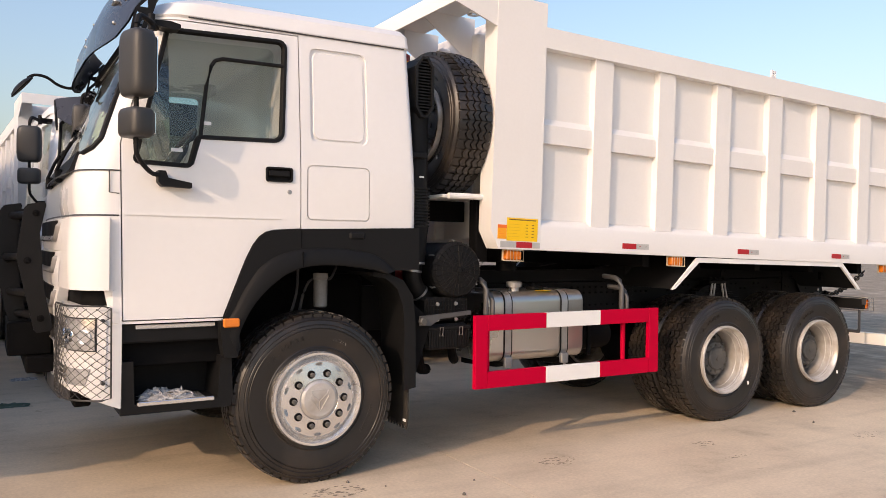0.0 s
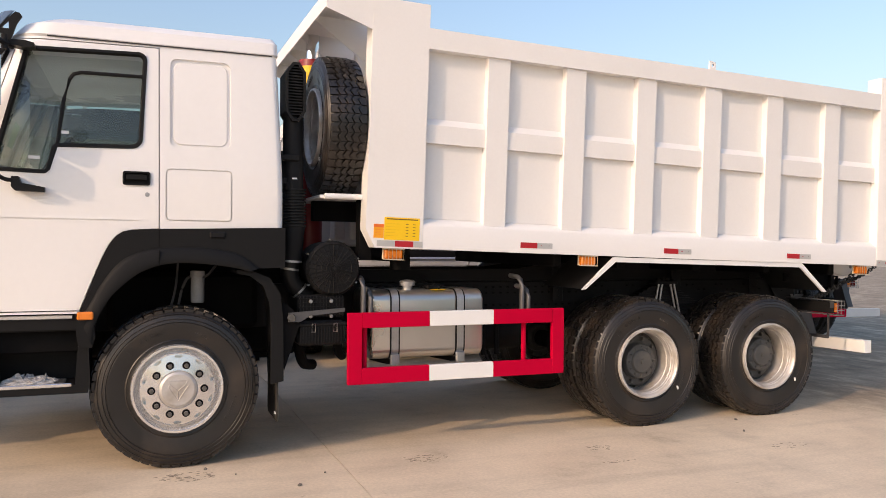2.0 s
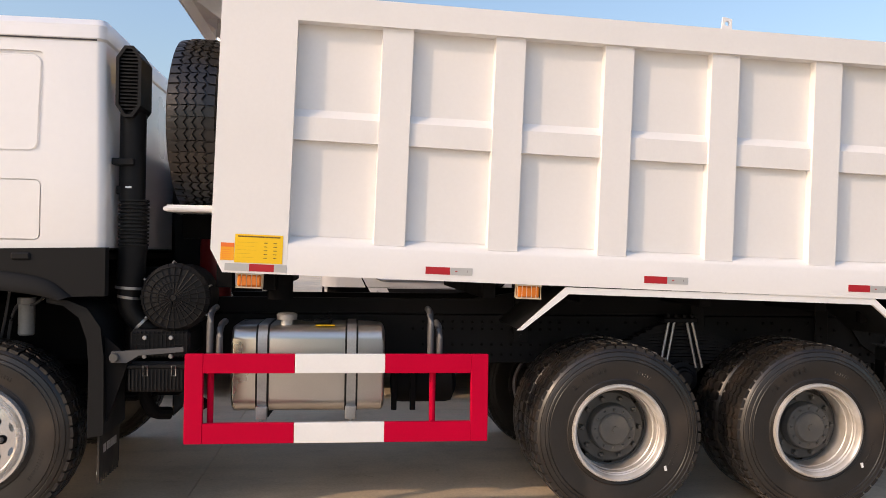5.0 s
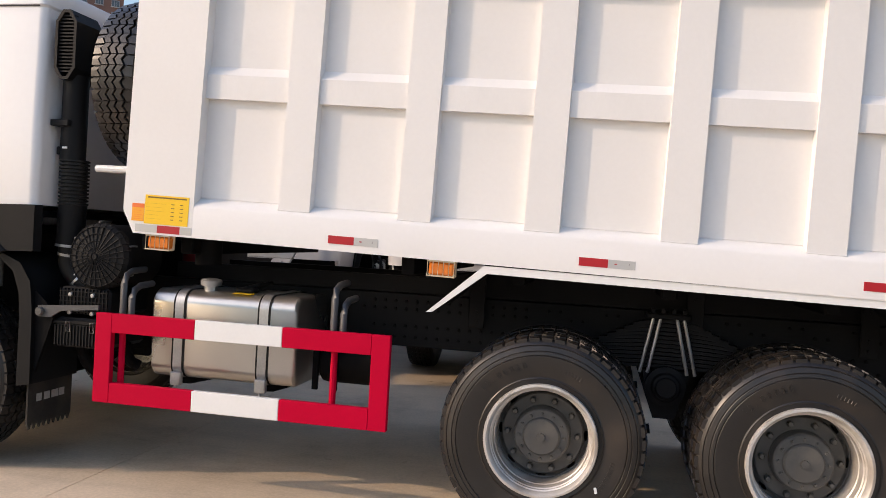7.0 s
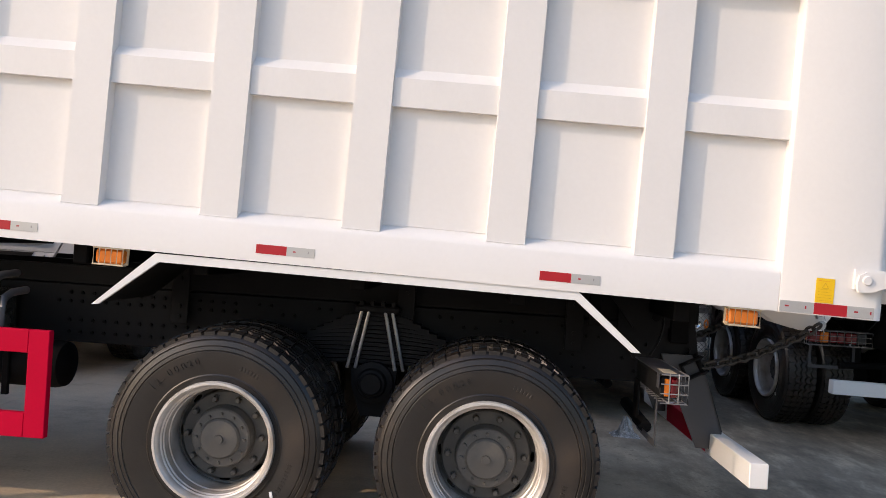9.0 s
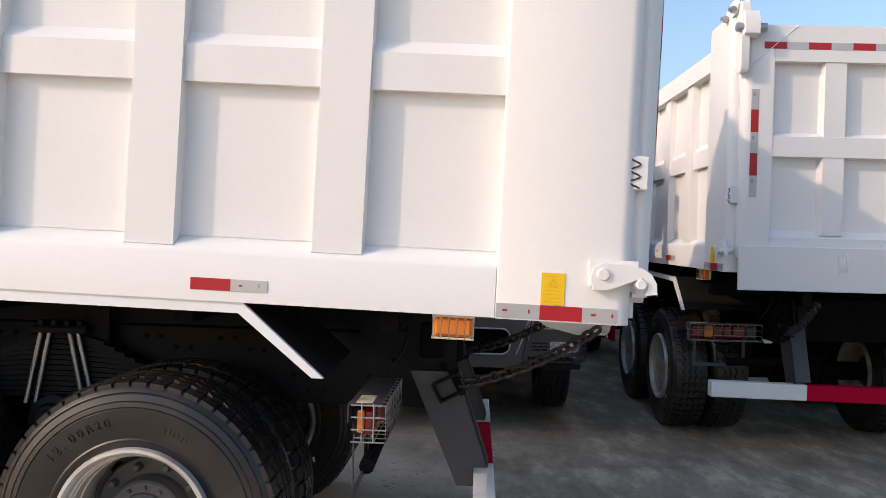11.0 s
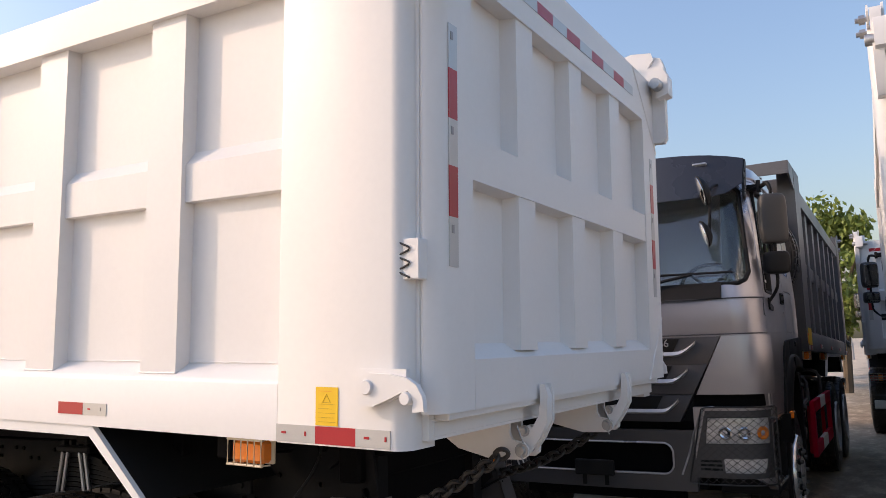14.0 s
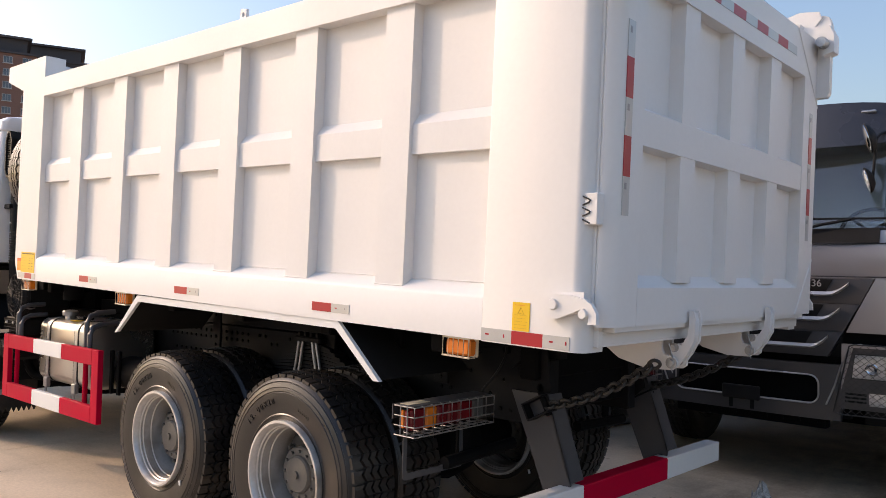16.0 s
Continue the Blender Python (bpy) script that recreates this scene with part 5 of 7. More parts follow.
def build_gate(root):
    X, G = 6.915, 0.268               # outer face, width of the stiles with the edge
    y0, y1, z0, z1 = 0.030, W - 0.030, 1.698, 3.325
    bm = bmesh.new()
    box(bm, X - 0.080, X - 0.066, y0 + 0.02, y1 - 0.02, z0 + 0.02, z1 - 0.02)
    gate = part("tailgate", bm, M_BOXW, root, "white steel tailgate, closed and hooked", 30, TILT_BOX)

    def frame_bar(name, a0, a1, b0, b1, c=0.012, x0=X - 0.075, x1=X):
        bm = bmesh.new()
        box(bm, x0, x1, a0, a1, b0, b1)
        bevel(bm, c, 3)
        return part(name, bm, M_BOXW, gate, "", 35)

    bm = bmesh.new()      # near stile with its slanting edge
    pts = [(X - 0.066, G + 0.004), (X - 0.070, 0.075), (X - 0.066, 0.056), (X - 0.054, 0.050), (X - 0.040, 0.054), (X - 0.014, 0.084), (X - 0.004, 0.100), (X, 0.118), (X, G - 0.004), (X - 0.02, G + 0.006)]
    prism(bm, pts, z0, z1, "z")
    part("gate_stile", bm, M_BOXW, gate, "", 35)
    frame_bar("gate_stile", W - G, y1, z0, z1, 0.02)
    frame_bar("gate_rail", G - 0.002, W - G + 0.002, 3.075, z1, 0.014)
    bm = bmesh.new()
    q = [(X, z0), (X, 1.850), (X - 0.068, 1.900), (X - 0.075, 1.900), (X - 0.075, z0)]
    prism(bm, q, G - 0.002, W - G + 0.002, "y")
    bevel(bm, 0.01, 3, 60)
    part("gate_rail", bm, M_BOXW, gate, "", 35)
    bm = bmesh.new()
    q = [(X - 0.004, 2.415), (X - 0.004, 2.555), (X - 0.068, 2.588), (X - 0.075, 2.588), (X - 0.075, 2.405)]
    prism(bm, q, G - 0.002, W - G + 0.002, "y")
    bevel(bm, 0.01, 3, 60)
    part("gate_rail", bm, M_BOXW, gate, "", 35)
    for a0, a1 in ((0.620, 0.767), (1.142, 1.288), (1.662, 1.810)):
        bm = bmesh.new()
        prism(bm, [(X - 0.070, a0 - 0.020), (X - 0.008, a0), (X - 0.008, a1), (X - 0.070, a1 + 0.012)], 1.872, 3.080, "z")
        bevel(bm, 0.010, 3)
        part("gate_rib", bm, M_BOXW, gate, "", 35)
    # corner flap lines at the far side
    for a, b in (((2.03, z1 + 0.0), (W - 0.03, 2.93)), ((W - 0.30, z0), (W - 0.03, 2.02)), ((0.42, z1), (0.035, 2.98))):
        bm = bmesh.new()
        tube(bm, [(X + 0.001, a[0], a[1]), (X + 0.001, b[0], b[1])], 0.004, 4)
        part("weld_line", bm, M_BOXW, gate)
    # tape on stiles and top rail
    def tape(ya, yb, za, zb, m):
        bm = bmesh.new()
        box(bm, X - 0.0005, X + 0.0025, ya, yb, za, zb)
        part("reflective_tape", bm, m, gate, "", 0)
    zt = 2.878
    for y in (0.112, W - 0.165):
        for k, m in enumerate((M_TAPEW, M_TAPER, M_TAPEW, M_TAPER, M_TAPEW)):
            L = (0.142, 0.157, 0.146, 0.156, 0.150)
            top = zt - sum(L[:k])
            tape(y, y + 0.052, top - L[k], top, m)
            if m is M_TAPEW:
                bm = bmesh.new()
                box(bm, X + 0.002, X + 0.004, y + 0.012, y + 0.026, top - 0.05, top - 0.025)
                part("tape_mark", bm, M_TMARK, gate, "", 0)
    y, k = 2.02, 0
    while y > 0.30:
        L = (0.15, 0.155)[k % 2]
        tape(y - L, y, 3.160, 3.208, M_TAPEW if k % 2 == 0 else M_TAPER)
        y -= L
        k += 1
    # wavy anti-rattle spring plate at the near edge
    bm = bmesh.new()
    box(bm, 6.806, 6.874, 0.008, 0.062, 2.085, 2.205, 0.003)
    zp = part("spring_plate", bm, M_BOXW, gate, "white plate with a wavy spring")
    bm = bmesh.new()
    zig = [(6.806 + 0.038 * (k % 2), 0.005, 2.196 - 0.0212 * k) for k in range(6)]
    tube(bm, curve_pts([(6.815, 0.010, 2.214)] + zig, 5), 0.0032, 6)
    part("spring", bm, M_WIRE, zp)
    # bottom lip
    bm = bmesh.new()
    box(bm, 6.75, 6.905, 0.12, W - 0.12, 1.676, 1.702, 0.004)
    box(bm, 6.66, 6.862, 0.10, W - 0.10, 1.625, 1.675, 0.006)
    part("gate_lip", bm, M_BOXW, gate, "", 30)
    for y in (0.765, W - 0.765):
        for dy in (-0.052, 0.052):
            bm = bmesh.new()
            prism(bm, [(6.42, 1.630), (6.813, 1.630), (6.815, 1.575), (6.826, 1.552), (6.868, 1.545), (6.886, 1.525), (6.884, 1.500), (6.866, 1.486), (6.745, 1.480), (6.605, 1.510), (6.50, 1.580)], y + dy - 0.008, y + dy + 0.008)
            bevel(bm, 0.003, 1)
            part("hook_bracket", bm, M_BOXW, gate, "white hook bracket below the tailgate")
        hk = None
        for dy in (-0.028, 0.028):
            bm = bmesh.new()
            out = [(6.840, 1.512), (6.860, 1.497), (6.880, 1.502), (6.920, 1.559), (6.951, 1.620), (6.955, 1.717), (6.944, 1.752), (6.925, 1.752), (6.926, 1.689), (6.920, 1.641), (6.894, 1.596), (6.877, 1.603), (6.853, 1.599), (6.841, 1.581), (6.855, 1.563), (6.850, 1.536)]
            prism(bm, out, y + dy - 0.007, y + dy + 0.007)
            bevel(bm, 0.004, 2)
            if hk is None:
                hk = part("gate_hook", bm, M_BOXW, gate, "curved white locking hook of two plates", 35)
            else:
                part("hook_plate", bm, M_BOXW, hk, "", 35)
        bm = bmesh.new()
        prism(bm, [(6.871, 1.514), (6.913, 1.565), (6.946, 1.620), (6.948, 1.711), (6.936, 1.739), (6.933, 1.737), (6.933, 1.680), (6.927, 1.632), (6.898, 1.583)], y - 0.022, y + 0.022)
        part("hook_web", bm, M_BOXW, hk, "", 35)
        for px, pz, r in ((6.863, 1.518, 0.015), (6.863, 1.584, 0.012)):
            bm = bmesh.new()
            h = 0.078 if pz < 1.55 else 0.052
            lathe(bm, [(0, -h), (r, -h), (r * 1.1, -h + 0.005), (r * 1.1, -h + 0.012), (r * 1.7, -h + 0.013), (r * 1.7, -h + 0.018), (r, -h + 0.02), (r, h), (0, h)], 16, Matrix.Translation((px, y, pz)))
            part("hook_pin", bm, M_ZINC, hk)
        for px, pz in ((6.873, 1.508), (6.873, 1.575)):
            bm = bmesh.new()
            tube(bm, [(px - 0.02, y - 0.074, pz + 0.03), (px - 0.008, y - 0.076, pz), (px + 0.004, y - 0.074, pz - 0.03)], 0.0025, 5)
            part("split_pin", bm, M_ZINC, hk)
    # hinge arms that carry the gate at its upper corners
    for side in (0, 1):
        def Y(a, b):
            return (a, b) if not side else mirrored(a, b)
        bm = bmesh.new()
        prism(bm, [(6.875, 3.02), (6.895, 2.985), (6.970, 2.985), (6.986, 3.01), (6.986, 3.42), (6.970, 3.465), (6.935, 3.478), (6.885, 3.46), (6.875, 3.43)], *Y(0.010, 0.062))
        bevel(bm, 0.010, 3)
        ha = part("hinge_arm", bm, M_BOXW, gate, "white gate hinge arm", 35)
        bm = bmesh.new()
        if not side:
            prism(bm, [(6.610, 3.40), (6.710, 3.485), (6.810, 3.512), (6.920, 3.500), (6.935, 3.46), (6.890, 3.40)], *Y(-0.004, 0.006))
        prism(bm, [(6.610, 3.40), (6.710, 3.485), (6.810, 3.512), (6.920, 3.500), (6.935, 3.46), (6.890, 3.40)], *Y(0.066, 0.078))
        part("hinge_bracket", bm, M_BOXW, ha)
        for x, z in ((6.740, 3.405), (6.895, 3.430)) if not side else ():
            bm = bmesh.new()
            ya, yb = Y(-0.060, 0.05)
            tube(bm, [(x, ya, z), (x, yb, z)], 0.014, 10)
            yc, yd = Y(-0.042, -0.012)
            tube(bm, [(x, yc, z), (x, yd, z)], 0.026, 6)
            part("hinge_bolt", bm, M_ZINC, ha)


def link_chain(root, a, b, sag, n):
    """A hanging chain of n links."""
    a, b = Vector(a), Vector(b)
    base = bmesh.new()
    L = (b - a).length / n * 1.32
    ring = []
    w = 0.022
    for k in range(16):
        t = 2 * math.pi * k / 16
        ring.append(Vector((math.copysign(max(0, L / 2 - w), math.cos(t)) + w * math.cos(t), w * math.sin(t), 0)))
    tube(base, ring, 0.0085, 8, True)
    first = None
    holder = None
    for k in range(n):
        t = (k + 0.5) / n
        p = a.lerp(b, t) - Vector((0, 0, sag * 4 * t * (1 - t)))
        d = (b - a) / n - Vector((0, 0, sag * 4 * (1 - 2 * t) / n))
        m = Matrix.Translation(p) @ d.to_track_quat("X", "Z").to_matrix().to_4x4() @ Matrix.Rotation(radians(45 + 90 * (k % 2)), 4, "X")
        if first is None:
            first = part("chain_link", base, M_ZINCD, root, "", 40, m)
        else:
            again(first, m)


M_ZINCD = material("dark_chain_steel", (0.06, 0.058, 0.056), 0.45, metal=0.7, vary=0.15, scale=12)


def build_chassis(root):
    # frame rails with bolts
    for y in (0.78, W - 0.86):
        bm = bmesh.new()
        box(bm, -1.25, 6.22, y, y + 0.08, 0.86, 1.20, 0.006)
        rail = part("frame_rail", bm, M_CHASSIS2, root, "black steel chassis rail with bolt rows")
        bolt = None
        for i in range(52):
            x = 2.55 + i * 0.07
            for z in (0.92, 0.99, 1.10, 1.15):
                if (i * 7 + int(z * 100)) % 5 in (0, 3) or 2.6 < x < 3.6:
                    m = Matrix.Translation((x, y - 0.002 if y < 1 else y + 0.082, z))
                    if bolt is None:
                        bm = bmesh.new()
                        lathe(bm, [(0, -0.008), (0.010, -0.008), (0.012, 0.0), (0, 0)], 6)
                        bolt = part("bolt", bm, M_CHASSIS, rail, "", 0, m)
                    elif y < 1:
                        again(bolt, m)
    for x in (0.9, 2.3, 3.3, 4.44, 5.7, 6.12):
        bm = bmesh.new()
        box(bm, x - 0.05, x + 0.05, 0.82, W - 0.82, 0.92, 1.14, 0.01)
        part("cross_member", bm, M_CHASSIS, root)
    # subframe of the tipper, between rails and body
    for y in (0.80, W - 0.88):
        bm = bmesh.new()
        prism(bm, [(1.20, 1.205), (6.26, 1.205), (6.26, 1.36), (3.30, 1.36), (2.95, 1.31), (1.20, 1.31)], y, y + 0.07)
        part("sub_frame", bm, M_CHASSIS2, root)
    for x in (1.62, 2.98, 3.6, 4.4, 5.2, 6.0):
        bm = bmesh.new()
        zt = 1.60 - 0.0288 * x - 0.055
        box(bm, x - 0.04, x + 0.04, 0.16, W - 0.16, zt - 0.11, zt, 0.008)
        part("body_bearer", bm, M_CHASSIS, root)
    # front axle, springs, engine and gearbox mass
    bm = bmesh.new()
    tube(bm, [(0, 0.36, 0.50), (0, 0.60, 0.42), (0, 1.80, 0.42), (0, 2.04, 0.50)], 0.07, 12)
    part("front_axle", bm, M_CHASSIS, root)
    bm = bmesh.new()
    box(bm, -1.1, 1.0, 0.86, 1.54, 0.62, 1.50, 0.06)
    part("engine_block", bm, M_CHASSIS, root)
    for y in (0.66, W - 0.66):
        bm = bmesh.new()
        for k in range(5):
            L = 0.85 - k * 0.11
            box(bm, -L, L, y - 0.045, y + 0.045, 0.66 - k * 0.022, 0.678 - k * 0.022)
        part("front_spring", bm, M_CHASSIS, root)
        bm = bmesh.new()
        box(bm, -0.46, 0.62, y + (0.02 if y < 1 else -0.12), y + (0.12 if y < 1 else -0.02), 0.86, 1.30, 0.04)
        part("wheel_housing", bm, M_CHASSIS, root)
    # oil filter and hoses in the near wheel arch
    bm = bmesh.new()
    lathe(bm, [(0, -0.11), (0.040, -0.11), (0.047, -0.10), (0.047, 0.075), (0.052, 0.08), (0.052, 0.12), (0, 0.12)], 20, Matrix.Translation((0.15, 0.36, 1.20)) @ Matrix.Rotation(radians(90), 4, "X"))
    part("fuel_filter", bm, M_RIMD, root, "pale grey spin-on filter canister")
    bm = bmesh.new()
    tube(bm, curve_pts([(0.02, 0.42, 1.05), (0.05, 0.40, 1.20), (0.10, 0.38, 1.28), (0.20, 0.33, 1.28), (0.28, 0.40, 1.36)], 5), 0.010, 6)
    tube(bm, curve_pts([(-0.05, 0.45, 0.98), (0.0, 0.42, 1.18), (0.02, 0.44, 1.38)], 5), 0.009, 6)
    part("hose", bm, M_TUBE, root)
    # mudguard behind the front wheel, with its flap
    for side in (0, 1):
        def Y(a, b):
            return (a, b) if not side else mirrored(a, b)
        bm = bmesh.new()
        o = [(0.385, 1.335), (0.50, 1.325), (0.61, 1.28), (0.685, 1.17), (0.705, 1.00), (0.712, 0.55)]
        i = [(0.385, 1.310), (0.49, 1.300), (0.58, 1.245), (0.64, 1.13), (0.655, 0.95), (0.665, 0.55)]
        i2 = [(0.385, 1.310), (0.48, 1.292), (0.565, 1.225), (0.610, 1.10), (0.622, 0.95), (0.622, 0.535)]
        band(bm, o, i, *Y(0.03, 0.46))
        mg = part("mudguard", bm, M_FENDER, root, "black plastic mudguard with rubber flap", 50)
        bm = bmesh.new()
        band(bm, o, i2, *Y(0.022, 0.05))
        part("mudguard_edge", bm, M_FENDER, mg, "", 50)
        bm = bmesh.new()
        prism(bm, [(0.70, 1.12), (0.78, 1.05), (0.84, 0.98), (0.72, 0.62)], *Y(0.05, 0.07))
        part("mudguard_stay", bm, M_CHASSIS, mg)
        bm = bmesh.new()
        q = [(0.06, 0.62), (0.46, 0.62), (0.46, 0.30)]
        n = 9
        for k in range(n):
            y = 0.46 - 0.40 * (k + 0.5) / n
            q += [(y, 0.255), (0.46 - 0.40 * (k + 1) / n, 0.302)]
        if side:
            q = [(W - a, b) for a, b in q]
        prism(bm, q, 0.668, 0.680, "x")
        fl = part("mud_flap", bm, M_FLAP, mg, "dusty black rubber flap with toothed lower edge", 0)
        if not side:
            for k, w in enumerate((0.045, 0.05, 0.06, 0.05)):
                bm = bmesh.new()
                box(bm, 0.681, 0.684, 0.13 + k * 0.068, 0.13 + k * 0.068 + w, 0.425, 0.472)
                part("flap_mark", bm, M_FLAPM, fl, "pale worn emblem bar", 0)
            bm = bmesh.new()
            box(bm, 0.660, 0.667, 0.075, 0.11, 0.31, 0.325)
            part("flap_tag", bm, M_GUARDW, fl)
    # air intake tower behind the cab
    bm = bmesh.new()
    out = [(0.725, 2.47), (0.725, 2.75), (0.772, 2.82), (0.822, 2.82), (0.868, 2.75), (0.868, 2.47), (0.822, 2.40), (0.772, 2.40)]
    hood = combine(shape(out, 0.085, 0.34), shape(grown(out, -0.018), 0.0, 0.13), "DIFFERENCE")
    tower = part("air_intake", hood, M_PLASTIC, root, "black louvred air intake tower")
    bm = bmesh.new()
    for k in range(17):
        z = 2.445 + k * 0.021
        box(bm, 0.747, 0.848, 0.097, 0.125, z, z + 0.009)
    part("louvre", bm, M_PLASTIC, tower, "", 0)
    bm = bmesh.new()
    tube(bm, [(0.80, 0.20, 2.44), (0.80, 0.20, 1.92)], 0.075, 20)
    part("intake_pipe", bm, M_PLASTIC, tower, "", 40)
    bm = bmesh.new()
    prof = [(0.0, 0.0)]
    for k in range(13):
        a = k * 0.022
        prof += [(0.088, a), (0.088, a + 0.010), (0.076, a + 0.013), (0.076, a + 0.020)]
    prof += [(0.0, prof[-1][1])]
    lathe(bm, prof, 24, Matrix.Translation((0.81, 0.21, 1.92)) @ Matrix.Rotation(radians(-90), 4, "X"))
    part("bellows", bm, M_HOSE, tower, "ribbed rubber bellows", 30)
    bm = bmesh.new()
    tube(bm, [(0.812, 0.21, 1.66), (0.805, 0.213, 1.60), (0.798, 0.218, 1.50), (0.790, 0.225, 1.385)], 0.082, 20)
    part("lower_pipe", bm, M_PLASTIC, tower, "", 50)
    bm = bmesh.new()
    tube(bm, curve_pts([(0.790, 0.225, 1.40), (0.786, 0.23, 1.33), (0.792, 0.236, 1.27), (0.822, 0.245, 1.215), (0.868, 0.255, 1.170), (0.93, 0.27, 1.13)], 5), 0.066, 18)
    part("intake_elbow", bm, M_HOSE, tower, "", 50)
    for x, y, z, r, lean in ((0.790, 0.225, 1.392, 0.085, 4), (0.786, 0.230, 1.335, 0.069, 8), (0.862, 0.254, 1.175, 0.070, -46)):
        bm = bmesh.new()
        lathe(bm, [(r, -0.008), (r, 0.008), (r - 0.005, 0.008), (r - 0.005, -0.008)], 24, Matrix.Translation((x, y, z)) @ Matrix.Rotation(radians(lean), 4, "Y") @ Matrix.Rotation(radians(90), 4, "X"), close=True)
        part("hose_clamp", bm, M_ZINC, tower)
    bm = bmesh.new()
    box(bm, 0.705, 0.83, 0.10, 0.18, 2.12, 2.16, 0.005)
    part("pipe_clip", bm, M_PLASTIC, tower)
    bm = bmesh.new()
    box(bm, 0.72, 0.80, 0.15, 0.20, 1.95, 2.0, 0.005)
    part("pipe_clip", bm, M_PLASTIC, tower)
    bm = bmesh.new()
    box(bm, 0.78, 0.815, 0.122, 0.126, 1.985, 1.997)
    part("sticker", bm, M_GUARDW, tower)
    # round air cleaner with a ribbed cover
    A = Matrix.Translation((1.080, 0.06, 1.342)) @ Matrix.Diagonal((1.09, 1, 1.09, 1))
    bm = bmesh.new()
    lathe(bm, [(0, 0.0), (0.014, 0.0), (0.018, 0.010), (0.06, 0.014), (0.165, 0.030), (0.182, 0.05), (0.188, 0.08), (0.180, 0.085), (0.178, 0.42), (0.15, 0.44), (0, 0.44)], 40, A)
    ac = part("air_cleaner", bm, M_PLASTIC, root, "round black air cleaner with ribbed cover", 30)
    bm = bmesh.new()
    for k in range(28):
        t = 2 * math.pi * k / 28
        c, s = math.cos(t), math.sin(t)
        tube(bm, [A @ Vector((0.022 * c, 0.008, 0.022 * s)), A @ Vector((0.165 * c, 0.026, 0.165 * s)), A @ Vector((0.186 * c, 0.06, 0.186 * s))], 0.004, 4)
    for r, a in ((0.050, 0.011), (0.085, 0.016), (0.125, 0.021), (0.165, 0.027)):
        tube(bm, [A @ Vector((r * math.cos(t), a, r * math.sin(t))) for t in [2 * math.pi * k / 32 for k in range(32)]], 0.004, 4, True)
    part("cover_ribs", bm, M_PLASTIC, ac, "", 30)
    for t in (20, 95, 150, 215, 330):
        bm = bmesh.new()
        c, s = math.cos(radians(t)), math.sin(radians(t))
        tube(bm, [A @ Vector((0.19 * c, 0.06, 0.19 * s)), A @ Vector((0.198 * c, 0.09, 0.198 * s)), A @ Vector((0.19 * c, 0.13, 0.19 * s))], 0.006, 6)
        part("clip", bm, M_ZINC, ac)
    # battery and air boxes
    bm = bmesh.new()
    box(bm, 0.825, 1.170, 0.10, 0.52, 0.985, 1.150, 0.02)
    bb = part("battery_box", bm, M_PLASTIC, root, "black battery box with clips")
    bm = bmesh.new()
    for k in range(5):
        box(bm, 0.835, 1.16, 0.092, 0.11, 1.000 + k * 0.030, 1.006 + k * 0.030)
    for k in range(14):
        box(bm, 0.84 + k * 0.024, 0.845 + k * 0.024, 0.092, 0.11, 0.99, 1.14)
    part("grid", bm, M_PLASTIC, bb, "", 0)
    bm = bmesh.new()
    box(bm, 0.820, 1.172, 0.07, 0.50, 0.785, 0.965, 0.025)
    for k in range(16):
        box(bm, 0.835 + k * 0.0212, 0.843 + k * 0.0212, 0.062, 0.08, 0.80, 0.92)
    box(bm, 0.812, 1.18, 0.064, 0.51, 0.925, 0.950, 0.006)
    part("lower_box", bm, M_PLASTIC, bb, "", 30)
    for x in (0.93, 1.09):
        bm = bmesh.new()
        tube(bm, [(x - 0.012, 0.058, 0.885), (x - 0.012, 0.052, 0.945), (x + 0.012, 0.052, 0.945), (x + 0.012, 0.058, 0.885)], 0.004, 6, True)
        part("box_clip", bm, M_ZINC, bb)
    for x, z in ((0.915, 1.105), (1.065, 1.105), (0.915, 0.995), (1.065, 0.995)):
        bm = bmesh.new()
        lathe(bm, [(0, -0.014), (0.012, -0.012), (0.015, 0)], 8, Matrix.Translation((x, 0.092, z)))
        part("box_bolt", bm, M_ZINC, bb)
    bm = bmesh.new()
    prism(bm, [(0.745, 1.030), (1.150, 1.058), (1.150, 1.030), (0.90, 1.008), (0.83, 0.965), (0.745, 0.965)], 0.025, 0.045)
    part("cab_stay", bm, M_TUBE, bb, "grey pressed support arm")
    bm = bmesh.new()
    lathe(bm, [(0, -0.02), (0.022, -0.02), (0.027, -0.012), (0.027, 0.02), (0, 0.02)], 16, Matrix.Translation((0.765, 0.022, 0.997)))
    part("stay_bolt", bm, M_HUB, bb)
    bm = bmesh.new()
    tube(bm, curve_pts([(0.86, 0.30, 0.80), (0.88, 0.30, 0.70), (0.92, 0.34, 0.62), (1.0, 0.4, 0.60)], 4), 0.04, 10)
    tube(bm, curve_pts([(1.16, 0.30, 0.80), (1.18, 0.32, 0.70), (1.22, 0.36, 0.66)], 4), 0.035, 10)
    part("drain_horn", bm, M_CHASSIS, bb)
    # fuel tank
    def tank_ring(x, inset=0.0):
        return [(x, y, z) for y, z in rounded(0.185 + inset, 0.745 - inset, 0.640 + inset, 1.170 - inset, 0.085, 6)]
    bm = bmesh.new()
    loft(bm, [tank_ring(1.395, 0.03), tank_ring(1.400, 0.012), tank_ring(1.415, 0.0), tank_ring(2.310, 0.0), tank_ring(2.325, 0.012), tank_ring(2.330, 0.03)])
    tank = part("fuel_tank", bm, M_STEEL, root, "brushed steel fuel tank held by straps", 40)
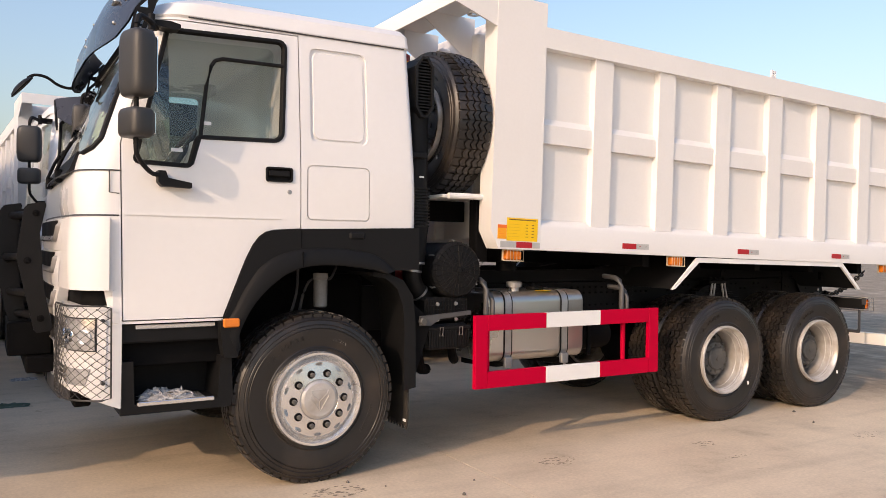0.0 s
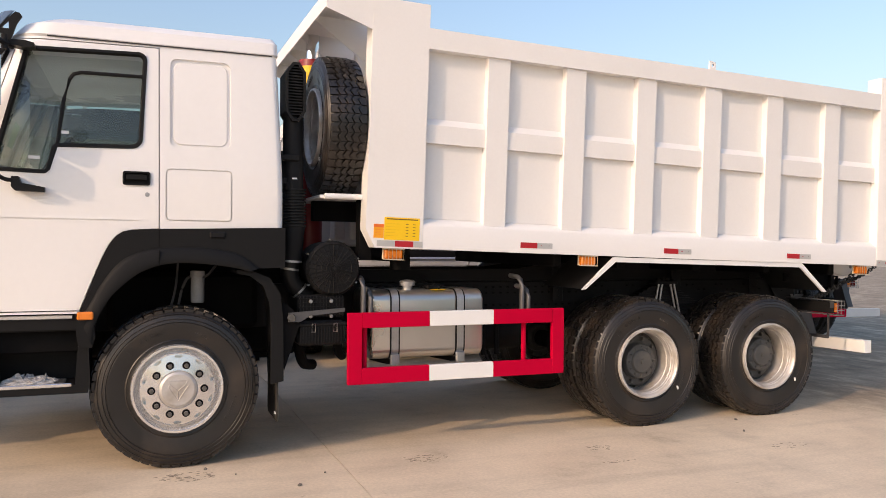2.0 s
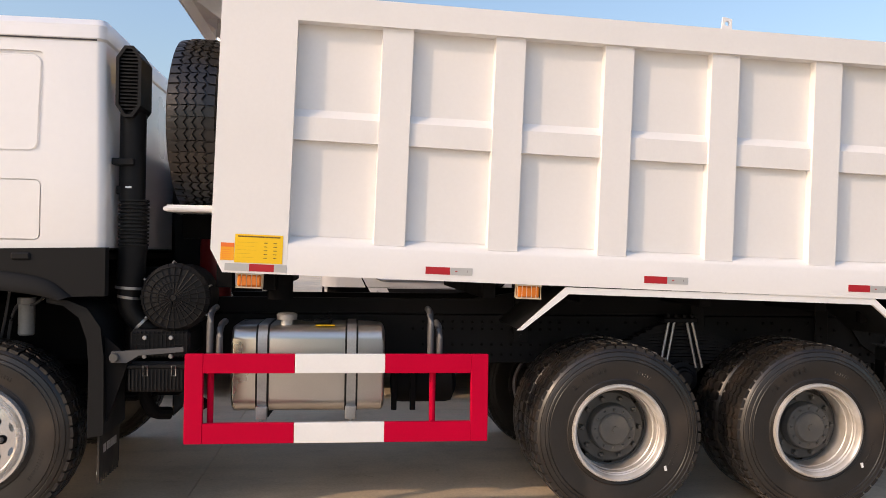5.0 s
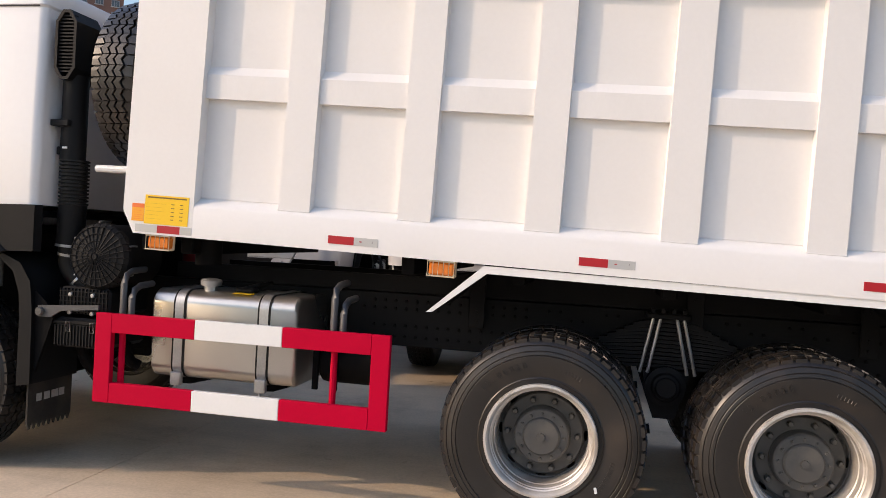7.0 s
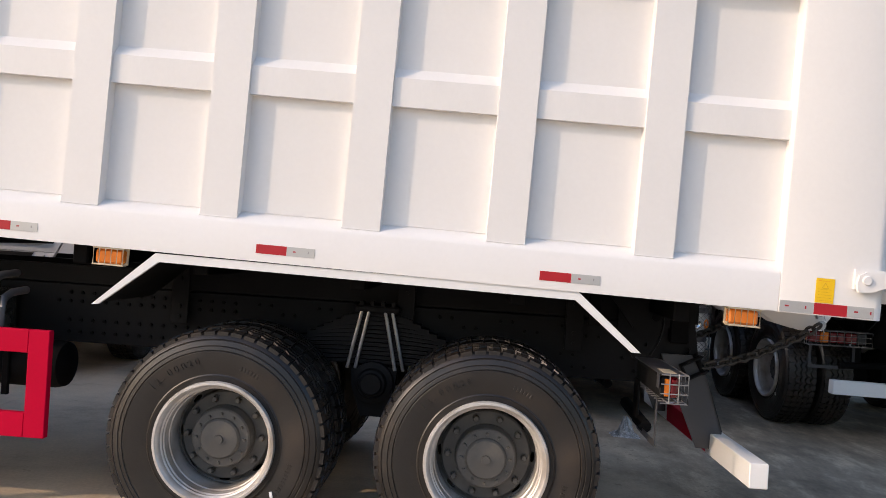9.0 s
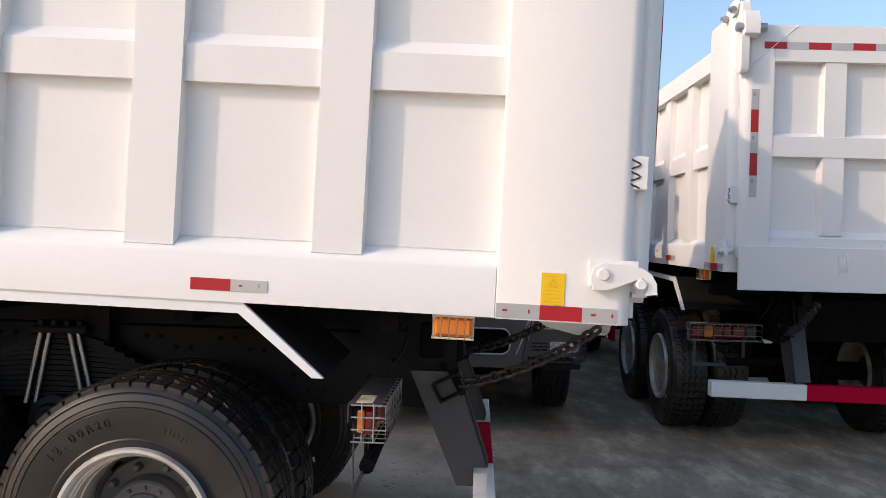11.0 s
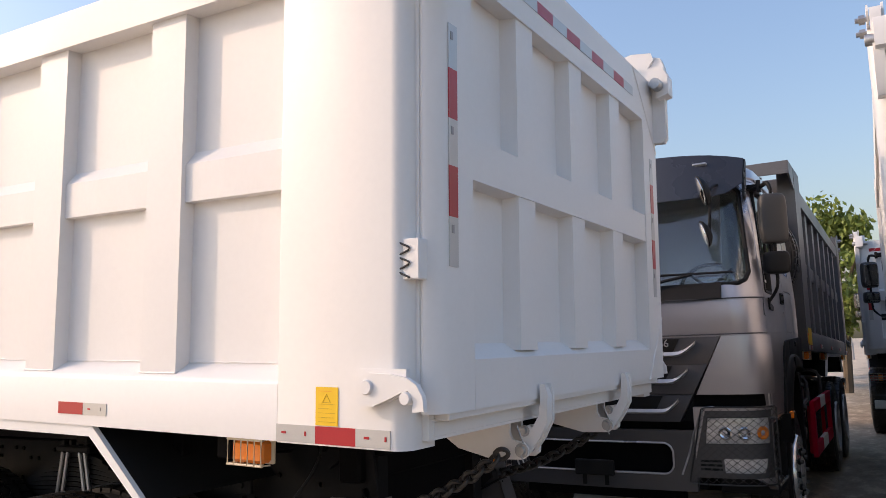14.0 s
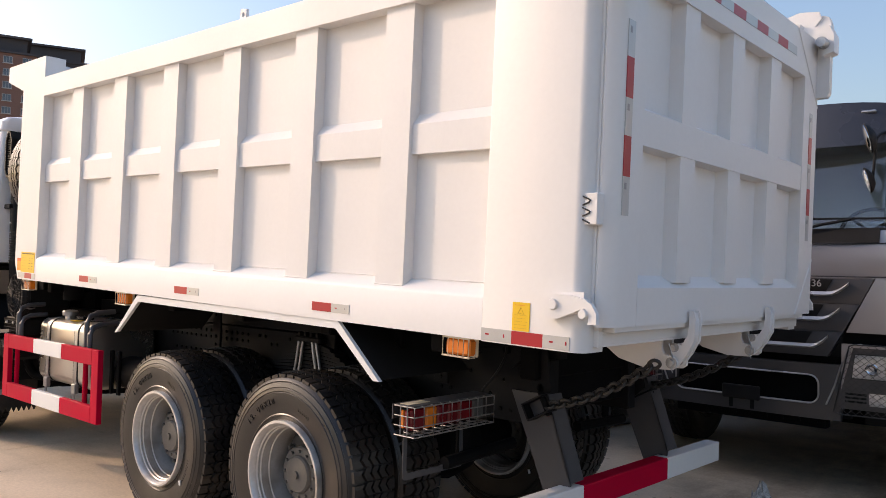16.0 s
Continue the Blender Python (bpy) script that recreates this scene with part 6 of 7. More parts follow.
    for x in (1.585, 2.125):
        bm = bmesh.new()
        O = [(y, z) for y, z in rounded(0.178, 0.752, 0.633, 1.177, 0.092, 6)]
        I = [(y, z) for y, z in rounded(0.185, 0.745, 0.640, 1.170, 0.085, 6)]
        band(bm, O + O[:1], I + I[:1], x - 0.028, x + 0.028, "x")
        st = part("tank_strap", bm, M_ZINC, tank, "galvanised strap on black rubber", 40)
        bm = bmesh.new()
        O = [(y, z) for y, z in rounded(0.181, 0.749, 0.636, 1.174, 0.089, 6)]
        band(bm, O + O[:1], I + I[:1], x - 0.040, x + 0.040, "x")
        part("strap_rubber", bm, M_HOSE, tank, "", 40)
        bm = bmesh.new()
        box(bm, x - 0.035, x + 0.035, 0.165, 0.20, 0.600, 0.680, 0.006)
        tube(bm, [(x, 0.175, 0.56), (x, 0.175, 0.66)], 0.010, 8)
        part("strap_bolt", bm, M_ZINC, tank)
        bm = bmesh.new()
        prism(bm, [(0.20, 0.64), (0.80, 0.64), (0.80, 0.56), (0.74, 0.56), (0.30, 0.59), (0.20, 0.61)], x - 0.03, x + 0.03, "x")
        part("tank_bracket", bm, M_CHASSIS, tank, "", 0)
    bm = bmesh.new()
    lathe(bm, [(0.040, -0.01), (0.040, 0.028), (0.062, 0.030), (0.064, 0.060), (0.055, 0.070), (0.02, 0.076), (0, 0.076)], 12, Matrix.Translation((1.72, 0.30, 1.170)) @ Matrix.Rotation(radians(90), 4, "X"))
    part("tank_cap", bm, M_ZINC, tank, "metal filler cap", 30)
    bm = bmesh.new()
    box(bm, 1.885, 2.0, 0.28, 0.38, 1.170, 1.200, 0.01)
    tube(bm, [(1.91, 0.33, 1.19), (1.98, 0.40, 1.215), (1.98, 0.6, 1.22)], 0.012, 6)
    part("tank_sender", bm, M_PLASTIC, tank)
    bm = bmesh.new()
    box(bm, 1.90, 2.02, 0.222, 0.275, 1.168, 1.172)
    part("tank_label", bm, M_YELLOW, tank)
    # air reservoir behind the tank
    bm = bmesh.new()
    lathe(bm, [(0, 0), (0.08, 0.006), (0.125, 0.04), (0.13, 0.07), (0.13, 0.36), (0.12, 0.40), (0.05, 0.43), (0, 0.43)], 28, Matrix.Translation((2.38, 0.48, 0.78)) @ Matrix.Rotation(radians(-90), 4, "Z"))
    rs = part("air_reservoir", bm, M_CHASSIS, root, "black compressed-air reservoir", 40)
    for x in (2.40, 2.52):
        bm = bmesh.new()
        box(bm, x - 0.018, x + 0.018, 0.335, 0.36, 0.62, 0.96, 0.004)
        part("reservoir_band", bm, M_CHASSIS, rs)
    # side guard, red and white square tube
    x0, x1, z0, z1 = 1.166, 2.948, 0.500, 1.022
    segs = [("r", x0, x0 + 0.105, z0, z1), ("r", x1 - 0.105, x1, z0, z1)]
    for za, zb in ((z0, z0 + 0.118), (z1 - 0.112, z1)):
        segs += [("r", x0 + 0.105, 1.795, za, zb), ("w", 1.795, 2.325, za, zb), ("r", 2.325, x1 - 0.105, za, zb)]
    sg = new("side_guard")
    sg.parent = root
    for c, a, b, za, zb in segs:
        bm = bmesh.new()
        box(bm, a + 0.0005, b - 0.0005, -0.018, 0.022, za, zb, 0.003)
        part("guard_bar", bm, M_RED if c == "r" else M_GUARDW, sg, "red guard bar" if c == "r" else "white guard bar", 0)
    for x in (1.305, 2.615):
        bm = bmesh.new()
        tube(bm, [(x, 0.045, z0 + 0.02), (x, 0.045, z1 - 0.02)], 0.019, 10)
        part("guard_post", bm, M_RED, sg)
    for x in (1.295, 2.60):
        for dx, dz in ((0.0, 0.0), (0.055, -0.085)):
            bm = bmesh.new()
            pts = [(x + dx, 0.05, z1 - 0.05), (x + dx, 0.05, 1.20 + dz), (x + dx, 0.075, 1.245 + dz), (x + dx, 0.13, 1.268 + dz), (x + dx, 0.26, 1.275 + dz)]
            tube(bm, pts, 0.020, 10)
            part("guard_hanger", bm, M_TUBE, sg, "grey bent tube hanger", 50)
    # rear axles, springs, trunnion
    for x in (3.777, 5.089):
        bm = bmesh.new()
        tube(bm, [(x, 0.30, HZ), (x, W - 0.30, HZ)], 0.085, 14)
        lathe(bm, [(0.05, -0.25), (0.22, -0.15), (0.25, 0), (0.22, 0.15), (0.05, 0.25)], 20, Matrix.Translation((x, YC, HZ + 0.03)))
        part("rear_axle", bm, M_CHASSIS, root)
    for side in (0, 1):
        def Y(a, b):
            return (a, b) if not side else mirrored(a, b)
        sp = new("rear_spring")
        sp.parent = root
        for k in range(12):
            L = 0.20 + 0.048 * k if k < 9 else 0.60
            bm = bmesh.new()
            z = 1.150 - k * 0.024
            pts = []
            n = 8
            for j in range(n + 1):
                u = -1 + 2 * j / n
                pts.append((4.445 + L * u, z - 0.03 * u * u))
            band(bm, [(a, b + 0.0095) for a, b in pts], [(a, b - 0.0095) for a, b in pts], *Y(0.665, 0.755))
            part("spring_leaf", bm, M_CHASSIS2, sp, "", 20)
        for dx, lean in ((-0.085, -0.065), (-0.045, -0.060), (0.045, 0.075), (0.085, 0.080)):
            bm = bmesh.new()
            ya = Y(0.648, 0.648)[0]
            tube(bm, [(4.445 + dx, ya, 1.175), (4.445 + dx + lean, ya, 0.845)], 0.0105, 8)
            part("spring_bolt", bm, M_ZINC, sp, "bare steel spring bolt")
        bm = bmesh.new()
        box(bm, 4.445 - 0.13, 4.445 + 0.13, *Y(0.635, 0.77), 1.160, 1.200, 0.01)
        for dx in (-0.09, -0.03, 0.03, 0.09):
            box(bm, 4.445 + dx - 0.012, 4.445 + dx + 0.012, *Y(0.645, 0.675), 1.195, 1.225, 0.003)
        part("spring_clamp", bm, M_CHASSIS2, sp)
        bm = bmesh.new()
        ya = 0.60 if not side else W - 0.60
        m = Matrix.Translation((4.445, ya, 0.775))
        if side:
            m = m @ Matrix.Rotation(math.pi, 4, "Z")
        lathe(bm, [(0, -0.045), (0.055, -0.045), (0.062, -0.03), (0.075, -0.025), (0.085, 0.0), (0.115, 0.01), (0.115, 0.14), (0, 0.14)], 28, m)
        part("trunnion", bm, M_CHASSIS2, sp, "", 30)
        bm = bmesh.new()
        prism(bm, [(4.445 - 0.13, 0.86), (4.445 + 0.13, 0.86), (4.445 + 0.12, 0.74), (4.445 + 0.06, 0.58), (4.445 - 0.06, 0.58), (4.445 - 0.12, 0.74)], *Y(0.655, 0.76))
        bevel(bm, 0.015, 2)
        part("trunnion_seat", bm, M_CHASSIS2, sp)
        bm = bmesh.new()
        tube(bm, [(3.86, Y(0.5, 0.5)[0], 0.47), (4.36, Y(0.5, 0.5)[0], 0.55)], 0.028, 10)
        tube(bm, [(4.53, Y(0.5, 0.5)[0], 0.55), (5.03, Y(0.5, 0.5)[0], 0.47)], 0.028, 10)
        part("thrust_rod", bm, M_CHASSIS, sp)
        # white edged rear mudguard
        o = [(3.128, 1.165), (3.430, 1.432), (5.472, 1.382), (5.780, 1.112)]
        i = [(3.162, 1.168), (3.447, 1.390), (5.460, 1.341), (5.737, 1.112)]
        bm = bmesh.new()
        band(bm, o, i, *Y(0.008, 0.030))
        fd = part("rear_mudguard", bm, M_GUARDW, root, "angular rear mudguard with white edge", 20)
        bm = bmesh.new()
        u = [(3.134, 1.172), (3.432, 1.424), (5.470, 1.374), (5.772, 1.118)]
        v = [(3.142, 1.170), (3.436, 1.414), (5.466, 1.364), (5.762, 1.118)]
        band(bm, u, v, *Y(0.030, 0.68))
        part("mudguard_sheet", bm, M_FENDER, fd, "", 20)
        for x in (3.42, 5.60):
            bm = bmesh.new()
            box(bm, x - 0.03, x + 0.03, *Y(0.30, 0.34), 1.20 if x > 5 else 1.40, 1.42 if x > 5 else 1.48, 0.004)
            part("mudguard_stay", bm, M_CHASSIS, fd)
        # rear lamp in its wire cage, on a bracket
        bm = bmesh.new()
        box(bm, 5.885, 5.935, *Y(0.035, 0.58), 0.905, 1.010, 0.008)
        tl = part("tail_lamp", bm, M_PLASTIC, root, "red and amber tail lamp in a wire cage")
        for a, b, m in ((0.032, 0.13, M_LENSR), (0.135, 0.21, M_AMBER), (0.215, 0.285, M_LENSR), (0.29, 0.36, M_LENSR), (0.365, 0.47, M_LENSR), (0.475, 0.56, M_HUB)):
            bm = bmesh.new()
            box(bm, 5.930, 5.972, *Y(a, b), 0.908, 1.006, 0.008)
            part("lens", bm, m, tl)
        bm = bmesh.new()
        box(bm, 5.905, 5.932, *Y(0.024, 0.04), 0.915, 0.998, 0.004)
        part("lens", bm, M_AMBER, tl)
        bm = bmesh.new()
        box(bm, 5.936, 5.962, *Y(0.022, 0.036), 0.915, 0.998, 0.004)
        part("lens", bm, M_LENSR, tl)
        bm = bmesh.new()
        box(bm, 5.875, 5.995, *Y(0.012, 0.60), 1.020, 1.024)
        box(bm, 5.872, 5.876, *Y(0.008, 0.05), 0.955, 1.024)
        part("lamp_hood", bm, M_DARKGREY, tl)
        bm = bmesh.new()
        box(bm, 5.90, 5.96, *Y(0.03, 0.17), 1.0245, 1.026)
        part("hood_label", bm, M_CREAM, tl, "", 0)
        bm = bmesh.new()
        n = 9
        for k in range(n + 1):
            y = Y(0.01 + 0.58 * k / n, 0)[0] if not side else W - (0.01 + 0.58 * k / n)
            tube(bm, [(5.99, y, 1.021), (6.012, y, 1.019), (6.012, y, 0.885), (5.885, y, 0.885)], 0.003, 6)
        ya, yb = Y(0.01, 0.59)
        for z in (1.019, 0.975, 0.930, 0.885):
            tube(bm, [(5.885, ya if not side else yb, z), (6.012, ya if not side else yb, z), (6.012, yb if not side else ya, z)], 0.003, 6)
        for x in (5.925, 5.968):
            for z in (0.885,):
                tube(bm, [(x, ya, z), (x, yb, z)], 0.0035, 6)
            tube(bm, [(x, ya if not side else yb, 1.027), (x, ya if not side else yb, 0.885)], 0.003, 6)
        part("lamp_cage", bm, M_CAGE, tl, "bare wire lamp cage", 30)
        fr = combine(shape(rounded(*Y(0.07, 0.50), 0.66, 0.90, 0.02), 5.884, 5.888, "x"), shape(rounded(*Y(0.095, 0.475), 0.69, 0.91, 0.02), 5.8, 6.0, "x"), "DIFFERENCE")
        part("lamp_frame", fr, M_DARKGREY, tl)
        bm = bmesh.new()
        box(bm, 5.872, 5.884, *Y(0.46, 0.56), 0.68, 0.92, 0.003)
        tube(bm, [(5.90, Y(0.35, 0.35)[0], 0.70), (5.90, Y(0.9, 0.9)[0], 0.72)], 0.032, 10)
        part("lamp_arm", bm, M_CHASSIS, tl)
    # rear cross beam, plates and underrun bar
    bm = bmesh.new()
    box(bm, 6.08, 6.19, 0.70, W - 0.70, 1.10, 1.26, 0.01)
    part("rear_beam", bm, M_CHASSIS, root, "", 30)
    for side in (0, 1):
        def Y(a, b):
            return (a, b) if not side else mirrored(a, b)
        plate = shape([(5.800, 1.32), (6.156, 1.32), (6.222, 1.24), (6.262, 0.98), (6.209, 0.93), (6.024, 0.92), (5.892, 1.00), (5.800, 1.14)], *Y(0.740, 0.756))
        for x, z, r in ((5.866, 1.22, 0.020), (5.958, 1.08, 0.010), (6.170, 1.22, 0.018), (6.189, 1.06, 0.020), (6.024, 1.24, 0.009)):
            plate = combine(plate, shape(rounded(x - r, x + r, z - r, z + r, r * 0.95), *Y(0.65, 0.85)), "DIFFERENCE")
        part("end_plate", plate, M_CHASSIS2, root, "dark steel chassis end plate with holes", 30)
    for y in (0.70, W - 0.72):
        bm = bmesh.new()
        prism(bm, [(6.04, 1.04), (6.26, 1.04), (6.40, 0.63), (6.38, 0.53), (6.26, 0.53)], y, y + 0.012)
        prism(bm, [(6.26, 1.04), (6.40, 0.63), (6.39, 0.625), (6.25, 1.035)], y, y + 0.12)
        part("underrun_strut", bm, M_DARKGREY, root, "dark grey plate strut")
    bar = new("underrun_bar")
    bar.parent, bar.matrix_basis = root, Matrix.Rotation(-0.015, 4, "X")
    for a, b, m in ((0.05, 0.775, M_GUARDW), (0.775, W - 0.775, M_RED), (W - 0.775, W - 0.05, M_GUARDW)):
        bm = bmesh.new()
        box(bm, 6.335, 6.425, a, b, 0.505, 0.625, 0.004)
        part("bar_section", bm, m, bar, "red bar section" if m is M_RED else "white bar section", 0)
    for y, g in ((0.69, 0.62), (W - 0.69, W - 0.75)):
        tilt = Matrix.Translation((6.225, y, 0.98)) @ Matrix.Rotation(radians(-28), 4, "Y")
        bm = bmesh.new()
        box(bm, -0.075, 0.055, -0.046, 0.046, -0.046, -0.036, 0.002)
        box(bm, -0.075, 0.055, -0.046, 0.046, 0.036, 0.046, 0.002)
        box(bm, -0.075, -0.065, -0.046, 0.046, -0.0355, 0.0355)
        cb = part("chain_bracket", bm, M_CHASSIS2, root, "forked chain bracket", 20, tilt)
        bm = bmesh.new()
        tube(bm, [(0.03, 0, -0.058), (0.03, 0, 0.062)], 0.016, 10)
        part("bracket_pin", bm, M_CHASSIS, cb)
        link_chain(root, (6.265, y, 0.99), (6.87, g + 0.02, 1.262), 0.040, 18)
    for y in (0.71, W - 0.73):
        bm = bmesh.new()
        prism(bm, [(5.62, 1.50), (6.24, 1.48), (6.10, 1.20), (6.03, 1.15), (5.95, 1.14), (5.88, 1.17)], y, y + 0.02)
        bevel(bm, 0.006, 1)
        gp = part("hinge_gusset", bm, M_CHASSIS2, root, "dark steel body hinge plate", 30)
        bm = bmesh.new()
        tube(bm, [(6.00, y - 0.01, 1.24), (6.00, y + 0.03, 1.24)], 0.025, 12)
        part("hinge_pin", bm, M_CHASSIS, gp)
    bm = bmesh.new()
    tube(bm, curve_pts([(6.10, 0.66, 1.46), (6.03, 0.66, 1.42), (6.00, 0.66, 1.34), (6.03, 0.66, 1.24), (6.01, 0.62, 1.14), (5.95, 0.57, 1.04)], 6), 0.007, 6)
    part("lamp_cable", bm, M_HOSE, root, "", 40)
    for x in (3.30, 4.60, 5.55):
        for y in (0.70, W - 0.72):
            bm = bmesh.new()
            box(bm, x - 0.05, x + 0.05, y, y + 0.02, 1.02, 1.34, 0.004)
            for z in (1.06, 1.12, 1.28):
                tube(bm, [(x, y - 0.012, z), (x, y + 0.02, z)], 0.013, 6)
            part("frame_bracket", bm, M_CHASSIS2, root, "", 30)
    # hydraulic cylinder between cab and body
    bm = bmesh.new()
    tube(bm, [(1.12, YC, 1.10), (1.15, YC, 3.10)], 0.115, 24)
    cy = part("hoist_cylinder", bm, M_CYL, root, "red hydraulic hoist cylinder", 40)
    bm = bmesh.new()
    tube(bm, [(1.146, YC, 2.82), (1.15, YC, 3.04)], 0.120, 24)
    part("cylinder_band", bm, M_YELLOW, cy, "", 40)
    bm = bmesh.new()
    tube(bm, [(1.15, YC, 3.05), (1.16, YC, 3.34)], 0.06, 16)
    part("cylinder_rod", bm, M_CHROME, cy, "", 40)
    # hydraulic oil tank behind the cab, at the far side
    bm = bmesh.new()
    box(bm, 0.76, 1.00, 1.42, W - 0.12, 1.22, 2.34, 0.03)
    ot = part("oil_tank", bm, M_PLASTIC, root, "black hydraulic oil tank behind the cab")
    bm = bmesh.new()
    lathe(bm, [(0.04, -0.01), (0.04, 0.03), (0.055, 0.032), (0.055, 0.06), (0, 0.066)], 16, Matrix.Translation((0.88, 1.75, 2.34)) @ Matrix.Rotation(radians(90), 4, "X"))
    part("oil_cap", bm, M_HOSE, ot)
    # tray and stand of the spare wheel
    bm = bmesh.new()
    box(bm, 0.99, 1.42, 0.16, 1.05, 1.858, 1.884, 0.005)
    tube(bm, [(1.02, 0.13, 1.872), (1.42, 0.13, 1.872)], 0.022, 10)
    tr = part("spare_tray", bm, M_GUARDW, root, "white steel tray under the spare wheel")
    bm = bmesh.new()
    box(bm, 1.30, 1.40, 0.20, 0.30, 1.40, 1.86, 0.006)
    part("tray_stand", bm, M_CHASSIS, tr)
    bm = bmesh.new()
    box(bm, 1.02, 1.42, 0.55, 0.63, 1.70, 1.858, 0.006)
    part("tray_rib", bm, M_CHASSIS, tr)
    bm = bmesh.new()
    tube(bm, [(1.672, 0.34, 1.325), (1.672, 0.34, 1.50)], 0.080, 24)
    part("bump_stop", bm, M_CHASSIS, root, "", 30)


M_RIMD = material("pale_canister_paint", (0.24, 0.24, 0.24), 0.45, vary=0.08, scale=15)

truck = new("dump_truck")
tagged(truck, "white six-wheel dump truck with ribbed tipper body", "dump truck", "parked dump trucks")
build_cab(truck)
build_box(truck)
build_chassis(truck)
build_wheels(truck)


def repaint(root, swap):
    for o in root.children_recursive:
        if o.type == "MESH":
            for s in o.material_slots:
                if s.material in swap:
                    new_m = swap[s.material]
                    s.link = "OBJECT"
                    s.material = new_m
    return root


FINE = ("bolt", "print_line", "visor_bolt", "warning_triangle", "flap_mark")
HIDDEN = FINE + ("wheel_nut", "washer", "chain_link", "tape_mark", "step_tread", "spring_leaf", "clip", "size_mark", "guard_screw", "box_clip", "split_pin", "bracket_bolt")


def parked(x, y, turn, label, swap=None, leave=FINE):
    """A copy of the truck without the smallest parts, which nobody can see on it."""
    t = copy_thing(truck, pose(x, y, 0, 0, 0, turn))
    t["label"] = label
    bpy.data.batch_remove([o for o in t.children_recursive if o.name.split(".")[0] in leave])
    if swap:
        repaint(t, swap)
    return t


def model_digits(root):
    lettering("336", 0.075, M_LIP, root, Matrix.Translation((-1.575, 0.715, 1.590)) @ Matrix.Rotation(radians(-90), 4, "Z") @ Matrix.Rotation(radians(90), 4, "X"))


grey_truck = parked(7.27, 5.265, 90, "dark grey metallic dump truck with black tipper body", {M_WHITE: M_GREY, M_BOXW: M_GREYBOX, M_SURR: M_TRIMF, M_TIER: M_TRIMF, M_LAMPO: M_AMBER})
model_digits(grey_truck)
rear_truck = parked(7.905, 9.66, -88.5, "white dump truck parked with its tailgate forward")
for o in rear_truck.children:
    if o.name.startswith(("cargo_box", "tailgate")):
        o.matrix_basis = Matrix.Rotation(radians(0.55), 4, "Y") @ Matrix.Translation((0, 0, -0.063))
# the grey truck has a pair of round mirrors on one rod instead of the bent arm
bpy.data.batch_remove([o for o in grey_truck.children_recursive if o.name.startswith(("front_mirror", "mirror_head"))])
bm = bmesh.new()
tube(bm, curve_pts([(-1.18, 0.27, 2.77), (-1.30, 0.275, 2.74), (-1.385, 0.285, 2.68), (-1.385, 0.295, 2.55), (-1.385, 0.312, 2.36)], 5), 0.010, 8)
rod = part("front_mirror", bm, M_PLASTIC, grey_truck, "pair of round mirrors on a thin rod", 40)
for hx, hy, hz, hs in ((-1.40, 0.338, 2.70, 1.08), (-1.40, 0.338, 2.385, 0.92)):
    place = Matrix.Translation((hx, hy, hz)) @ Matrix.Rotation(radians(-17), 4, "X") @ Matrix.Rotation(radians(200), 4, "Z") @ Matrix.Diagonal((0.8 * hs, hs, hs, 1))
    bm = bmesh.new()
    lathe(bm, [(0, 0.050), (0.05, 0.045), (0.095, 0.018), (0.108, 0.0), (0.104, -0.006), (0, -0.010)], 28, place)
    head = part("mirror_head", bm, M_PLASTIC, rod, "", 40)
    bm = bmesh.new()
    lathe(bm, [(0, -0.024), (0.06, -0.019), (0.098, -0.011), (0.098, -0.007), (0, -0.007)], 28, place)
    part("mirror_glass", bm, M_MIRROR, head, "", 40)
for o in grey_truck.children:
    if o.name.startswith("wing_mirror"):
        if sum(c[1] for c in o.bound_box) < 0:
            o.matrix_basis = Matrix.Translation((0, 0.045, 0)) @ Matrix.Diagonal((0.9, 0.86, 1, 1)) @ Matrix.Translation((-0.115, 0, 0))
        repaint(o, {M_MIRB: M_PLASTIC})
# deep apron below the tailgate of the truck that stands with its rear this way
bm = bmesh.new()
box(bm, 6.93, 6.96, 0.05, W - 0.05, 1.35, 1.66, 0.004)
part("gate_apron", bm, M_BOXW, rear_truck, "white apron below the tailgate", 30)
parked(-2.40, 4.255, 90, "white dump truck parked forward of the row", leave=HIDDEN)
parked(1.081, 5.536, 94, "white dump truck parked behind in the row", leave=HIDDEN)
parked(7.35, 18.6, -88.5, "white dump truck parked far behind between the others", leave=HIDDEN)
parked(-10.5, 0.0, 0, "white dump truck parked ahead in the same line", leave=HIDDEN)
parked(4.26, 5.355, 90, "pale white dump truck parked close behind in the row", leave=HIDDEN)
# bull bar of bolted plates and tubes on the front truck
bar = new("bull_bar")
bar.parent = truck
bar["label"] = "black bull bar of bolted plates and tubes"
prof = [(-1.597, 1.745), (-1.505, 1.760), (-1.497, 1.745), (-1.530, 1.57), (-1.510, 1.24), (-1.458, 0.985), (-1.468, 0.965), (-1.545, 0.955), (-1.562, 0.975), (-1.658, 1.42), (-1.618, 1.72)]
for y, dx in ((0.74, 0.0), (1.02, -0.10), (1.38, -0.10), (1.66, 0.0)):
    bm = bmesh.new()
    prism(bm, [(x + dx - (0.02 if dx else 0), z) for x, z in prof], y - 0.008, y + 0.008)
    bevel(bm, 0.003, 1)
    up = part("upright", bm, M_PLASTIC, bar, "bolted black steel plate")
    for x, z in ((-1.552, 1.69), (-1.598, 1.40), (-1.525, 1.045)):
        bm = bmesh.new()
        lathe(bm, [(0, -0.012), (0.010, -0.012), (0.014, -0.006), (0.022, -0.004), (0.022, 0)], 10, Matrix.Translation((x + dx, y - 0.008, z)))
        part("plate_bolt", bm, M_CHASSIS, up)
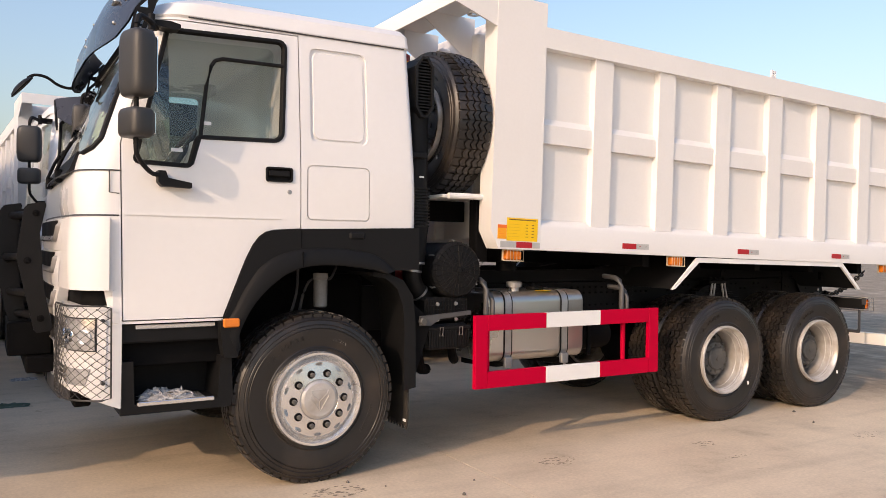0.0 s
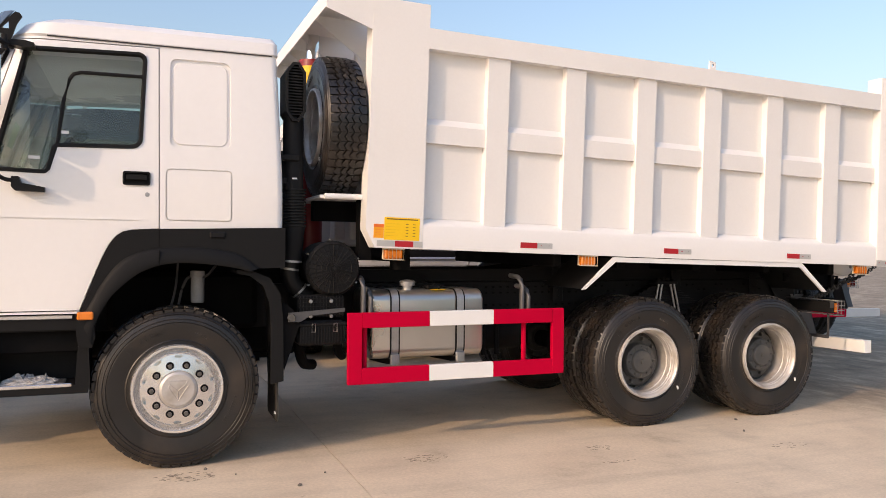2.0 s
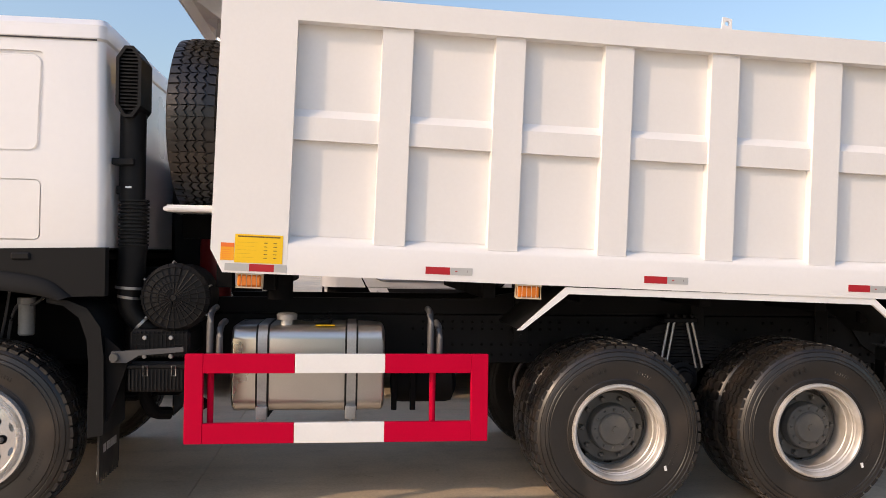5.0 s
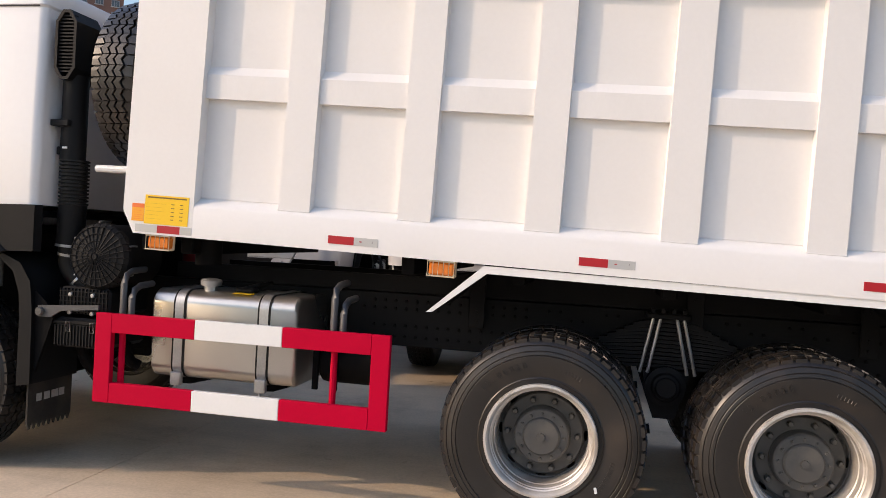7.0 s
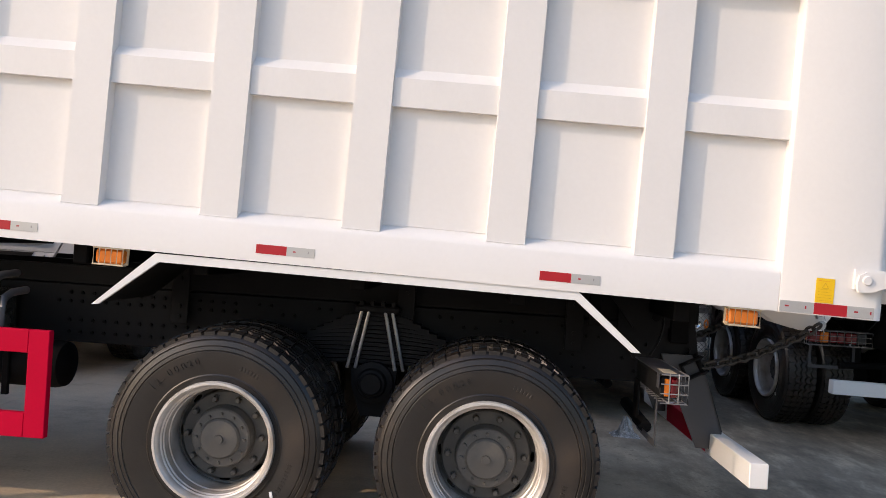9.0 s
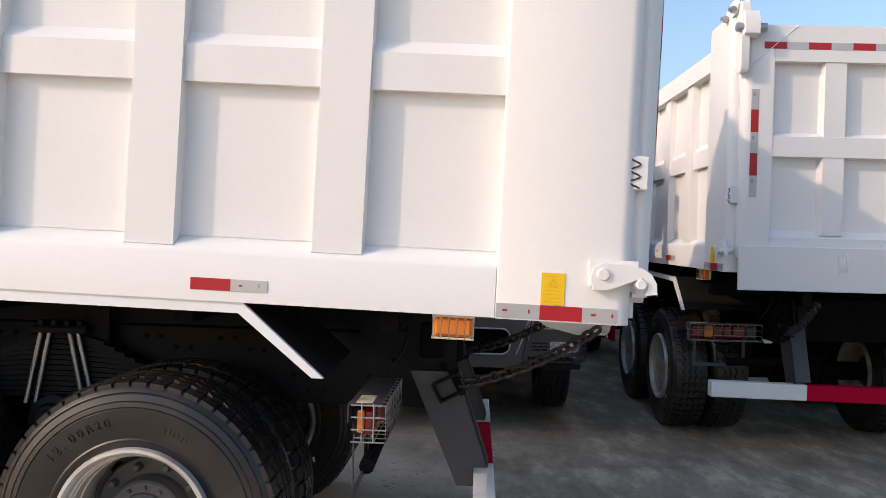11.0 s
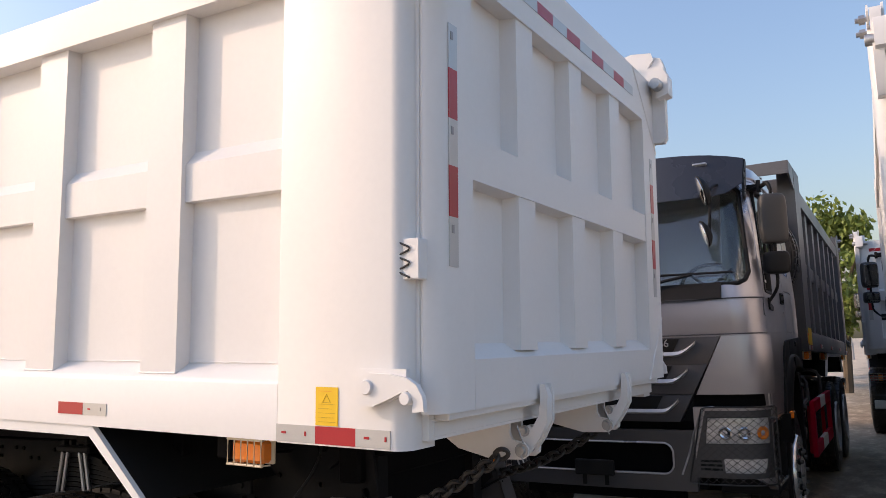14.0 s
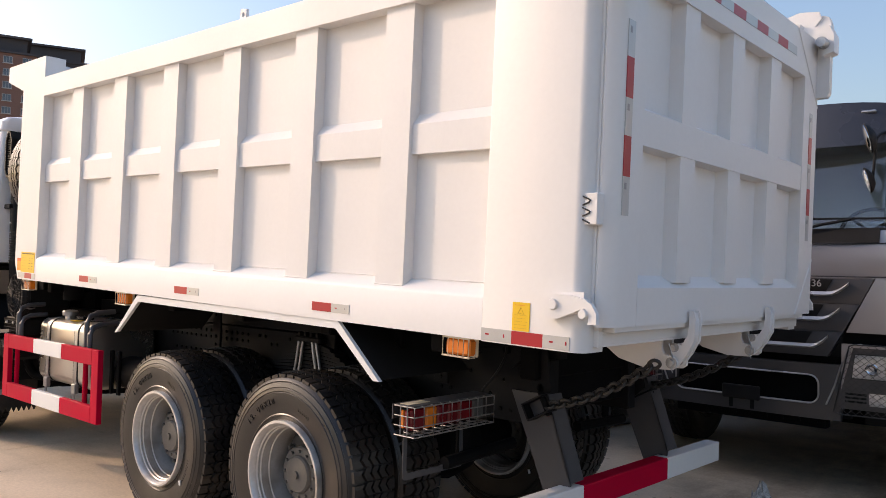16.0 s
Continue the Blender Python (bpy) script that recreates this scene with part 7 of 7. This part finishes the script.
for z, x in ((1.68, -1.56), (1.42, -1.60), (1.20, -1.575), (1.06, -1.53)):
    bm = bmesh.new()
    tube(bm, [(x, 0.74, z), (x - 0.11, 1.02, z), (x - 0.115, 1.38, z), (x, 1.66, z)], 0.024, 10)
    part("cross_tube", bm, M_PLASTIC, bar, "", 40)
bm = bmesh.new()
box(bm, -1.70, -1.45, 0.90, 1.50, 0.80, 1.01, 0.008)
box(bm, -1.60, -1.40, 0.80, 1.60, 0.70, 0.80, 0.008)
part("mount", bm, M_CHASSIS, bar)
# ---------------- ground ----------------
def concrete():
    m = bpy.data.materials.new("concrete_yard")
    m.use_nodes = True
    nt = m.node_tree
    b = nt.nodes["Principled BSDF"]
    co = nt.nodes.new("ShaderNodeTexCoord")

    def tex(s, d, rough=0.6):
        n = nt.nodes.new("ShaderNodeTexNoise")
        n.inputs["Scale"].default_value, n.inputs["Detail"].default_value, n.inputs["Roughness"].default_value = s, d, rough
        nt.links.new(co.outputs["Object"], n.inputs["Vector"])
        return n.outputs["Fac"]

    def ramp(fac, stops):
        r = nt.nodes.new("ShaderNodeValToRGB")
        nt.links.new(fac, r.inputs["Fac"])
        e = r.color_ramp.elements
        e[0].position, e[0].color = stops[0][0], (*stops[0][1], 1)
        e[1].position, e[1].color = stops[-1][0], (*stops[-1][1], 1)
        for p, c in stops[1:-1]:
            q = e.new(p)
            q.color = (*c, 1)
        return r.outputs["Color"]

    def mixc(a, c, f, mode="MULTIPLY"):
        x = nt.nodes.new("ShaderNodeMix")
        x.data_type, x.blend_type = "RGBA", mode
        x.inputs["Factor"].default_value = f
        nt.links.new(a, x.inputs["A"])
        nt.links.new(c, x.inputs["B"])
        return x.outputs["Result"]

    base = ramp(tex(0.35, 6), [(0.3, (0.57, 0.455, 0.32)), (0.5, (0.65, 0.53, 0.39)), (0.7, (0.70, 0.585, 0.44))])
    stain = ramp(tex(1.3, 9, 0.65), [(0.30, (0.50, 0.48, 0.46)), (0.42, (0.86, 0.85, 0.84)), (0.58, (1.04, 1.03, 1.02))])
    grain = ramp(tex(45, 4), [(0.3, (0.88, 0.88, 0.88)), (0.7, (1.08, 1.08, 1.08))])
    spots = ramp(tex(5.5, 3), [(0.26, (0.55, 0.53, 0.50)), (0.31, (1, 1, 1)), (1, (1, 1, 1))])
    mp = nt.nodes.new("ShaderNodeMapping")
    mp.inputs["Scale"].default_value = (0.35, 2.6, 1)
    mp.inputs["Rotation"].default_value = (0, 0, 0.12)
    nt.links.new(co.outputs["Object"], mp.inputs["Vector"])
    tn = nt.nodes.new("ShaderNodeTexNoise")
    tn.inputs["Scale"].default_value, tn.inputs["Detail"].default_value = 1.6, 7
    nt.links.new(mp.outputs[0], tn.inputs["Vector"])
    tracks = ramp(tn.outputs["Fac"], [(0.34, (0.66, 0.64, 0.62)), (0.47, (0.97, 0.97, 0.96)), (0.7, (1.05, 1.04, 1.02))])
    damp = ramp(tex(0.55, 7, 0.7), [(0.36, (0.50, 0.49, 0.48)), (0.44, (0.88, 0.88, 0.87)), (0.56, (1, 1, 1))])
    out = mixc(mixc(mixc(base, stain, 0.62), grain, 0.9), spots, 0.7)
    out = mixc(mixc(out, tracks, 0.30), damp, 0.35)
    # black oily dirt behind the trucks, with pale scraped patches; their shade is painted in too
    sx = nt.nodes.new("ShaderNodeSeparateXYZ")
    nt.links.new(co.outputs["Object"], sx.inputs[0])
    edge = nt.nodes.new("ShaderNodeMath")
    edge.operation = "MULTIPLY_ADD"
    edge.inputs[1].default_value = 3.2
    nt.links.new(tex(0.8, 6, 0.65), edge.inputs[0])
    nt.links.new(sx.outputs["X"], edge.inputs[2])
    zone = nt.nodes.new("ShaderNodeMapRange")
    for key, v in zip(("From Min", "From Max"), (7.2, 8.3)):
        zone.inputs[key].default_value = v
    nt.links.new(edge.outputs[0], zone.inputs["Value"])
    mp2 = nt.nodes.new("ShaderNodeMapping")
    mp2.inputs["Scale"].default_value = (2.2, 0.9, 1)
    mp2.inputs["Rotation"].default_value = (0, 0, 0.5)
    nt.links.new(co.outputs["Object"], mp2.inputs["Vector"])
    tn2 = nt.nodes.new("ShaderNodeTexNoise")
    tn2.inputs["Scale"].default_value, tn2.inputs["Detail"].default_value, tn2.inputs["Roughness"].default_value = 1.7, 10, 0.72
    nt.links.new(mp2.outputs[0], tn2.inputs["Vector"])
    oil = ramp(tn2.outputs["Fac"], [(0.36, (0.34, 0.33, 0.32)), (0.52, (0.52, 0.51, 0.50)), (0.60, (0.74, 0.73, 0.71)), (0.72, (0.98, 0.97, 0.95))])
    dirty_shaded = mixc(out, oil, 1.0)
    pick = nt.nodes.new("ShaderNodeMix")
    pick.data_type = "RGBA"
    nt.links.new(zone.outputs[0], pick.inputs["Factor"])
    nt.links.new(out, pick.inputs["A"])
    nt.links.new(dirty_shaded, pick.inputs["B"])
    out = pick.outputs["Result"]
    nt.links.new(out, b.inputs["Base Color"])
    b.inputs["Roughness"].default_value = 0.82
    bp = nt.nodes.new("ShaderNodeBump")
    bp.inputs["Distance"].default_value, bp.inputs["Strength"].default_value = 0.004, 0.5
    nt.links.new(tex(60, 5), bp.inputs["Height"])
    nt.links.new(bp.outputs[0], b.inputs["Normal"])
    return m


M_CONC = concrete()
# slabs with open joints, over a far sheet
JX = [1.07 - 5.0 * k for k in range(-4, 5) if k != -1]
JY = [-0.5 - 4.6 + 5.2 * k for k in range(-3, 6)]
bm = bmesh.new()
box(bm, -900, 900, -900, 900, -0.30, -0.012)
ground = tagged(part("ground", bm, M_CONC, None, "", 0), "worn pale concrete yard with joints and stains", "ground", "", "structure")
xs = sorted(JX)
slab_me = None
for i in range(len(xs) - 1):
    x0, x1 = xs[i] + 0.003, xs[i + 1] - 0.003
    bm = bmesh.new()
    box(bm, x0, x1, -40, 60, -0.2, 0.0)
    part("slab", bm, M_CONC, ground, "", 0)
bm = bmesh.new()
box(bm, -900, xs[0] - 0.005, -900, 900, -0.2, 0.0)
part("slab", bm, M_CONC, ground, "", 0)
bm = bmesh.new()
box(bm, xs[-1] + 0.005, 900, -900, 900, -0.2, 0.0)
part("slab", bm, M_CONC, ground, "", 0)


# ---------------- apartment towers far behind ----------------
def tower(x, y, w, d, storeys, turn, mat, label):
    H = storeys * 3.0
    root = new("apartment_tower")
    tagged(root, label, "apartment building")
    root.matrix_basis = pose(x, y, 0, 0, 0, turn)
    bm = bmesh.new()
    box(bm, -w / 2, w / 2, -d / 2, d / 2, -0.02, H)
    part("wall", bm, mat, root, "", 0)
    bm = bmesh.new()
    box(bm, -w / 2 - 0.5, w / 2 + 0.5, -d / 2 - 0.5, d / 2 + 0.5, H, H + 0.5)
    box(bm, -w / 2 + 2, w / 2 - 2, -d / 2 + 2, d / 2 - 2, H + 0.5, H + 4.0)
    box(bm, -w / 2 + 1, w / 2 - 1, -d / 2 + 1, d / 2 - 1, H + 4.0, H + 4.5)
    part("roof", bm, M_BRICK2, root, "", 0)
    bays = max(2, int(w / 3.6))
    pane = fr = None
    for face in (-1, 1):
        for k in range(bays):
            u = -w / 2 + w * (k + 0.5) / bays
            for s in range(max(0, storeys - 14), storeys):
                m = Matrix.Translation((u, face * d / 2, s * 3.0 + 1.5))
                if pane is None:
                    bm = bmesh.new()
                    box(bm, -0.95, 0.95, -0.16, 0.16, -0.85, 0.75)
                    box(bm, -1.1, 1.1, -0.30, 0.30, -1.0, -0.85)
                    fr = part("window", bm, M_BALC, root, "", 0, m)
                    bm = bmesh.new()
                    for a, b in ((-0.85, -0.30), (-0.22, 0.22), (0.30, 0.85)):
                        box(bm, a, b, -0.20, 0.20, -0.75, 0.65)
                    pane = part("pane", bm, M_PANE, fr, "", 0)
                else:
                    f2 = again(fr, m)
                    again(pane, Matrix(), f2)
    return root


# ---------------- trees ----------------
def tree(x, y, h, seed, label):
    rnd = random.Random(seed)
    root = new("tree")
    tagged(root, label, "tree")
    root.matrix_basis = pose(x, y, 0)
    bm = bmesh.new()
    tube(bm, [(0, 0, -0.02), (0.05, 0, h * 0.3), (-0.05, 0.05, h * 0.6), (0, 0, h * 0.85)], 0.13, 8)
    for k in range(7):
        a = rnd.uniform(0, 6.28)
        z = h * rnd.uniform(0.35, 0.7)
        tube(bm, [(0, 0, z), (math.cos(a) * h * 0.12, math.sin(a) * h * 0.12, z + h * 0.1), (math.cos(a) * h * 0.2, math.sin(a) * h * 0.2, z + h * 0.22)], 0.05, 6)
    part("trunk", bm, M_BARK, root)
    verts, faces = [], []
    clumps = []
    for k in range(34):
        a, r = rnd.uniform(0, 6.28), h * 0.26 * math.sqrt(rnd.random())
        z = h * rnd.uniform(0.38, 1.0)
        r *= 1.15 - abs(z / h - 0.6) * 1.6
        clumps.append((Vector((math.cos(a) * r, math.sin(a) * r, z)), h * rnd.uniform(0.05, 0.11)))
    for c, s in clumps:
        for j in range(170):
            d = Vector((rnd.gauss(0, 1), rnd.gauss(0, 1), rnd.gauss(0, 1))).normalized() * s * rnd.uniform(0.3, 1.1)
            p = c + d
            q = Euler((rnd.uniform(0, 6), rnd.uniform(0, 6), rnd.uniform(0, 6))).to_matrix()
            l = rnd.uniform(0.07, 0.14)
            n = len(verts)
            for a, b in ((-l, 0), (0, -l * 0.5), (l, 0), (0, l * 0.5)):
                verts.append(p + q @ Vector((a, b, 0)))
            faces.append((n, n + 1, n + 2, n + 3))
    me = bpy.data.meshes.new("crown")
    me.from_pydata([tuple(v) for v in verts], [], faces)
    me.materials.append(M_LEAF)
    o = new("crown", me)
    o.parent = root
    return root


D = 220
for az, w, n, m, dd, label in ((-26.5, 30, 17, M_BRICK, 0, "brown brick apartment tower far behind the yard"), (-21.9, 9, 16, M_BRICK2, 8, "slim dark apartment tower far behind the yard"), (-37.5, 26, 21, M_BRICK, 0, "brown apartment tower beyond the parked trucks"), (-45.5, 26, 21, M_BRICK2, 6, "dark apartment tower beyond the parked trucks"), (-67.6, 16, 18, M_BRICK2, 10, "dark apartment tower at the edge of the town"), (-72.0, 24, 17, M_BRICK, -6, "brown apartment tower at the edge of the town")):
    a = radians(az)
    tower(3 + (D + dd) * math.sin(a), -4 + (D + dd) * math.cos(a), w, 16, n, -az, m, label)
for k, (x, y, h) in enumerate(((6.5, 24, 5.4), (9.5, 27, 5.3), (3.0, 26, 5.0), (13, 25, 5.2), (-3, 30, 6), (-9, 34, 6.5), (18, 30, 6.2))):
    tree(x, y, h, k + 1, "leafy green tree beyond the parked trucks")


def street_lamp(x, y, h, turn):
    root = tagged(new("street_lamp"), "pale grey street lamp behind the parked trucks", "street lamp", "street lamps")
    root.matrix_basis = pose(x, y, 0, 0, 0, turn)
    bm = bmesh.new()
    tube(bm, [(0, 0, -0.02), (0, 0, 1.2)], 0.13, 12)
    tube(bm, [(0, 0, 1.2), (0, 0, h - 1.0)], 0.085, 12)
    part("pole", bm, M_BALC, root)
    for s, u in ((1, 1.0), (-0.55, 0.72)):
        bm = bmesh.new()
        tube(bm, curve_pts([(0, 0, h - 1.2), (0.12 * s, 0, h - 0.7), (0.35 * s, 0, h - 1 + u)], 5), 0.045, 8)
        arm = part("arm", bm, M_BALC, root)
        bm = bmesh.new()
        box(bm, min(0.2 * s, 0.75 * s), max(0.2 * s, 0.75 * s), -0.16, 0.16, h - 1.02 + u, h - 0.86 + u, 0.05)
        part("lamp_head", bm, M_DARKGREY, arm)


street_lamp(-2.75, 38, 9.2, 20)
street_lamp(4.55, 62, 8.4, -30)


M_SCUFF = material("dark_scuff", (0.27, 0.215, 0.155), 0.85, vary=0.25, scale=12, fine=60)


def scuff(x, y, rx, ry, n, seed):
    """A worn mark on the concrete: many small flat flecks, most of them on a ring."""
    rnd = random.Random(seed)
    bm = bmesh.new()
    for k in range(n):
        a, d = rnd.uniform(0, 6.283), rnd.choice((rnd.gauss(0.8, 0.14), rnd.uniform(0, 1)))
        cx, cy, r = x + rx * d * math.cos(a), y + ry * d * math.sin(a), rnd.uniform(0.004, 0.017)
        bm.faces.new([bm.verts.new((cx + r * rnd.uniform(0.5, 1.6) * math.cos(t), cy + r * rnd.uniform(0.3, 0.9) * math.sin(t), 0.0015 + 0.00001 * k)) for t in (0, 0.9, 1.8, 2.7, 3.6, 4.5, 5.4)])
    part("worn_mark", bm, M_SCUFF, ground, "dark worn mark on the concrete", 0)


scuff(0.05, -0.20, 0.19, 0.11, 70, 2)
scuff(1.68, -0.30, 0.16, 0.10, 60, 3)
scuff(3.00, -0.47, 0.10, 0.08, 30, 5)
scuff(2.92, -0.83, 0.16, 0.02, 16, 6)
scuff(-0.8, -0.75, 0.22, 0.09, 30, 7)
scuff(4.4, -0.9, 0.18, 0.08, 28, 8)
scuff(6.9, 1.6, 0.5, 0.3, 90, 9)
scuff(5.9, 2.6, 0.6, 0.35, 90, 10)


# ---------------- small things ----------------
def crumpled(name, c, sx, sy, sz, seed, mat, label, peak=0.0):
    """A crumpled sheet: a bent grid with sharp random folds."""
    rnd = random.Random(seed)
    bm = bmesh.new()
    n = 15
    g = [[None] * n for _ in range(n)]
    for i in range(n):
        for j in range(n):
            u, v = i / (n - 1) - 0.5, j / (n - 1) - 0.5
            h = noise.noise(Vector((u * 7 + seed, v * 7, 0.3))) * 0.6 + noise.noise(Vector((u * 15, v * 15 + seed, 1.7))) * 0.4
            env = max(0, 1 - (2 * u) ** 4) * max(0, 1 - (2 * v) ** 4)
            env = env * (1 - peak) + peak * 2.2 * max(0, 1 - 2.6 * math.hypot(u, v)) ** 1.3
            g[i][j] = bm.verts.new((c[0] + sx * (u + 0.08 * rnd.uniform(-1, 1)), c[1] + sy * (v + 0.08 * rnd.uniform(-1, 1)), c[2] + max(0.001, sz * (0.35 + abs(h) * 1.6) * env)))
    for i in range(n - 1):
        for j in range(n - 1):
            bm.faces.new([g[i][j], g[i + 1][j], g[i + 1][j + 1], g[i][j + 1]])
    ob = part(name, bm, mat, None, "", 0)
    tagged(ob, label, "litter")
    return ob


crumpled("plastic_bag", (-0.90, 0.14, 0.613), 0.30, 0.20, 0.055, 3, M_BAG, "crumpled clear plastic bag on the lower step")
crumpled("plastic_bag", (6.38, 3.30, 0.0), 0.24, 0.22, 0.13, 5, M_BAG, "crumpled pale plastic bag on the concrete", 0.75)
crumpled("litter_sheet", (-1.66, 3.50, 0.0), 0.42, 0.16, 0.03, 11, M_LITTER, "flat dark green sheet on the concrete")
crumpled("litter_paper", (-1.44, 5.0, 0.0), 0.25, 0.18, 0.02, 13, M_BAG, "pale scrap of paper on the concrete")
rnd = random.Random(4)
for k in range(26):
    x, y = rnd.uniform(-3, 8), rnd.uniform(-2.2, 0.2)
    bm = bmesh.new()
    bmesh.ops.create_icosphere(bm, subdivisions=1, radius=rnd.uniform(0.006, 0.016))
    for v in bm.verts:
        v.co *= rnd.uniform(0.7, 1.2)
        v.co.z = max(v.co.z, -0.004) + 0.004
        v.co += Vector((x, y, 0))
    tagged(part("pebble", bm, M_PEBBLE, None, "", 0), "small dark stone chip lying on concrete", "stone", "loose stone chips")
